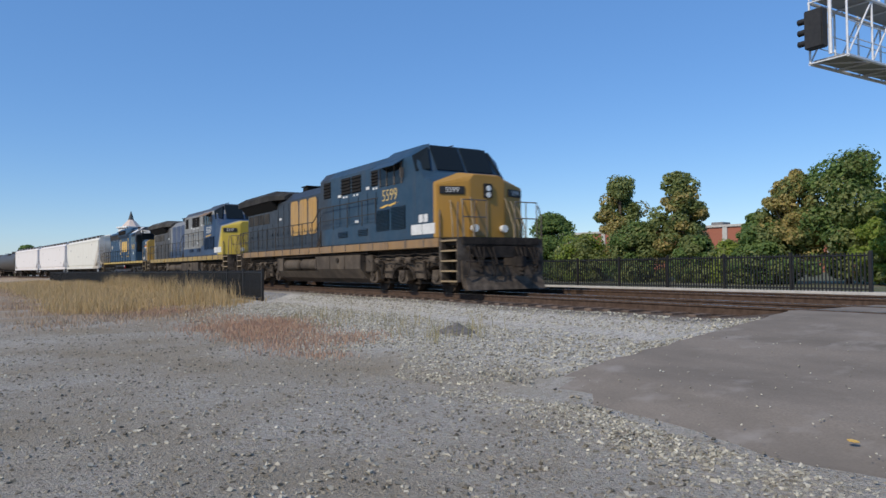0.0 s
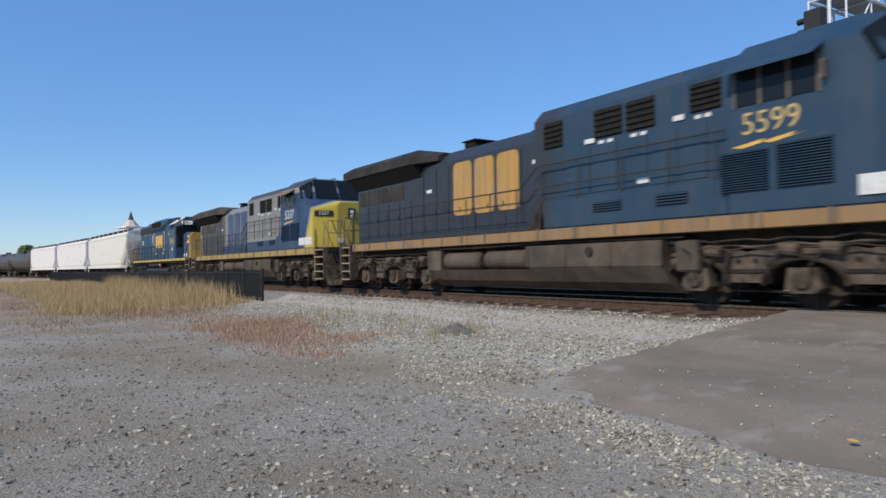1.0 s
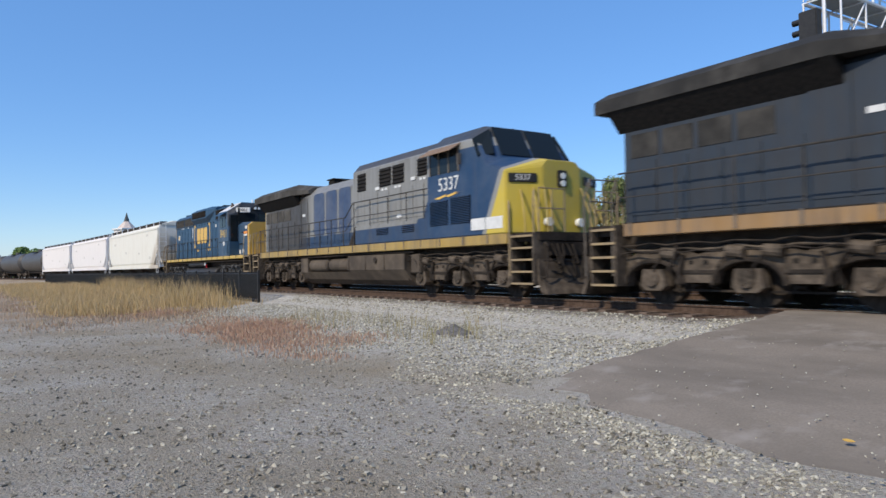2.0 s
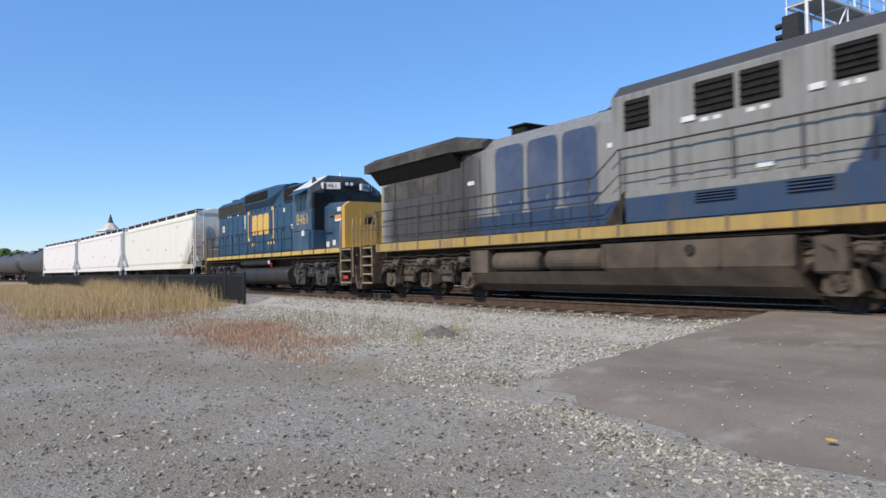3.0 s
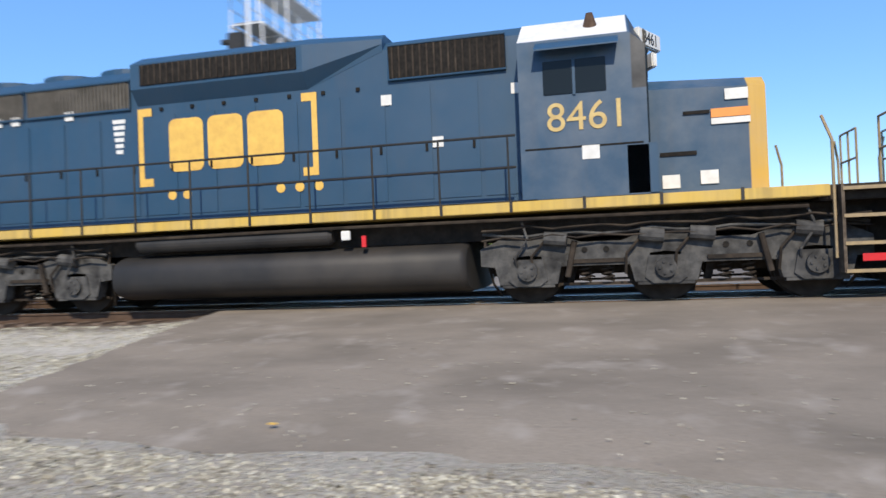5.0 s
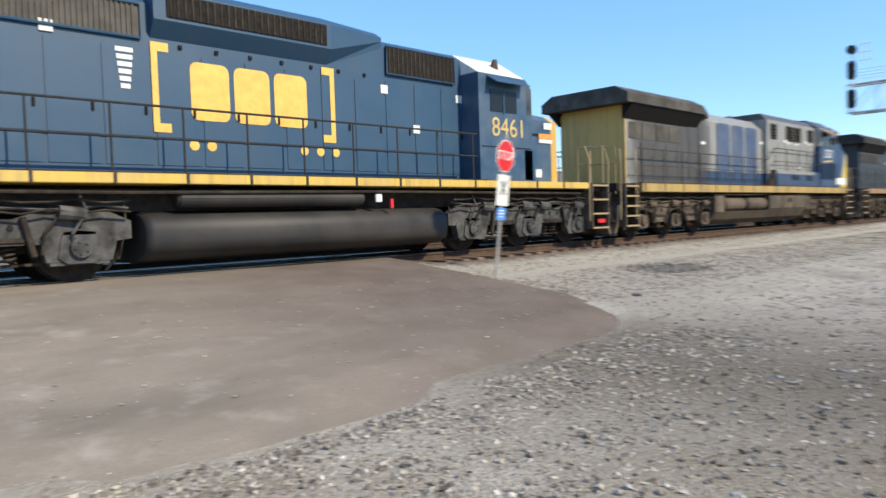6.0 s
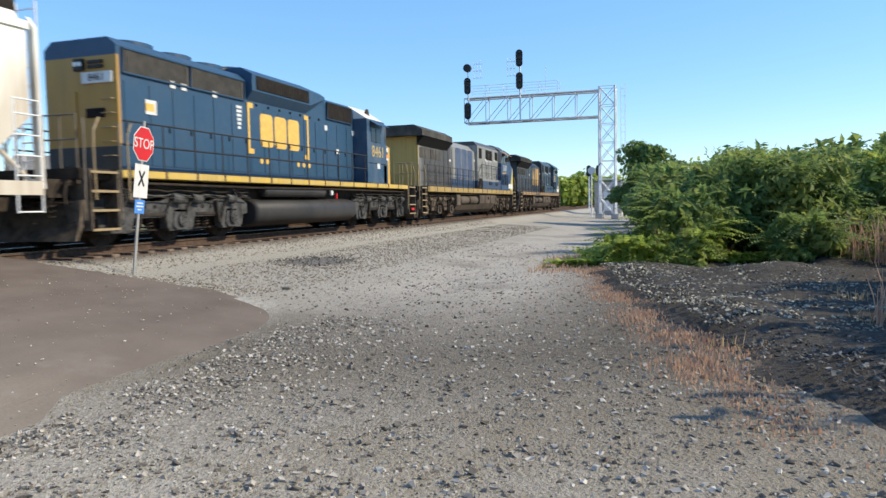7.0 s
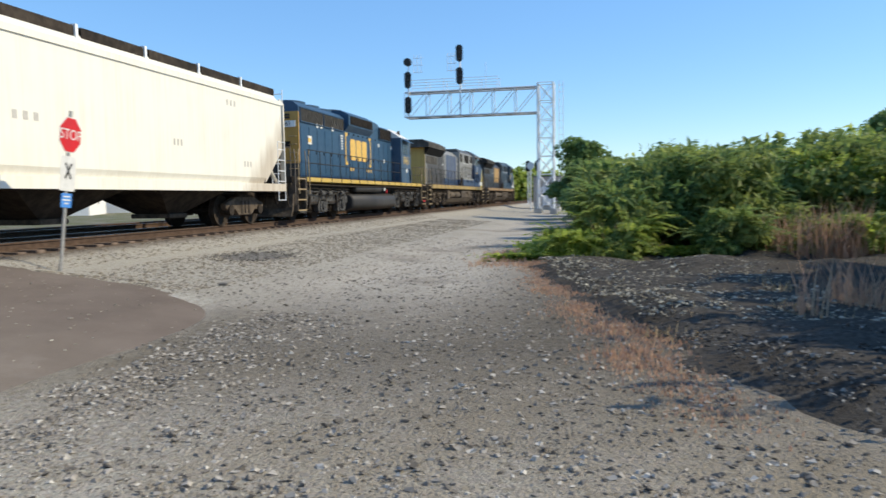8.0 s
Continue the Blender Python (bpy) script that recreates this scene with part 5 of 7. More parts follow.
def hopper_car(label, side, L=18.4, detail=True):
    """A three-bay covered hopper, length L over couplers."""
    t = thing("covered_hopper", label, "freight car", "train")
    h = L / 2 - .55
    e = h - .25
    bm = loft(B(), [(x, [(-1.50, 1.22), (-1.60, 1.45), (-1.60, 3.85), (-1.36, 4.16), (1.36, 4.16), (1.60, 3.85), (1.60, 1.45), (1.50, 1.22)]) for x in (-e + 1.25, e - 1.25)])
    for d in (-1, 1):
        outer = [(-1.60, 2.35), (-1.60, 2.6), (-1.60, 3.85), (-1.36, 4.16), (1.36, 4.16), (1.60, 3.85), (1.60, 2.6), (1.60, 2.35)]
        inner = [(-1.60, 1.30), (-1.60, 1.45), (-1.60, 3.85), (-1.36, 4.16), (1.36, 4.16), (1.60, 3.85), (1.60, 1.45), (1.60, 1.30)]
        loft(bm, [(d * (e - 1.25), inner), (d * (e - .05), outer)] if d > 0 else [(d * (e - .05), outer), (d * (e - 1.25), inner)])
    part("body", bm, side, t, "smooth welded side")
    part("roof", loft(B(), [(x, [(-1.36, 4.16), (-1.3, 4.24), (-.6, 4.40), (.6, 4.40), (1.3, 4.24), (1.36, 4.16)]) for x in (-e, e)]), side, t)
    part("top_chord", box(B(), -e, e, -1.635, -1.60, 3.84, 3.98), side, t)
    part("top_chord", box(B(), -e, e, 1.60, 1.635, 3.84, 3.98), side, t)
    part("side_sill", box(B(), -h + .1, h - .1, -1.62, -1.48, 1.03, 1.27), side if detail else M_under, t)
    part("side_sill", box(B(), -h + .1, h - .1, 1.48, 1.62, 1.03, 1.27), side if detail else M_under, t)
    part("centre_sill", box(B(), -h, h, -.2, .2, .98, 1.2), M_under, t)
    for xb in (-4.5, 0, 4.5):
        bm = B()
        r0 = [bm.verts.new(v) for v in ((xb - 1.95, -1.35, 1.22), (xb + 1.95, -1.35, 1.22), (xb + 1.95, 1.35, 1.22), (xb - 1.95, 1.35, 1.22))]
        r1 = [bm.verts.new(v) for v in ((xb - .35, -.5, .42), (xb + .35, -.5, .42), (xb + .35, .5, .42), (xb - .35, .5, .42))]
        bm.faces.new(r0)
        bm.faces.new(r1[::-1])
        for i in range(4):
            bm.faces.new((r0[i], r0[(i + 1) % 4], r1[(i + 1) % 4], r1[i]))
        b_ = part("hopper_bay", bm, M_under, t, "sloping dark outlet bay")
        part("outlet_gate", box(B(), xb - .42, xb + .42, -.6, .6, .30, .42, .02), M_truck, b_)
    if detail:
        n = int(2 * e / 2.05)
        for k in range(n):
            x = -e + .12 + k * (2 * e + .1) / n
            for s in (-1, 1):
                part("running_board", box(B(), x, x + (2 * e + .1) / n - .22, *sorted((s * .95, s * 1.32)), 4.34, 4.40), M_under, t, "roof walkway grating")
                part("walkway_bracket", box(B(), x - .2, x - .12, *sorted((s * .9, s * 1.38)), 4.12, 4.44), M_galv, t)
                part("walkway_skirt", box(B(), x, x + (2 * e + .1) / n - .22, *sorted((s * 1.33, s * 1.35)), 4.17, 4.40), M_under, t)
        part("hatch_trough", box(B(), -e + .5, e - .5, -.45, .45, 4.38, 4.50, .05), side, t, "roof hatch cover")
        for d in (-1, 1):
            for s in (-1, 1):
                bm = B()
                for x in (d * (h - .12), d * (h - .62)):
                    cyl(bm, (x, s * 1.60, .72), (x, s * 1.60, 2.65), .018, 6)
                for z in (.74, 1.05, 1.36, 1.7, 2.05, 2.4, 2.65):
                    cyl(bm, (d * (h - .12), s * 1.60, z), (d * (h - .62), s * 1.60, z), .014, 6)
                part("ladder", bm, M_galv, t, "side ladder")
                bm = B()
                for y in (s * 1.52, s * 1.08):
                    cyl(bm, (d * h, y, 1.2), (d * h, y, 4.4), .018, 6)
                for k in range(10):
                    cyl(bm, (d * h, s * 1.52, 1.3 + k * .33), (d * h, s * 1.08, 1.3 + k * .33), .014, 6)
                part("end_ladder", bm, M_galv, t, "end ladder")
                part("corner_post", prism(B(), [(s * 1.46, 1.25), (s * 1.6, 1.25), (s * 1.6, 3.9), (s * 1.46, 4.1)], d * (h - .1) - .04, d * (h - .1) + .04, "x"), side, t)
                part("shear_plate_brace", cyl(B(), (d * (h - .1), s * 1.3, 1.3), (d * (e - 1.0), s * 1.3, 2.3), .05, 6), side, t)
            part("end_platform", box(B(), *sorted((d * (h - 1.2), d * h)), -1.55, 1.55, 1.14, 1.24), M_galv, t, "end crossover platform")
            part("end_rail", tube(B(), [(d * h, -1.5, 2.1), (d * h, 1.5, 2.1)], .018), M_galv, t)
        for s in (-1, 1):
            for x, z, w in ((-6.6, 3.1, .55), (5.5, 3.45, .4), (-2.0, 2.3, .5), (2.9, 2.15, .30), (6.4, 1.75, .35)):
                for q in range(3):
                    part("stencil_bar", box(B(), x + q * w * .5, x + q * w * .5 + w * .22, *sorted((s * 1.601, s * 1.605)), z, z + .16), rough_mat("faded_stencil", (0.42, 0.40, 0.37), (0.5, 0.48, 0.45), 9, .8, 0, 0) if q == 0 and x == -6.6 and s < 0 else bpy.data.materials["faded_stencil"] if "faded_stencil" in bpy.data.materials else M_tank, t)
            part("brake_wheel" if s > 0 else "placard", cyl(B(), (-h + .2, s * .8, 2.6), (-h + .14, s * .8, 2.6), .26, 18), M_galv, t)
    for xc in (h - 2.0, -h + 2.0):
        truck_four(t, xc, M_truck)
    for d in (-1, 1):
        coupler(t, d * (L / 2 - .05), d)
    return t


M_hop_white = paint("white_hopper_paint", (0.76, 0.74, 0.66), grime=.22, fade=.05, dirt=(0.45, 0.36, 0.24), rough=.5, dents=.02, soot=((0.24, 0.145, 0.065), [(.66, -.75, 3.45), (-1, 0, -9.6)], .6))
M_hop_pink = paint("chalky_white_hopper_paint", (0.78, 0.74, 0.71), grime=.10, fade=.05, dirt=(0.42, 0.26, 0.20), rough=.5, dents=.02)
M_hop_dark = paint("dark_grey_car_paint", (0.06, 0.058, 0.056), grime=.3, fade=.05, rough=.5)
HOP_L = 19.6
HOP1 = hopper_car("white covered hopper car, stained cream along its sides", M_hop_white, HOP_L)
HOP2 = hopper_car("chalky white covered hopper car with faint pink stains", M_hop_pink, HOP_L)
HOP3 = hopper_car("chalky white covered hopper car behind its twin", M_hop_pink, HOP_L)


def tank_car(label):
    """A dark tank car, far down the train."""
    t = thing("tank_car", label, "freight car", "train")
    bm = cyl(B(), (-7.4, 0, 2.55), (7.4, 0, 2.55), 1.48, 28)
    cyl(bm, (7.4, 0, 2.55), (7.85, 0, 2.55), 1.48, 28, .9)
    cyl(bm, (-7.85, 0, 2.55), (-7.4, 0, 2.55), .9, 28, 1.48)
    part("tank", bm, M_hop_dark, t, "dark grey cylindrical tank")
    part("dome", cyl(B(), (0, 0, 3.9), (0, 0, 4.35), .45, 16), M_hop_dark, t)
    part("centre_sill", box(B(), -8.6, 8.6, -.4, .4, .85, 1.2), M_under, t)
    part("walkway", box(B(), -1.2, 1.2, -1.3, 1.3, 3.95, 4.0), M_under, t)
    for xc in (6.6, -6.6):
        truck_four(t, xc, M_truck)
    for d in (-1, 1):
        coupler(t, d * 8.9, d)
    return t


TRAIN = [(LEAD, 24.5), (SECOND, 2.2), (THIRD, -18.02)]
u = -27.6
for ob in (HOP1, HOP2, HOP3):
    TRAIN.append((ob, u - HOP_L / 2))
    u -= HOP_L
tank = tank_car("dark grey tank car towards the train's tail")
TRAIN.append((tank, u - 9))
for k in range(1, 9):
    TRAIN.append((copy_thing(tank, pose(0, 12.0, 0)), u - 9 - 18.0 * k))
for ob, u in TRAIN:
    ob.matrix_basis = pose(u, 12.0, 0)


# ---- signal gantries ----
def bars(parent, name, segs, r, mat, label=""):
    """Each bar of a truss as a part of its own."""
    for a, b in segs:
        part(name, cyl(B(), a, b, r, 6), mat, parent, label)


def signal_head(parent, x, y, z, d, tall=1.25, lamps=3):
    """A colour-light head with a dark backboard, facing along d in x."""
    bm = B()
    n = 20
    w, h = .30, tall / 2
    pts = []
    for k in range(n):
        a = 2 * math.pi * k / n
        pts.append((y + w * math.cos(a), z + (h - w) * (1 if math.sin(a) >= 0 else -1) + w * math.sin(a)))
    prism(bm, pts, x - .03, x + .03, "x")
    box(bm, *sorted((x - d * .28, x - d * .03)), y - .17, y + .17, z - h + .12, z + h - .12, .03)
    hd = part("signal_head", bm, M_black, parent, "black signal head with oval backboard")
    for k in range(lamps):
        zz = z + (k - (lamps - 1) / 2) * (tall - .5) / max(1, lamps - 1)
        part("visor", cyl(B(), (x + d * .03, y, zz), (x + d * .26, y, zz), .11, 12), M_black, hd)


def truss_arm(g, x0, x1, y0, y1, zb, zt, bay=1.5):
    """A box truss along y with chords, posts, diagonals and a grating walkway."""
    for x in (x0, x1):
        bars(g, "chord", [((x, y0, zb), (x, y1, zb)), ((x, y0, zt), (x, y1, zt))], .06, M_galv)
        n = max(2, round(abs(y1 - y0) / bay))
        ys = [y0 + (y1 - y0) * k / n for k in range(n + 1)]
        bars(g, "truss_post", [((x, y, zb), (x, y, zt)) for y in ys], .035, M_galv)
        bars(g, "truss_diagonal", [((x, a, zb), (x, b, zt)) for a, b in zip(ys, ys[1:])], .03, M_galv)
    bars(g, "cross_bar", [((x0, y, z), (x1, y, z)) for y in ys for z in (zb, zt)], .03, M_galv)
    bars(g, "lacing", [((x0, a, zb), (x1, b, zb)) for a, b in zip(ys, ys[1:])], .025, M_galv)
    for z in (zb, zt):
        part("walkway_grating", box(B(), x0 + .1, x1 - .1, min(y0, y1), max(y0, y1), z + .05, z + .075), rough_mat("open_grating" + str(z), (0.30, 0.31, 0.32), (0.42, 0.43, 0.44), 20, .6, .3, 0), g, "grating walkway")


def truss_tower(g, x0, x1, y0, y1, z0, z1, bay=1.4):
    n = max(2, round((z1 - z0) / bay))
    zs = [z0 + (z1 - z0) * k / n for k in range(n + 1)]
    bars(g, "leg", [((x, y, z0), (x, y, z1)) for x in (x0, x1) for y in (y0, y1)], .075, M_galv)
    for a, b in zip(zs, zs[1:]):
        for x in (x0, x1):
            bars(g, "tower_brace", [((x, y0, a), (x, y1, b)), ((x, y1, a), (x, y0, b)), ((x, y0, b), (x, y1, b))], .03, M_galv)
        for y in (y0, y1):
            bars(g, "tower_brace", [((x0, y, a), (x1, y, b)), ((x1, y, a), (x0, y, b)), ((x0, y, b), (x1, y, b))], .03, M_galv)
    for x in (x0, x1):
        for y in (y0, y1):
            part("footing", box(B(), x - .3, x + .3, y - .3, y + .3, z0 - .4, z0 + .15, .03), M_concrete, g)


def hand_rail_run(g, x, y0, y1, z, h=1.07, step=1.5):
    n = max(1, round(abs(y1 - y0) / step))
    bars(g, "rail_post", [((x, y0 + (y1 - y0) * k / n, z), (x, y0 + (y1 - y0) * k / n, z + h)) for k in range(n + 1)], .022, M_galv)
    bars(g, "guard_rail", [((x, y0, z + h * q), (x, y1, z + h * q)) for q in (.5, 1)], .02, M_galv)


def cantilever_near():
    g = thing("signal_gantry", "galvanised cantilever signal bridge with two walkways and black signal backs", "signal gantry", "gantries")
    zb, zt = 7.25, 9.25
    g.location.x = .28
    truss_arm(g, -13.1, -11.9, 22.4, 34.5, zb, zt)
    truss_tower(g, -13.2, -11.8, 34.5, 35.9, -.22, 9.6)
    for x in (-13.1, -11.9):
        hand_rail_run(g, x, 22.4, 34.5, zt + .07, 1.05, 1.0)
        hand_rail_run(g, x, 22.4, 34.5, zb + .07, 1.05, 1.5)
    # raised cage for the upper head
    for x in (-13.1, -11.9):
        hand_rail_run(g, x, 24.4, 27.4, zt + 1.75, 1.05, .75)
    part("upper_platform", box(B(), -13.15, -11.85, 24.3, 27.5, zt + 1.68, zt + 1.76), M_galv, g, "raised platform")
    bars(g, "platform_post", [((x, y, zt), (x, y, zt + 1.7)) for x in (-13.1, -11.9) for y in (24.4, 27.4)], .04, M_galv)
    for y, z in ((22.2, 8.25), (22.2, 10.75), (25.8, 12.0)):
        hd = part("signal_case", box(B(), -13.05, -12.45, y - .22, y + .12, z - .62, z + .62, .03), M_black, g, "dark signal case seen from behind")
        for k in (-1, 0, 1):
            part("visor", cyl(B(), (-13.05, y - .05, z + .36 * k), (-13.32, y - .05, z + .36 * k), .10, 12), M_black, hd)
    bars(g, "signal_mast", [((-12.4, 22.35, 7.4), (-12.4, 22.35, 11.5)), ((-12.4, 25.9, 10.9), (-12.4, 25.9, 12.7))], .06, M_galv)


def cantilever_far():
    g = thing("signal_gantry", "galvanised cantilever signal bridge over the tracks with black oval signal heads", "signal gantry", "gantries")
    zb, zt = 7.85, 10.0
    xa, xb = 60.4, 61.8
    g.location = (0, -.33, -.05)
    truss_arm(g, xa, xb, 17.4, 5.8, zb, zt, 1.95)
    truss_tower(g, xa, xb, 4.5, 5.8, -.45, 10.3, 1.5)
    hand_rail_run(g, xa, 17.0, 9.2, zt + .07, .95)
    hand_rail_run(g, xb, 17.0, 9.2, zt + .07, .95)
    for y, zz in ((17.0, (8.85, 11.0)), (12.4, (11.15, 13.05))):
        for z in zz:
            signal_head(g, xa - .35, y, z, -1, 1.45)
        bars(g, "signal_mast", [((xa - .1, y, zb), (xa - .1, y, zz[-1] + .6))], .07, M_galv)
    part("marker_light", cyl(B(), (xa - .45, 17.0, 12.55), (xa - .1, 17.0, 12.55), .34, 18), M_black, g, "round black marker light")
    part("mast_top", cyl(B(), (xa - .1, 17.0, 11.5), (xa - .1, 17.0, 12.7), .05, 6), M_galv, g)
    for y in (16.2, 13.2):
        bars(g, "cage_bar", [((xa, y - .3 * s, 11.6), (xa, y - .3 * s, 13.2)) for s in (-1, 0, 1)] + [((xa, y - .5, z), (xa, y + .3, z)) for z in (11.7, 12.3, 12.9)], .02, M_galv)
    bars(g, "whip_aerial", [((xa, 10.2, zt), (xa, 10.2, 12.2))], .02, M_galv)
    # caged ladder beside the tower
    bars(g, "ladder_rail", [((xb, 3.75, -.4), (xb, 3.75, 10.6)), ((xb, 4.1, -.4), (xb, 4.1, 10.6))], .022, M_galv)
    bars(g, "rung", [((xb, 3.75, z), (xb, 4.1, z)) for z in np.arange(0, 10.5, .6)], .015, M_galv)


cantilever_near()
cantilever_far()


# ---- fences ----
def picket_fence(name, label, x0, x1, y, z, h, step=.12, curve=False):
    f = thing(name, label, "fence", "fences")
    L = abs(x1 - x0)
    yy = lambda x: y - (bend(x) if curve else 0)
    n = int(L / 2.4)
    xs = [x0 + (x1 - x0) * k / n for k in range(n + 1)]
    for x in xs:
        part("post", box(B(), x - .045, x + .045, yy(x) - .045, yy(x) + .045, z - .2, z + h + .06, .008), M_fence, f)
    for a, b in zip(xs, xs[1:]):
        for q in (.12, h - .08):
            bm = B()
            cyl(bm, (a, yy(a), z + q), (b, yy(b), z + q), .026, 4)
            part("fence_rail", bm, M_fence, f)
    pk = box(B(), -.018, .018, -.018, .018, 0, h - .02)
    me = None
    m = int(L / step)
    for k in range(m):
        x = x0 + (x1 - x0) * (k + .5) / m
        mt = pose(x, yy(x), z + .02)
        if me is None:
            o = part("picket", pk, M_fence, f)
            me, o.matrix_basis = o.data, mt
        elif k < 300:
            share("picket", me, f, mt)
    if m > 300:
        bm = B()
        for k in range(300, m):
            x = x0 + (x1 - x0) * (k + .5) / m
            box(bm, x - .018, x + .018, yy(x) - .018, yy(x) + .018, z + .02, z + h)
        tagged(part("fence_infill", bm, M_fence, f), kind="stuff")
    return f, m


picket_fence("fence", "black steel picket fence on a concrete kerb beyond the tracks", -10.9, -46.0, 22.0, -.16, 1.22, .118)
kerb = part("kerb", box(B(), -46.5, -10.3, 21.8, 22.2, -.6, -.12, .02), M_concrete, None, "pale concrete kerb under the far fence")
tagged(kerb, category="kerb", kind="structure")
picket_fence("fence", "black steel picket fence beside the track and dry grass", -27.2, -98.0, 8.85, -.50, 1.22, .12, True)


# ---- stop sign at the crossing ----
def stop_sign():
    z0 = ground_z(10.44, 9.39) - .05
    s = thing("stop_sign", "red octagonal stop sign on a channel post with white crossing plate", "road sign", "", pose(10.52, 9.31, z0, 4.4, 4.0, 0))
    ang = 8
    R = Matrix.Rotation(radians(ang), 4, "Z")
    H0 = .75 - z0
    post = part("post", box(B(), -.035, .035, -.012, .012, 0, H0 + 1.62), rough_mat("dull_post_steel", (0.26, 0.26, 0.255), (0.36, 0.355, 0.345), 9, .6, .2, 0), s, "dull galvanised channel post")
    post.matrix_basis = R
    zc = H0 + 1.20
    octo = lambda r: [(r * math.cos(math.pi / 8 + k * math.pi / 4), r * math.sin(math.pi / 8 + k * math.pi / 4) + zc) for k in range(8)]
    p = part("sign_border", prism(B(), octo(.335), -.020, -.014, "y"), M_white, s, "white sign border")
    p.matrix_basis = R
    p = part("sign_face", prism(B(), octo(.315), -.025, -.021, "y"), M_red, s, "red octagon face")
    p.matrix_basis = R
    letter_mesh("stop_lettering", "STOP", .255, M_white, s, R @ Matrix.Translation((0, -.028, zc)) @ SIDE, "white STOP lettering", .002)
    q = part("crossing_plate", box(B(), -.215, .215, -.020, -.014, zc - .98, zc - .37, .004), M_white, s, "white plate with a black X")
    q.matrix_basis = R
    for d in (-1, 1):
        c = part("cross_stroke", box(B(), -.022, .022, -.003, 0, -.16, .16), M_black, s, "black stroke of the X")
        c.matrix_basis = R @ Matrix.Translation((0, -.0205, zc - .63)) @ Matrix.Rotation(radians(32 * d), 4, "Y")
    q = part("notice_plate", box(B(), -.15, .15, -.020, -.014, zc - 1.27, zc - 1.02, .004), M_signblue, s, "blue notice plate")
    q.matrix_basis = R
    for k, w in enumerate((.09, .11, .06)):
        b = part("notice_bar", box(B(), -w, w, -.0235, -.0205, zc - 1.09 - k * .06, zc - 1.065 - k * .06), M_white, s)
        b.matrix_basis = R


stop_sign()


# ---- buildings and distance ----
def brick_building():
    b = thing("brick_building", "low red brick building with pale pilasters behind the trees", "building")
    m = pose(-54, 75, -.3, 0, 0, 8)
    b.matrix_basis = m
    part("wall", box(B(), -26, 26, 0, 14, 0, 5.6), M_brick, b, "red brick wall")
    part("parapet", box(B(), -26.2, 26.2, -.2, 14.2, 5.6, 5.9, .03), M_concrete, b)
    for k in range(9):
        x = -24 + k * 6
        part("pilaster", box(B(), x - .3, x + .3, -.15, .05, 0, 5.6), M_concrete, b, "pale pilaster")
        w = part("window", box(B(), x + 2.0, x + 4.0, -.04, .02, 1.6, 3.6), M_glass, b)
        part("sill", box(B(), x + 1.9, x + 4.1, -.12, .02, 1.45, 1.6), M_concrete, w)
    for x in (-4, 3):
        part("roof_unit", box(B(), x, x + 1.6, 4, 6, 5.9, 6.5, .05), M_roof, b, "roof ventilation unit")


def church():
    c = thing("church", "distant white church tower with a dark pointed spire", "church", "", pose(-188, 28.15, -1, 0, 0, 20))
    part("tower", box(B(), -2.1, 2.1, -2.1, 2.1, 0, 12.2), M_housewhite, c, "white tower")
    part("cornice", box(B(), -2.5, 2.5, -2.5, 2.5, 12.2, 12.6, .1), M_housewhite, c)
    for a in range(4):
        part("belfry_opening", box(B(), -.55, .55, -2.16, -2.08, 9.6, 11.6), M_grille, c).matrix_basis = Matrix.Rotation(math.pi / 2 * a, 4, "Z")
    part("belfry_roof", cyl(B(), (0, 0, 12.6), (0, 0, 14.3), 2.3, 8, .75), rough_mat("pale_tile", (0.58, 0.48, 0.42), (0.66, 0.56, 0.49), 2, .9, 0, 0), c)
    part("spire", cyl(B(), (0, 0, 14.2), (0, 0, 16.5), .75, 8, .05), rough_mat("dark_slate", (0.03, 0.04, 0.045), (0.05, 0.06, 0.065), 3, .6, 0, 0), c, "dark spire")
    part("nave", prism(B(), [(2, 0), (2, 5), (8, 5), (8, 0)], -4, 4, "y"), M_housewhite, c)
    part("nave_roof", prism(B(), [(-4.3, 5), (4.3, 5), (0, 8)], 2, 8.2, "x"), M_roof, c)


def backdrop_house(x, y, rz, w, h, label):
    z = -.3
    b = thing("house", label, "house", "houses", pose(x, y, z, 0, 0, rz))
    part("wall", box(B(), -w / 2, w / 2, -w * .7, w * .7, 0, h * .55), M_housewhite, b, "white siding")
    part("gable", prism(B(), [(-w / 2, h * .55), (w / 2, h * .55), (0, h)], -w * .7, w * .7, "y"), M_housewhite, b)
    for d in (-1, 1):
        part("roof", prism(B(), [(0, h + .02), (d * (w / 2 + .25), h * .55 - .16), (d * (w / 2 + .25), h * .55 - .04), (0, h + .14)], -w * .75, w * .75, "y"), M_roof, b, "grey shingle roof")
    wn2 = part("window", box(B(), -.5, .5, -w * .7 - .03, -w * .7 + .01, h * .18, h * .42), M_glass, b)
    part("window_frame", tube(B(), [(-.5, -w * .7 - .03, h * .18), (.5, -w * .7 - .03, h * .18), (.5, -w * .7 - .03, h * .42), (-.5, -w * .7 - .03, h * .42), (-.5, -w * .7 - .03, h * .18)], .04), M_housewhite, wn2)


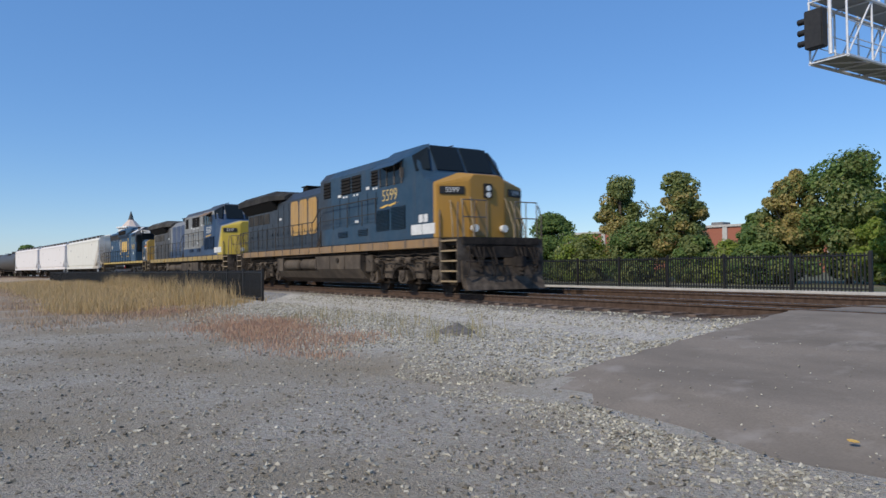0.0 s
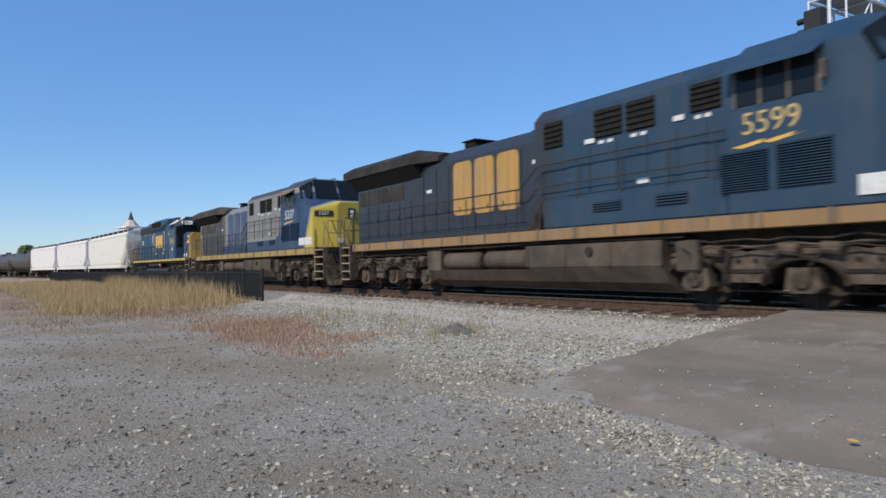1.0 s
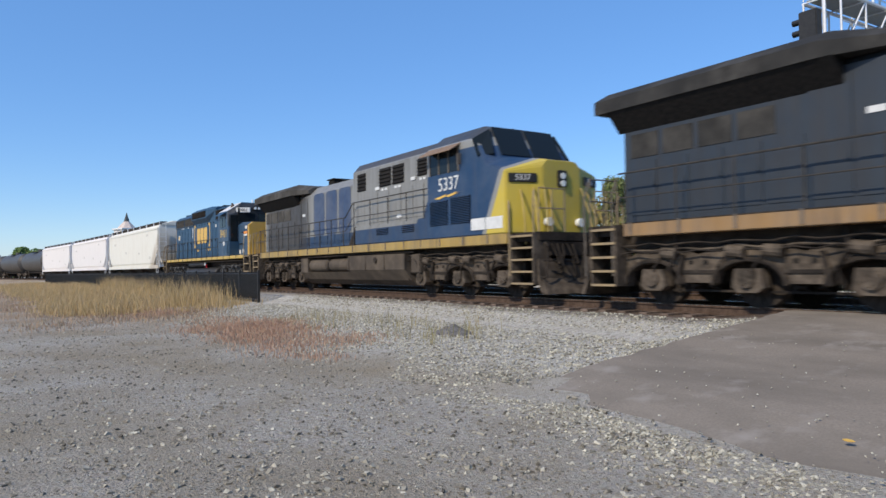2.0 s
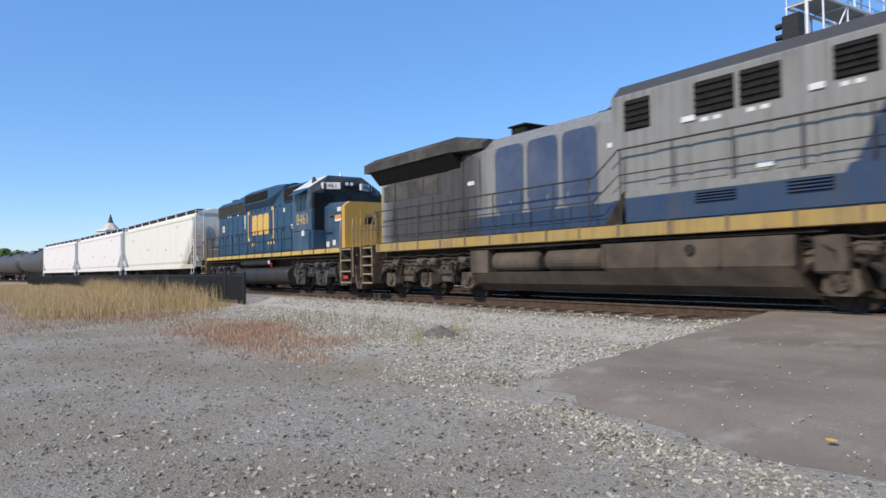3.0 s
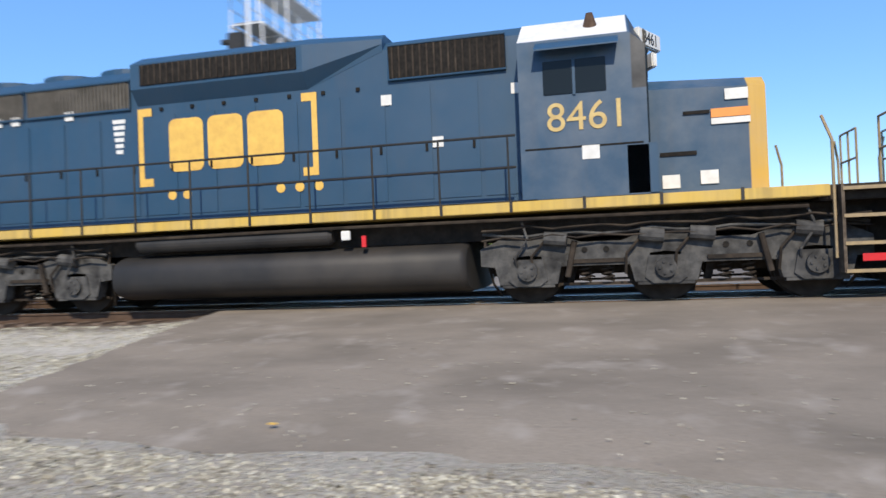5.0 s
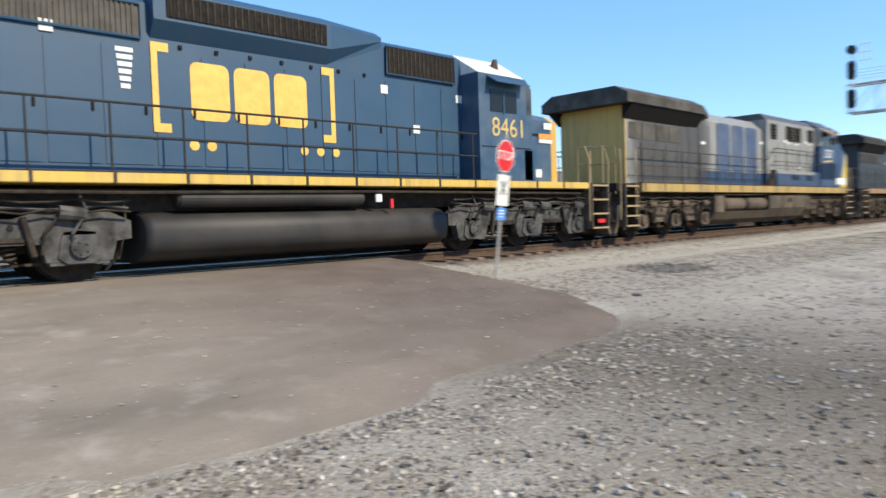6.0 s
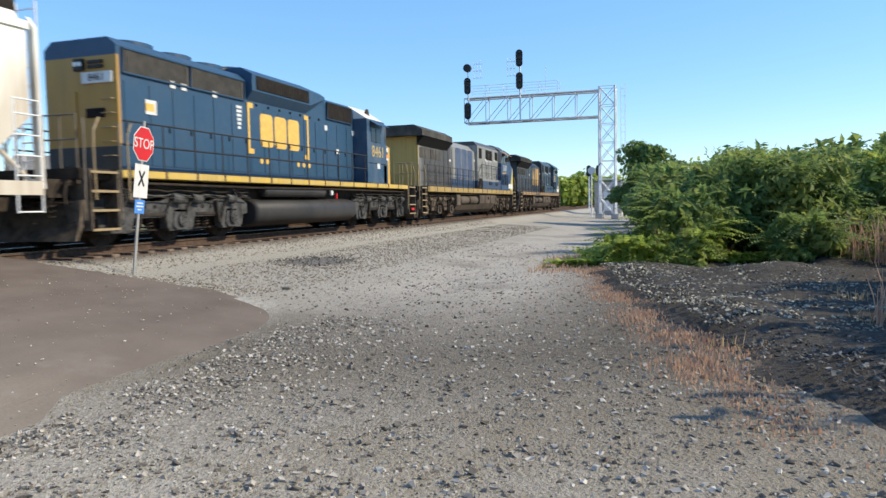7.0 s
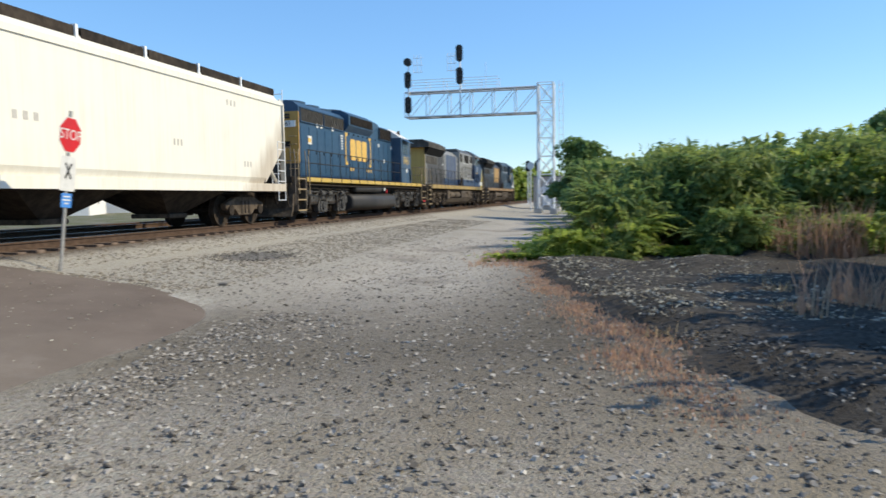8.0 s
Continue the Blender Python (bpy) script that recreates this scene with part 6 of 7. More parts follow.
def bungalow():
    b = thing("equipment_hut", "weathered beige railway equipment hut beside the gantry", "equipment hut", "", pose(75, 5.75, -.35))
    part("wall", box(B(), -1.4, 1.4, -1.4, 1.4, 0, 3.0, .02), rough_mat("weathered_beige_hut", (0.40, 0.36, 0.32), (0.50, 0.45, 0.40), 2, .8, 0, .003), b)
    part("roof", box(B(), -1.5, 1.5, -1.5, 1.5, 3.0, 3.12, .02), M_roof, b)
    part("door", box(B(), -1.43, -1.40, -.45, .45, .1, 2.0, .01), M_galv, b)
    part("base", box(B(), -1.3, 1.3, -1.3, 1.3, -.5, 0), M_concrete, b)
    d = thing("round_target", "white round target on a thin post beside the hut", "signal", "", pose(58, 5.85, -.5))
    part("post", cyl(B(), (0, 0, 0), (0, 0, 3.6), .05, 8), M_galv, d)
    part("disc", cyl(B(), (-.06, 0, 3.7), (0, 0, 3.7), .30, 24), M_white, d)
    part("bracket", tube(B(), [(0, 0, 3.6), (.3, -.5, 4.0), (.3, -.7, 4.3)], .04), M_black, d)


brick_building()
church()
bungalow()
# added houses: a pale backdrop to brighten the gaps under the hoppers
backdrop_house(47, 45, 30, 8.0, 5.4, "white gabled house added as a pale backdrop across the tracks")
backdrop_house(60, 45, 25, 8.0, 5.4, "white gabled house added as a pale backdrop across the tracks")
backdrop_house(84, 50, 20, 7.0, 5.0, "white gabled house added as a pale backdrop across the tracks")


def far_signal(x, y):
    s = thing("signal_mast", "thin signal mast far down the line", "signal", "masts", pose(x, y, -.3))
    part("mast", cyl(B(), (0, 0, 0), (0, 0, 5.2), .07, 8), M_galv, s)
    signal_head(s, -.2, 0, 4.9, -1, 1.4)


far_signal(92, 9.6)
far_signal(92, 8.4)

# ---- trees ----
FAR_TREES = [  # x, y, height, width, leaves, seed
    (-37.4, 33.0, 4.5, 3.6, (M_leaf_dark, M_leaf_dark), 11),
    (-31.2, 33.0, 6.5, 3.3, (M_leaf_olive, M_leaf_autumn, M_leaf_olive), 12),
    (-26.7, 33.0, 6.2, 3.2, (M_leaf_olive, M_leaf_autumn, M_leaf_olive), 13),
    (-29.0, 32.0, 3.2, 4.0, (M_leaf_olive, M_leaf_dark), 14),
    (-24.6, 31.6, 2.3, 2.6, (M_leaf_dark, M_leaf_olive), 15),
    (-22.6, 31.8, 1.9, 2.6, (M_leaf_olive, M_leaf_lime), 16),
    (-22.0, 33.4, 3.6, 2.2, (M_leaf_dark, M_leaf_dark), 21),
    (-19.7, 32.4, 5.4, 3.2, (M_leaf_autumn, M_leaf_autumn, M_leaf_olive), 17),
    (-17.4, 33.2, 5.9, 4.4, (M_leaf_dark, M_leaf_olive, M_leaf_dark), 18),
    (-20.4, 31.4, 2.7, 3.4, (M_leaf_dark, M_leaf_olive), 19),
    (-15.0, 32.0, 3.5, 3.0, (M_leaf_lime, M_leaf_olive), 20),
    (-33.8, 32.2, 2.6, 4.2, (M_leaf_olive, M_leaf_lime), 22),
    (-40.4, 32.4, 2.6, 4.6, (M_leaf_olive, M_leaf_dark), 23),
    (-45.6, 33.1, 3.2, 5, (M_leaf_olive, M_leaf_dark), 24),
]
for x, y, h, w, mats, seed in FAR_TREES:
    tree(x, y, h + .1, w, mats, seed, "leafy broad tree with green and yellowing foliage behind the fence" if M_leaf_autumn in mats else "dense green leafy tree behind the far fence", .05, 84, 210, .12)
tree(-232, 8.0, 8.0, 12.0, (M_leaf_dark, M_leaf_dark), 25, "dark green tree far down the line", .05, 24, 120, .7)


def hedge_line(name, label, pts, h, mat, seed, n_per=700, size=.6):
    """A far belt of trees too distant to tell apart."""
    rng = np.random.default_rng(seed)
    cl = []
    for (xa, ya), (xb, yb) in zip(pts, pts[1:]):
        n = int(math.hypot(xb - xa, yb - ya) / (h * .55)) + 1
        for k in range(n):
            t = k / n
            hh = h * rng.uniform(.55, 1.1)
            cl.append((xa + (xb - xa) * t, ya + (yb - ya) * t, hh * .48, h * .45, h * .45, hh * .55))
    P, Q = clump_points(rng, cl, n_per)
    me = leaf_mesh(name, P, Q, size, mat, rng)
    tagged(new(name, me), label, "trees", kind="stuff")


hedge_line("far_woods", "distant dark green belt of trees", [(-330, -60), (-300, 0), (-270, 40)], 8.5, M_leaf_dark, 31, 160, 1.6)
hedge_line("far_woods", "distant green belt of trees beyond the yard", [(-60, 110), (0, 120), (60, 100), (140, 80), (200, 30)], 6, M_leaf_mid, 32, 130, 1.1)
hedge_line("far_woods", "yellow-green trees at the end of the line", [(120, 17), (132, 7), (150, -10)], 6.0, M_leaf_lime, 33, 420, .7)
hedge_line("far_woods", "distant trees behind the bushes", [(140, -12), (110, -40), (70, -60)], 9, M_leaf_dark, 34, 160, 1.2)


# ---- bushes by the yard ----
def frond_mesh(rng, tops, h, w, n, mat):
    """Arching pinnate fronds that reach out of the foliage, a leaflet each side of the stalk."""
    V, F = [], []
    for k in range(n):
        c = Vector(tops[int(rng.integers(len(tops)))])
        out = Vector((c.x, c.y, 0)) + Vector((rng.normal(0, .35), rng.normal(0, .35), 0))
        out = (out.normalized() if out.length > .01 else Vector((1, 0, 0))) + Vector((0, 0, rng.uniform(.1, 1.1)))
        out.normalize()
        length, start = rng.uniform(.55, .95), c + out * w * .13
        side = out.cross(Vector((0, 0, 1))).normalized()
        m = 11
        for q in range(m):
            t = q / (m - 1)
            p = start + out * length * t - Vector((0, 0, .42 * length * t * t))
            ax = (out - Vector((0, 0, .84 * t))).normalized()
            ll = (.20 - .10 * t) * rng.uniform(.85, 1.15)
            for sg in (-1, 1):
                d = (side * sg + ax * .45 - Vector((0, 0, rng.uniform(.1, .5)))).normalized()
                e = ax * .028
                i = len(V)
                V += [p, p + d * ll * .5 + e, p + d * ll, p + d * ll * .5 - e]
                F.append((i, i + 1, i + 2, i + 3))
    me = bpy.data.meshes.new("foliage")
    me.from_pydata([tuple(v) for v in V], [], F)
    me.materials.append(mat)
    return me


def bush(x, y, h, w, mats, seed, label, per=260, size=.13, n_cl=18):
    rng = np.random.default_rng(seed)
    z0 = ground_z(x, y)
    b = thing("bush", label, "bush", "bushes", pose(x, y, z0 - .05, 0, 0, 0))
    tops = []
    for m in mats:
        cl = []
        for k in range(n_cl // len(mats)):
            a, t = rng.uniform(0, 2 * math.pi), rng.uniform(0, 1) ** .8
            r = w * .5 * math.sqrt(rng.uniform(.05, 1)) * (1 - .45 * t)
            s = rng.uniform(.16, .27) * w * (1 - .3 * t)
            zz = h * (.10 + .78 * t)
            cl.append((r * math.cos(a), r * math.sin(a), zz, s, s, s * .7))
            tops.append((r * math.cos(a), r * math.sin(a), zz))
        P, Q = clump_points(rng, cl, per)
        keep = P[:, 2] > .02
        tagged(share("foliage", leaf_mesh("foliage", P[keep], Q[keep], size, m, rng, 2.2, .25), b, None), kind="stuff")
    if size < .15:
        tagged(share("foliage", frond_mesh(rng, tops, h, w, 46, mats[0]), b), kind="stuff")
        tagged(share("foliage", frond_mesh(rng, tops, h, w, 30, mats[-1]), b), kind="stuff")
    # feathery shoots standing out of the top
    sh_p, sh_n = [], []
    for k in range(10):
        a, r = rng.uniform(0, 2 * math.pi), w * .4 * math.sqrt(rng.uniform(0, 1))
        bx, by, lean = r * math.cos(a), r * math.sin(a), rng.uniform(-.35, .35, 2)
        for q in range(26):
            t = q / 26
            side = (-1) ** q * rng.uniform(.04, .22)
            sh_p.append((bx + lean[0] * t * .8 + side * math.cos(a), by + lean[1] * t * .8 + side * math.sin(a), h * .72 + t * h * .36))
            sh_n.append((rng.normal(), rng.normal(), 1.2))
    tagged(share("foliage", leaf_mesh("foliage", np.array(sh_p), np.array(sh_n), size * .9, mats[-1], rng, 2.6, .2), b), kind="stuff")
    for c in tops[::2]:
        part("stem", cyl(B(), (c[0] * .2, c[1] * .2, 0), c, .018, 5, .008), M_bark, b)
    return b


BUSHES = [
    (18.9, -0.7, 1.8, 3.0, (M_leaf_mid, M_leaf_dark), 41), (19.6, -2.4, 2.6, 3.4, (M_leaf_dark, M_leaf_mid), 42), (20.2, -3.6, 2.7, 3.8, (M_leaf_mid, M_leaf_dark), 43),
    (21.5, -6.2, 2.9, 4.0, (M_leaf_lime, M_leaf_mid), 44), (22.6, -9.0, 2.9, 4.2, (M_leaf_mid, M_leaf_lime), 45), (22.0, -0.6, 2.4, 3.4, (M_leaf_dark, M_leaf_mid), 46),
    (23.5, -2.6, 3.0, 4.2, (M_leaf_mid, M_leaf_dark), 47), (25.5, -6.0, 3.2, 4.2, (M_leaf_lime, M_leaf_mid), 48), (27.0, -0.6, 2.6, 4.0, (M_leaf_mid, M_leaf_dark), 49),
    (29.0, -2.5, 3.1, 4.6, (M_leaf_mid, M_leaf_lime), 50), (33.5, -0.4, 3.0, 4.4, (M_leaf_dark, M_leaf_mid), 51), (36.5, -3.0, 3.4, 5.0, (M_leaf_mid, M_leaf_lime), 52),
    (41.0, 0.1, 3.4, 4.6, (M_leaf_dark, M_leaf_mid), 53), (47.0, 0.5, 3.4, 4.6, (M_leaf_mid, M_leaf_dark), 54), (54.0, 0.9, 3.4, 4.6, (M_leaf_dark, M_leaf_mid), 55),
    (28.0, -10.0, 3.6, 5.0, (M_leaf_mid, M_leaf_lime), 56), (19.4, -8.6, 3.0, 3.8, (M_leaf_dark, M_leaf_mid), 57), (24.5, -12.5, 3.4, 5.0, (M_leaf_mid, M_leaf_lime), 63), (20.5, -11.6, 3.2, 4.6, (M_leaf_dark, M_leaf_mid), 64),
    (21.2, -9.6, 3.3, 4.2, (M_leaf_mid, M_leaf_dark), 65), (23.4, -7.4, 3.2, 4.0, (M_leaf_dark, M_leaf_mid), 66),
    # next three, mostly out of view, inferred from the shade they cast here
    (13.6, -7.5, 4.6, 4.4, (M_leaf_dark, M_leaf_mid), 58), (10.4, -6.9, 4.5, 4.2, (M_leaf_dark, M_leaf_mid), 59), (7.3, -6.6, 4.2, 4.0, (M_leaf_dark, M_leaf_mid), 60),
    (17.7, -0.3, 1.25, 2.2, (M_leaf_lime, M_leaf_mid), 67), (17.3, 0.7, .7, 1.6, (M_leaf_lime, M_leaf_lime), 68), (17.9, -3.0, 1.1, 2.0, (M_leaf_mid, M_leaf_dark), 69), (17.8, -5.6, 1.0, 2.0, (M_leaf_mid, M_leaf_lime), 70),
]
for x, y, h, w, mats, seed in BUSHES:
    d = math.hypot(x, y)
    bush(x, y, h, w, mats, seed, "tangled lime-green bush with feathery shoots" if M_leaf_lime in mats else "dense dark green bush with feathery shoots", 420 if d < 26 else 190, .10 if d < 26 else .18, 20)
tree(46.5, 1.4, 5.0, 4.4, (M_leaf_dark, M_leaf_dark), 61, "round dark green tree behind the bushes", .2, 60, 110, .2)
tree(40, -14.5, 5.6, 6.0, (M_leaf_dark, M_leaf_dark), 62, "dark green tree rising behind the bushes", .15, 60, 110, .26)


# ---- low plants ----
def blades(name, label, spots, mat, seed, w=.012):
    """Grass blades, each a bent strip. spots: x, y, spread, count, height."""
    rng = np.random.default_rng(seed)
    V, F = [], []
    for cx, cy, sp, n, h in spots:
        for _ in range(n):
            x, y = cx + rng.normal(0, sp), cy + rng.normal(0, sp * .7)
            z = ground_z(x, y) - .01
            a, hh = rng.uniform(0, 2 * math.pi), h * rng.uniform(.45, 1.2)
            lx, ly = rng.normal(0, .22) * hh, rng.normal(0, .22) * hh
            dx, dy = w * math.cos(a), w * math.sin(a)
            i = len(V)
            V += [(x - dx, y - dy, z), (x + dx, y + dy, z), (x + lx * .4 - dx * .8, y + ly * .4 - dy * .8, z + hh * .6), (x + lx * .4 + dx * .8, y + ly * .4 + dy * .8, z + hh * .6), (x + lx, y + ly, z + hh)]
            F += [(i, i + 1, i + 3, i + 2), (i + 2, i + 3, i + 4)]
    me = bpy.data.meshes.new(name)
    me.from_pydata(V, [], F)
    me.materials.append(mat)
    tagged(new(name, me), label, "grass", kind="stuff")


M_straw = island_mat("dry_straw", [(0.54, 0.39, 0.20), (0.64, 0.49, 0.29), (0.44, 0.33, 0.15), (0.56, 0.40, 0.21)], .9, .4)
M_straw_pink = island_mat("tan_dead_grass", [(0.42, 0.29, 0.20), (0.48, 0.35, 0.25), (0.36, 0.25, 0.17), (0.45, 0.36, 0.22)], .95, .2)
M_redweed = island_mat("red_brown_weeds", [(0.48, 0.30, 0.21), (0.56, 0.38, 0.275), (0.42, 0.25, 0.17), (0.52, 0.41, 0.29)], .95, .35)
M_greenweed = island_mat("green_weeds", [(0.24, 0.24, 0.11), (0.40, 0.33, 0.18), (0.32, 0.28, 0.14)], .9, .3)
rg = random.Random(5)
blades("dry_grass", "tall straw-coloured dry grass along the fence", [(x, rg.uniform(2.4, 8.3) - bend(x), .8, 150, rg.uniform(.22, .62)) for x in [rg.uniform(-98, -27.5) for _ in range(260)]], M_straw, 71, .011)
blades("low_dry_grass", "short tan dry grass at the yard's edge", [(x, rg.uniform(.5, 6.5) - bend(x), .9, 110, rg.uniform(.08, .2)) for x in [rg.uniform(-80, -22.5) for _ in range(170)]], M_straw_pink, 78, .010)
blades("tall_grass", "seeding tall grass stalks by the fence end", [(rg.uniform(-31, -25.5), rg.uniform(5.8, 8.0), .35, 34, rg.uniform(.7, 1.15)) for _ in range(16)] + [(x, 8.0 - bend(x), .45, 60, rg.uniform(.8, 1.15)) for x in [rg.uniform(-60, -30) for _ in range(46)]], M_straw, 72, .009)
blades("red_weeds", "reddish dry weeds in the gravel", [(rg.uniform(-19, -13), rg.uniform(4.4, 6.4), .6, 260, .11) for _ in range(24)] + [(rg.uniform(-30, -18), rg.uniform(4.6, 6.4), .8, 200, .11) for _ in range(18)] + [(rg.uniform(-12.5, -11.2), rg.uniform(4.6, 5.2), .3, 60, .10) for _ in range(3)], M_redweed, 73, .009)
blades("stray_weeds", "thin green-straw weeds on the ballast", [(rg.uniform(-19, -8), rg.uniform(6.3, 8.8), .35, 16, rg.uniform(.25, .5)) for _ in range(22)], M_greenweed, 74, .006)
blades("verge_weeds", "reddish dry weeds at the edge of the cinders", [(5.1 + k * .42 + rg.uniform(-.3, .3), -.75 + k * .085 + rg.uniform(-.35, .3), .30, 300, rg.uniform(.03, .09)) for k in range(30) if k % 4 != 1] + [(rg.uniform(15.5, 20), rg.uniform(1.9, 2.6), .4, 90, .14) for _ in range(9)], M_redweed, 75, .010)
blades("tall_red_weeds", "tall red-brown dry weeds before the bushes", [(rg.uniform(16.8, 17.8), rg.uniform(-5.6, -3.7), .22, 46, rg.uniform(.9, 1.4)) for _ in range(12)] + [(rg.uniform(17.0, 17.6), rg.uniform(-1.2, 0), .2, 20, rg.uniform(.6, 1.0)) for _ in range(3)] + [(rg.uniform(8.6, 10.2), rg.uniform(-3.6, -2.3), .15, 26, rg.uniform(.5, .9)) for _ in range(7)], M_redweed, 77, .010)
blades("verge_grass", "straw and green tufts in the cinders", [(rg.uniform(5.6, 13), rg.uniform(-2.6, -.6), .16, 22, rg.uniform(.12, .28)) for _ in range(16)], M_straw, 76, .006)


def low_leaves(name, label, n, x0, x1, yf, mat, seed, size=.10, top=.35):
    rng = np.random.default_rng(seed)
    x = rng.uniform(x0, x1, n)
    y = np.array([yf(a) for a in x]) + rng.normal(0, .45, n)
    z = np.array([ground_z(a, b) for a, b in zip(x, y)]) + rng.uniform(0, top, n) * (0.5 + .5 * np.sin(x * 2.1) ** 2)
    me = leaf_mesh(name, np.stack([x, y, z], 1), np.tile([0, 0, 1.5], (n, 1)), size, mat, rng, 1.4)
    tagged(new(name, me), label, "ground cover", kind="stuff")


low_leaves("ground_cover", "lime-green creeping leaves at the bushes' foot", 9000, 16.4, 24, lambda x: 1.1 - (x - 16.6) * .02, M_leaf_lime, 81)
low_leaves("ground_cover", "lime-green creeping leaves at the bushes' foot", 7000, 16.4, 18.8, lambda x: 1.2 - (x - 16.6) * 4.0, M_leaf_lime, 82)


# ---- cinder bank by the bushes, their shade partly painted into its colour ----
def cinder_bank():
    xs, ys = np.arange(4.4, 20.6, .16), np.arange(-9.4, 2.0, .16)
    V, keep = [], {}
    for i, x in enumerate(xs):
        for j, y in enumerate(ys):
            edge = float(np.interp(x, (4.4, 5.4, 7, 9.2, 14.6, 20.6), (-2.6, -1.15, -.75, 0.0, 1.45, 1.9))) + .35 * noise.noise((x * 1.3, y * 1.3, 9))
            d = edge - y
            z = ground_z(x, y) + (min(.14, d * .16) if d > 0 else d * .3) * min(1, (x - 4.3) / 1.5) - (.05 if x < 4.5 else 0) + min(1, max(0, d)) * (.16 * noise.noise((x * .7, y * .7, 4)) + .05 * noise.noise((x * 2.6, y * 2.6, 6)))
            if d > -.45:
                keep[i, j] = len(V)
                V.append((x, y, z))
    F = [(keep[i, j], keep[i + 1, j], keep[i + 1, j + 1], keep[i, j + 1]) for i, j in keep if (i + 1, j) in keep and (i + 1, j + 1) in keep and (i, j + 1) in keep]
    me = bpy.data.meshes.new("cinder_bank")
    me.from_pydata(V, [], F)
    # dark for cinders and for the bushes' shade, both in one colour
    me.materials.append(rough_mat("shade_toned_cinders", (0.034, 0.031, 0.028), (0.098, 0.090, 0.080), 14, .95, 0, .05, (0.055, 0.048, 0.041), 1.2))
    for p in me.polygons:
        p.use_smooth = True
    tagged(new("cinder_bank", me), "cinder and coal-grey gravel by the bushes, partly darkened as their shade", "ground", kind="structure")


cinder_bank()


# ---- loose stones ----
BLOCK_V = np.array([(x, y, z) for z in (-1, 1) for y in (-1, 1) for x in (-1, 1)], float)
BLOCK_F = np.array([(0, 1, 3, 2), (4, 6, 7, 5), (0, 4, 5, 1), (2, 3, 7, 6), (0, 2, 6, 4), (1, 5, 7, 3)])


def stones(name, label, pts, sizes, mat, seed, zf=None):
    """Loose broken stones: blocks with shifted corners, turned every way and half sunk."""
    rng = np.random.default_rng(seed)
    n = len(pts)
    v = BLOCK_V[None] * rng.uniform(.45, 1.0, (n, 8, 1)) + rng.normal(0, .22, (n, 8, 3))
    v = v * (sizes[:, None] * .30)[:, :, None] * np.stack([rng.uniform(.9, 1.4, n), rng.uniform(.7, 1.1, n), rng.uniform(.5, .9, n)], 1)[:, None, :]
    turn = np.linalg.qr(rng.normal(0, 1, (n, 3, 3)))[0]
    v = np.einsum("nij,nkj->nki", turn, v)
    v[..., 2] *= .7
    base = np.array([(x, y, (zf or ground_z)(x, y)) for x, y in pts])
    base[:, 2] += sizes * .08
    v = (v + base[:, None, :]).reshape(-1, 3)
    f = (BLOCK_F[None] + 8 * np.arange(n)[:, None, None]).reshape(-1, 4)
    me = bpy.data.meshes.new(name)
    me.from_pydata(v.tolist(), [], f.tolist())
    me.materials.append(mat)
    tagged(new(name, me), label, "gravel", kind="stuff")


M_stone_pale = island_mat("pale_limestone_ballast", [(0.200, 0.187, 0.148), (0.360, 0.340, 0.274), (0.520, 0.488, 0.392), (0.280, 0.261, 0.209), (0.640, 0.606, 0.492), (0.150, 0.140, 0.113), (0.430, 0.404, 0.326)])
M_stone_grey = island_mat("grey_gravel_stones", [(0.120, 0.103, 0.080), (0.205, 0.179, 0.141), (0.280, 0.245, 0.193), (0.155, 0.128, 0.099), (0.380, 0.345, 0.282), (0.195, 0.158, 0.120), (0.250, 0.217, 0.169)])
M_stone_yard = island_mat("mixed_yard_stones", [(0.104, 0.094, 0.074), (0.228, 0.208, 0.166), (0.437, 0.407, 0.330), (0.123, 0.109, 0.084), (0.314, 0.285, 0.226), (0.551, 0.519, 0.426), (0.162, 0.140, 0.109)])
M_stone_east = island_mat("dark_mixed_stones", [(0.08, 0.072, 0.064), (0.20, 0.18, 0.158), (0.38, 0.352, 0.315), (0.10, 0.09, 0.079), (0.27, 0.245, 0.215), (0.52, 0.49, 0.445), (0.14, 0.125, 0.11)])
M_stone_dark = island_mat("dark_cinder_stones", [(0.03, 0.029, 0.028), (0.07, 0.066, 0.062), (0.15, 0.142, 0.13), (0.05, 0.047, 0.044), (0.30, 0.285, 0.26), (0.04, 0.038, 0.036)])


def on_road(x, y):
    return 4.25 < y < 21 and road_edge(y, -1) - .03 < x < road_edge(y, 1) + .03


def polar_pts(rng, n, r0, r1, test, a0=-115, a1=100, power=1.6):
    out = []
    while len(out) < n:
        r = r0 + (r1 - r0) * rng.uniform() ** power
        a = radians(rng.uniform(a0, a1))
        x, y = -r * math.sin(a), r * math.cos(a)
        if test(x, y):
            out.append((x, y))
    return np.array(out)


def cinder_top(x, y):
    return ground_z(x, y) + .13 + .15 * noise.noise((x * .7, y * .7, 4))


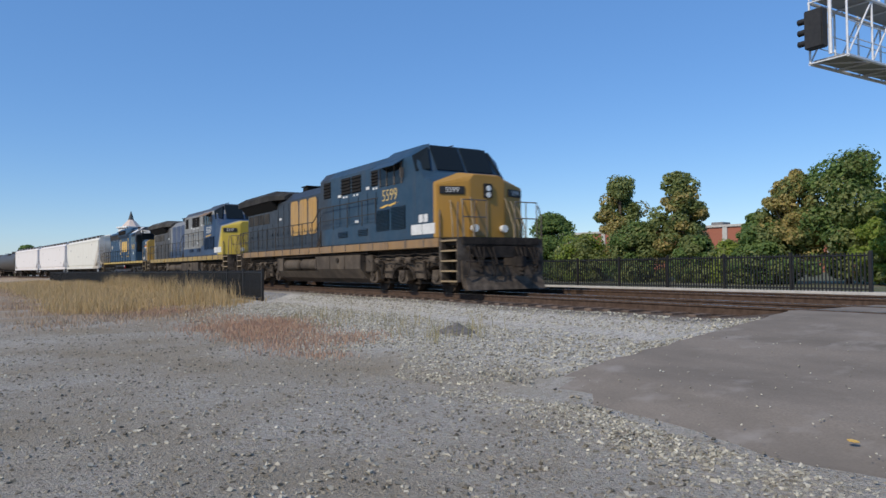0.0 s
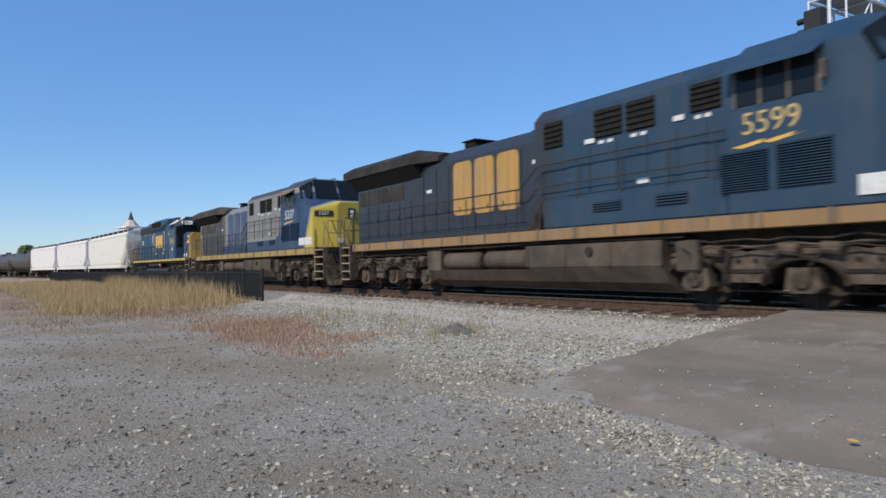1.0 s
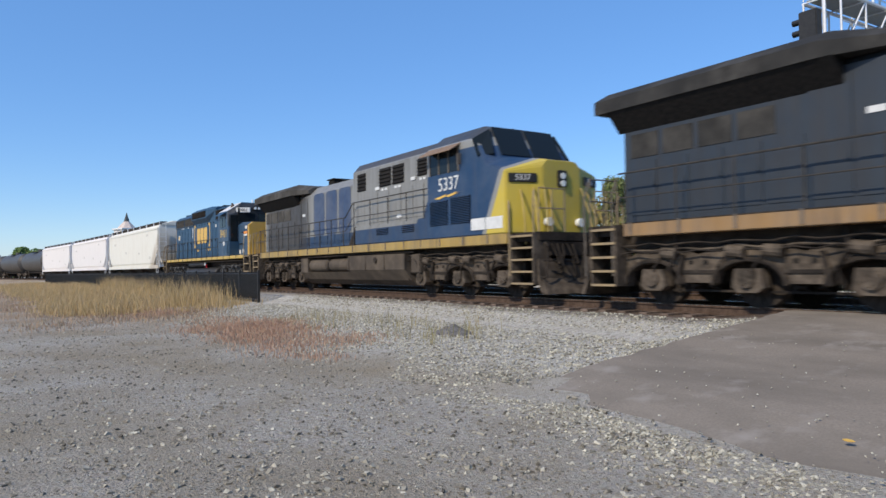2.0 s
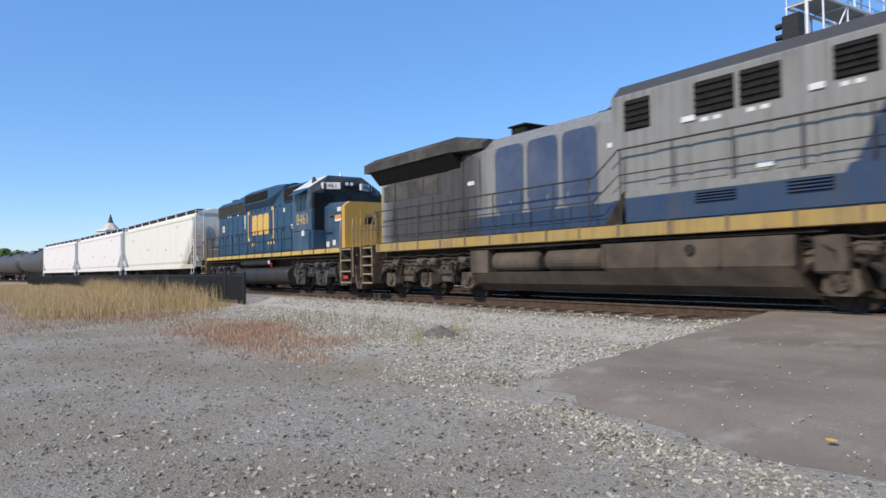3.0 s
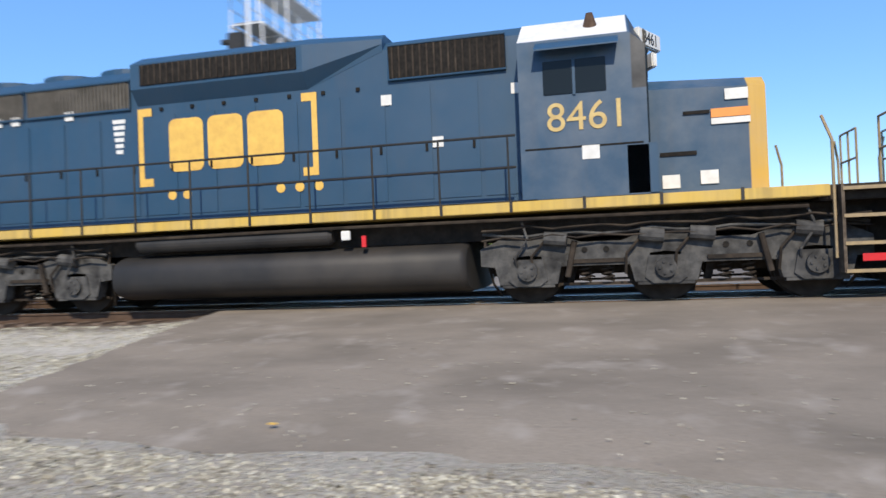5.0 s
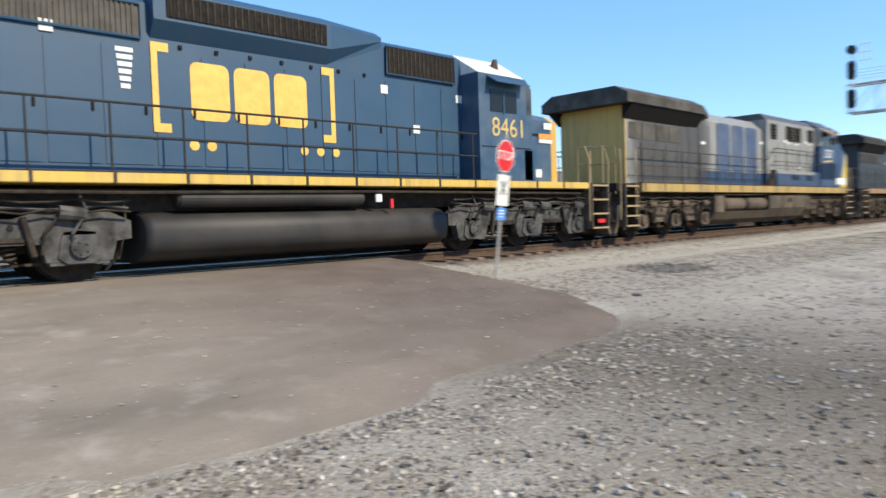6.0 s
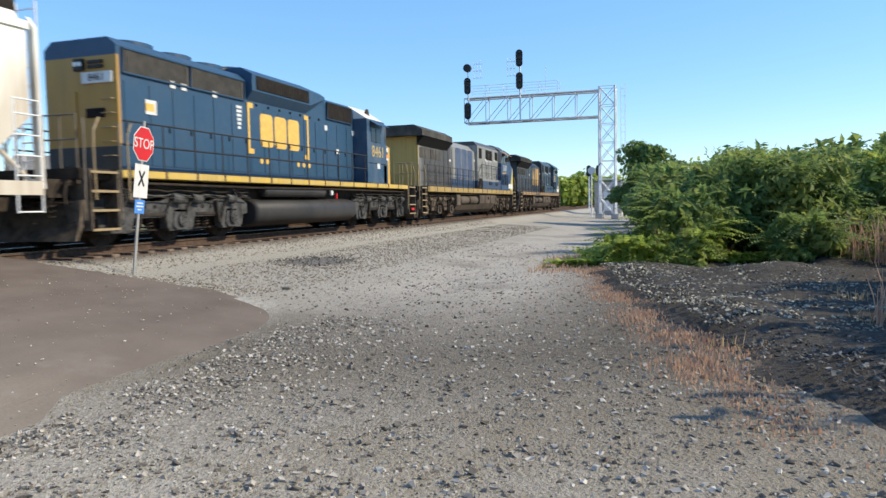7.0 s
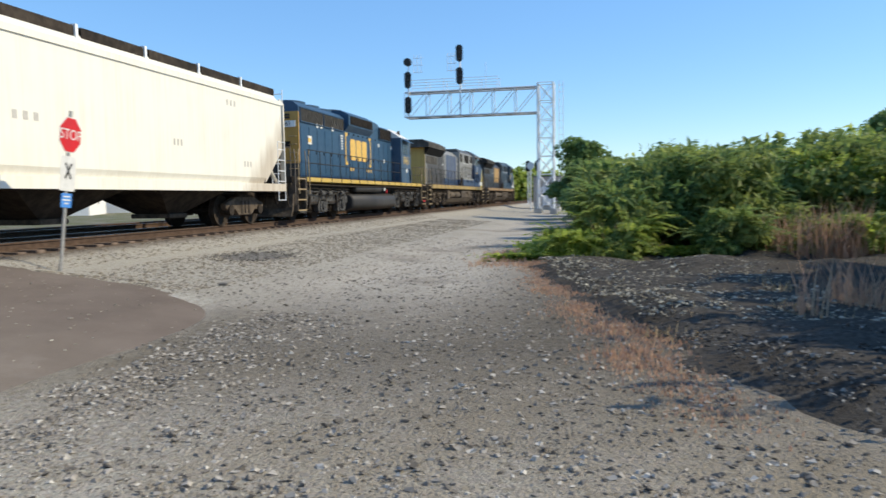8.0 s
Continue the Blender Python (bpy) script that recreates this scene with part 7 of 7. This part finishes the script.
def lay_stones():
    rng = np.random.default_rng(91)
    yard = lambda x, y: y < 8.8 and not on_road(x, y) and not (x > 5 and y < -1.2)
    p = polar_pts(rng, 30000, 2.3, 16, yard, power=1.25)
    stones("gravel", "loose grey gravel of the yard", p, rng.uniform(.010, .030, len(p)) ** 1.0, M_stone_grey, 92)
    p = polar_pts(rng, 38000, 2.5, 26, yard, power=1.2)
    for q, mat, label in ((p[p[:, 0] < 1.5], M_stone_yard, "larger loose stones of the yard"), (p[p[:, 0] >= 1.5], M_stone_east, "dark mixed stones of the eastern yard")):
        stones("gravel", label, q, .022 + .062 * rng.uniform(0, 1, len(q)) ** 2.5, mat, 93)
    belt = lambda x, y: (5.2 + 1.4 * noise.noise((x * .5, y * .5, 7)) < y < 10.35) and not on_road(x, y)
    p = np.array([q for q in zip(rng.uniform(-26, -6.6, 60000), rng.uniform(3.8, 10.35, 60000)) if belt(*q)][:20000])
    stones("ballast", "pale crushed limestone ballast", p, rng.uniform(.03, .085, len(p)), M_stone_pale, 94)
    p = np.array([q for q in zip(rng.uniform(9.2, 40, 40000), rng.uniform(6.2, 10.35, 40000)) if belt(*q)][:14000])
    stones("ballast", "grey ballast beside the line", p, rng.uniform(.03, .07, len(p)), M_stone_grey, 95)
    # pale strip along the road's edge
    pts = []
    while len(pts) < 7500:
        x = rng.uniform(-7.5, 9.0)
        y = float(np.interp(x, (-7.5, -6.8, -4.2, -1.1, 2.2, 5.5, 9.0), (5.4, 5.4, 5.1, 4.8, 4.25, 4.4, 4.9))) - abs(rng.normal(0, .42 if x < 0 else .85))
        if not on_road(x, y):
            pts.append((x, y))
    for keep, mat, label in ((lambda q: q[0] < 1.5, M_stone_pale, "pale stones along the asphalt edge"), (lambda q: q[0] >= 1.5, M_stone_east, "mixed grey stones along the asphalt edge")):
        p = np.array([q for q in pts if keep(q)])
        stones("ballast", label, p, .02 + .05 * rng.uniform(0, 1, len(p)) ** 1.5, mat, 96)
    # dark stones carry on the bank's partly painted shade
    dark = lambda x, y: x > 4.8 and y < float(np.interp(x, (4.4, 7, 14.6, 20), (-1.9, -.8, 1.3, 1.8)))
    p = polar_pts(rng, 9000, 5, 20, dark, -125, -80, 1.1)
    stones("cinders", "broken cinders and coal stones, partly darkened as shade", p, rng.uniform(.02, .08, len(p)), M_stone_dark, 97, cinder_top)
    # pale stones laid to lighten the bank's sunlit part
    p = polar_pts(rng, 5200, 8.5, 18, lambda x, y: dark(x, y) and y > -3.4 + 1.2 * noise.noise((x * .6, y * .6, 2)), -112, -80, 1.0)
    stones("cinders", "pale broken stones over the cinders", p, rng.uniform(.03, .09, len(p)), M_stone_yard, 99, cinder_top)
    # broken stone lying on the two heaps
    for hx, hy, w, h, mat in ((-12.1, 7.95, .6, .16, M_stone_grey), (15.2, 8.0, 1.6, .07, M_stone_dark)):
        a, r = rng.uniform(0, 2 * math.pi, 420), np.sqrt(rng.uniform(0, 1, 420))
        p = np.stack([hx + w * r * np.cos(a), hy + .6 * w * r * np.sin(a)], 1)
        stones("gravel", "dark broken stone on a low heap", p, rng.uniform(.03, .08, len(p)), mat, 101, lambda x, y: ground_z(x, y) + h * max(0.0, 1 - math.hypot((x - hx) / w, (y - hy) / (.6 * w))) ** 1.3)
    # scattered chips on the asphalt
    p = np.array([(x, y) for x, y in zip(rng.uniform(-6.5, 9, 900), rng.uniform(4.4, 9, 900)) if on_road(x, y)])
    stones("chips", "stone chips scattered on the asphalt", p, rng.uniform(.01, .04, len(p)), M_stone_pale, 98, lambda x, y: road_z(y) + .012)


lay_stones()


def dirt_heap(x, y, w, h, seed):
    bm, rows = B(), []
    for i in range(13):
        row = []
        for j in range(13):
            a, b = (i / 6 - 1), (j / 6 - 1)
            r = min(1, math.hypot(a, b))
            row.append(bm.verts.new((x + a * w, y + b * w * .6, ground_z(x + a * w, y + b * w * .6) - .02 + h * (1 - r) ** 1.3 * (1 + .5 * noise.noise((a * 3, b * 3, seed))))))
        rows.append(row)
    for r, q in zip(rows, rows[1:]):
        for k in range(12):
            bm.faces.new((r[k], r[k + 1], q[k + 1], q[k]))
    ob = part("mound", bm, rough_mat("heaped_dark_gravel", (0.10, 0.095, 0.09), (0.2, 0.19, 0.18), 18, .95, 0, .03), None, "small dark heap of gravel on the ballast")
    tagged(ob, category="gravel heap")


dirt_heap(-12.1, 7.95, .75, .22, 3)
dirt_heap(15.2, 8.0, 1.7, .08, 5)


def plate(x, y, w, rz):
    o = part("clod", box(B(), -w, w, -w * .35, w * .35, 0, .035, .012), M_stone_dark, None, "dark flat clod lying on the gravel")
    o.matrix_basis = pose(x, y, ground_z(x, y), 2, 3, rz)
    tagged(o, category="clod")


plate(10.9, 6.35, .2, 20)
leaf = part("fallen_leaf", prism(B(), [(-.04, 0), (-.014, .024), (.028, .02), (.048, 0), (.02, -.02), (-.02, -.019)], 0, .006, "z"), M_letter, None, "yellow fallen leaf on the asphalt edge")
leaf.matrix_basis = pose(-2.94, 5.59, road_z(5.59) + .015, 8, 5, 15)
tagged(leaf, category="leaf")


# ---- motion of the train ----
RUN = ((0.0, -50.6), (0.5, -44.1), (1.0, -37.65), (2.5, -18.7), (3.0, -12.4), (3.5, -6.15), (4.0, 0.05), (4.5, 6.25), (5.8, 22.92), (6.0, 25.42), (6.5, 31.68), (7.0, 37.92), (7.5, 44.1), (8.0, 50.2))


def travel(t):
    """Metres run since the fourth second, nearly steady."""
    return float(np.interp(t, [a for a, b in RUN], [b for a, b in RUN]))


def on_line(x):
    """The pose of a vehicle on the line, turned along the curve."""
    slope = (bend(x - 4.5) - bend(x + 4.5)) / 9.0
    return pose(x, 12.0 - bend(x), 0, 0, 0, math.degrees(math.atan(slope)))


def motions():
    for ob, u in TRAIN:
        walk(ob, [(t, on_line(u + run)) for t, run in RUN])
    for ob, x, r in WHEELS:
        walk(ob, [(k / 30, pose(x, 0, r, 0, math.degrees(travel(k / 30) / r) % 360, 0)) for k in range(241)])


motions()
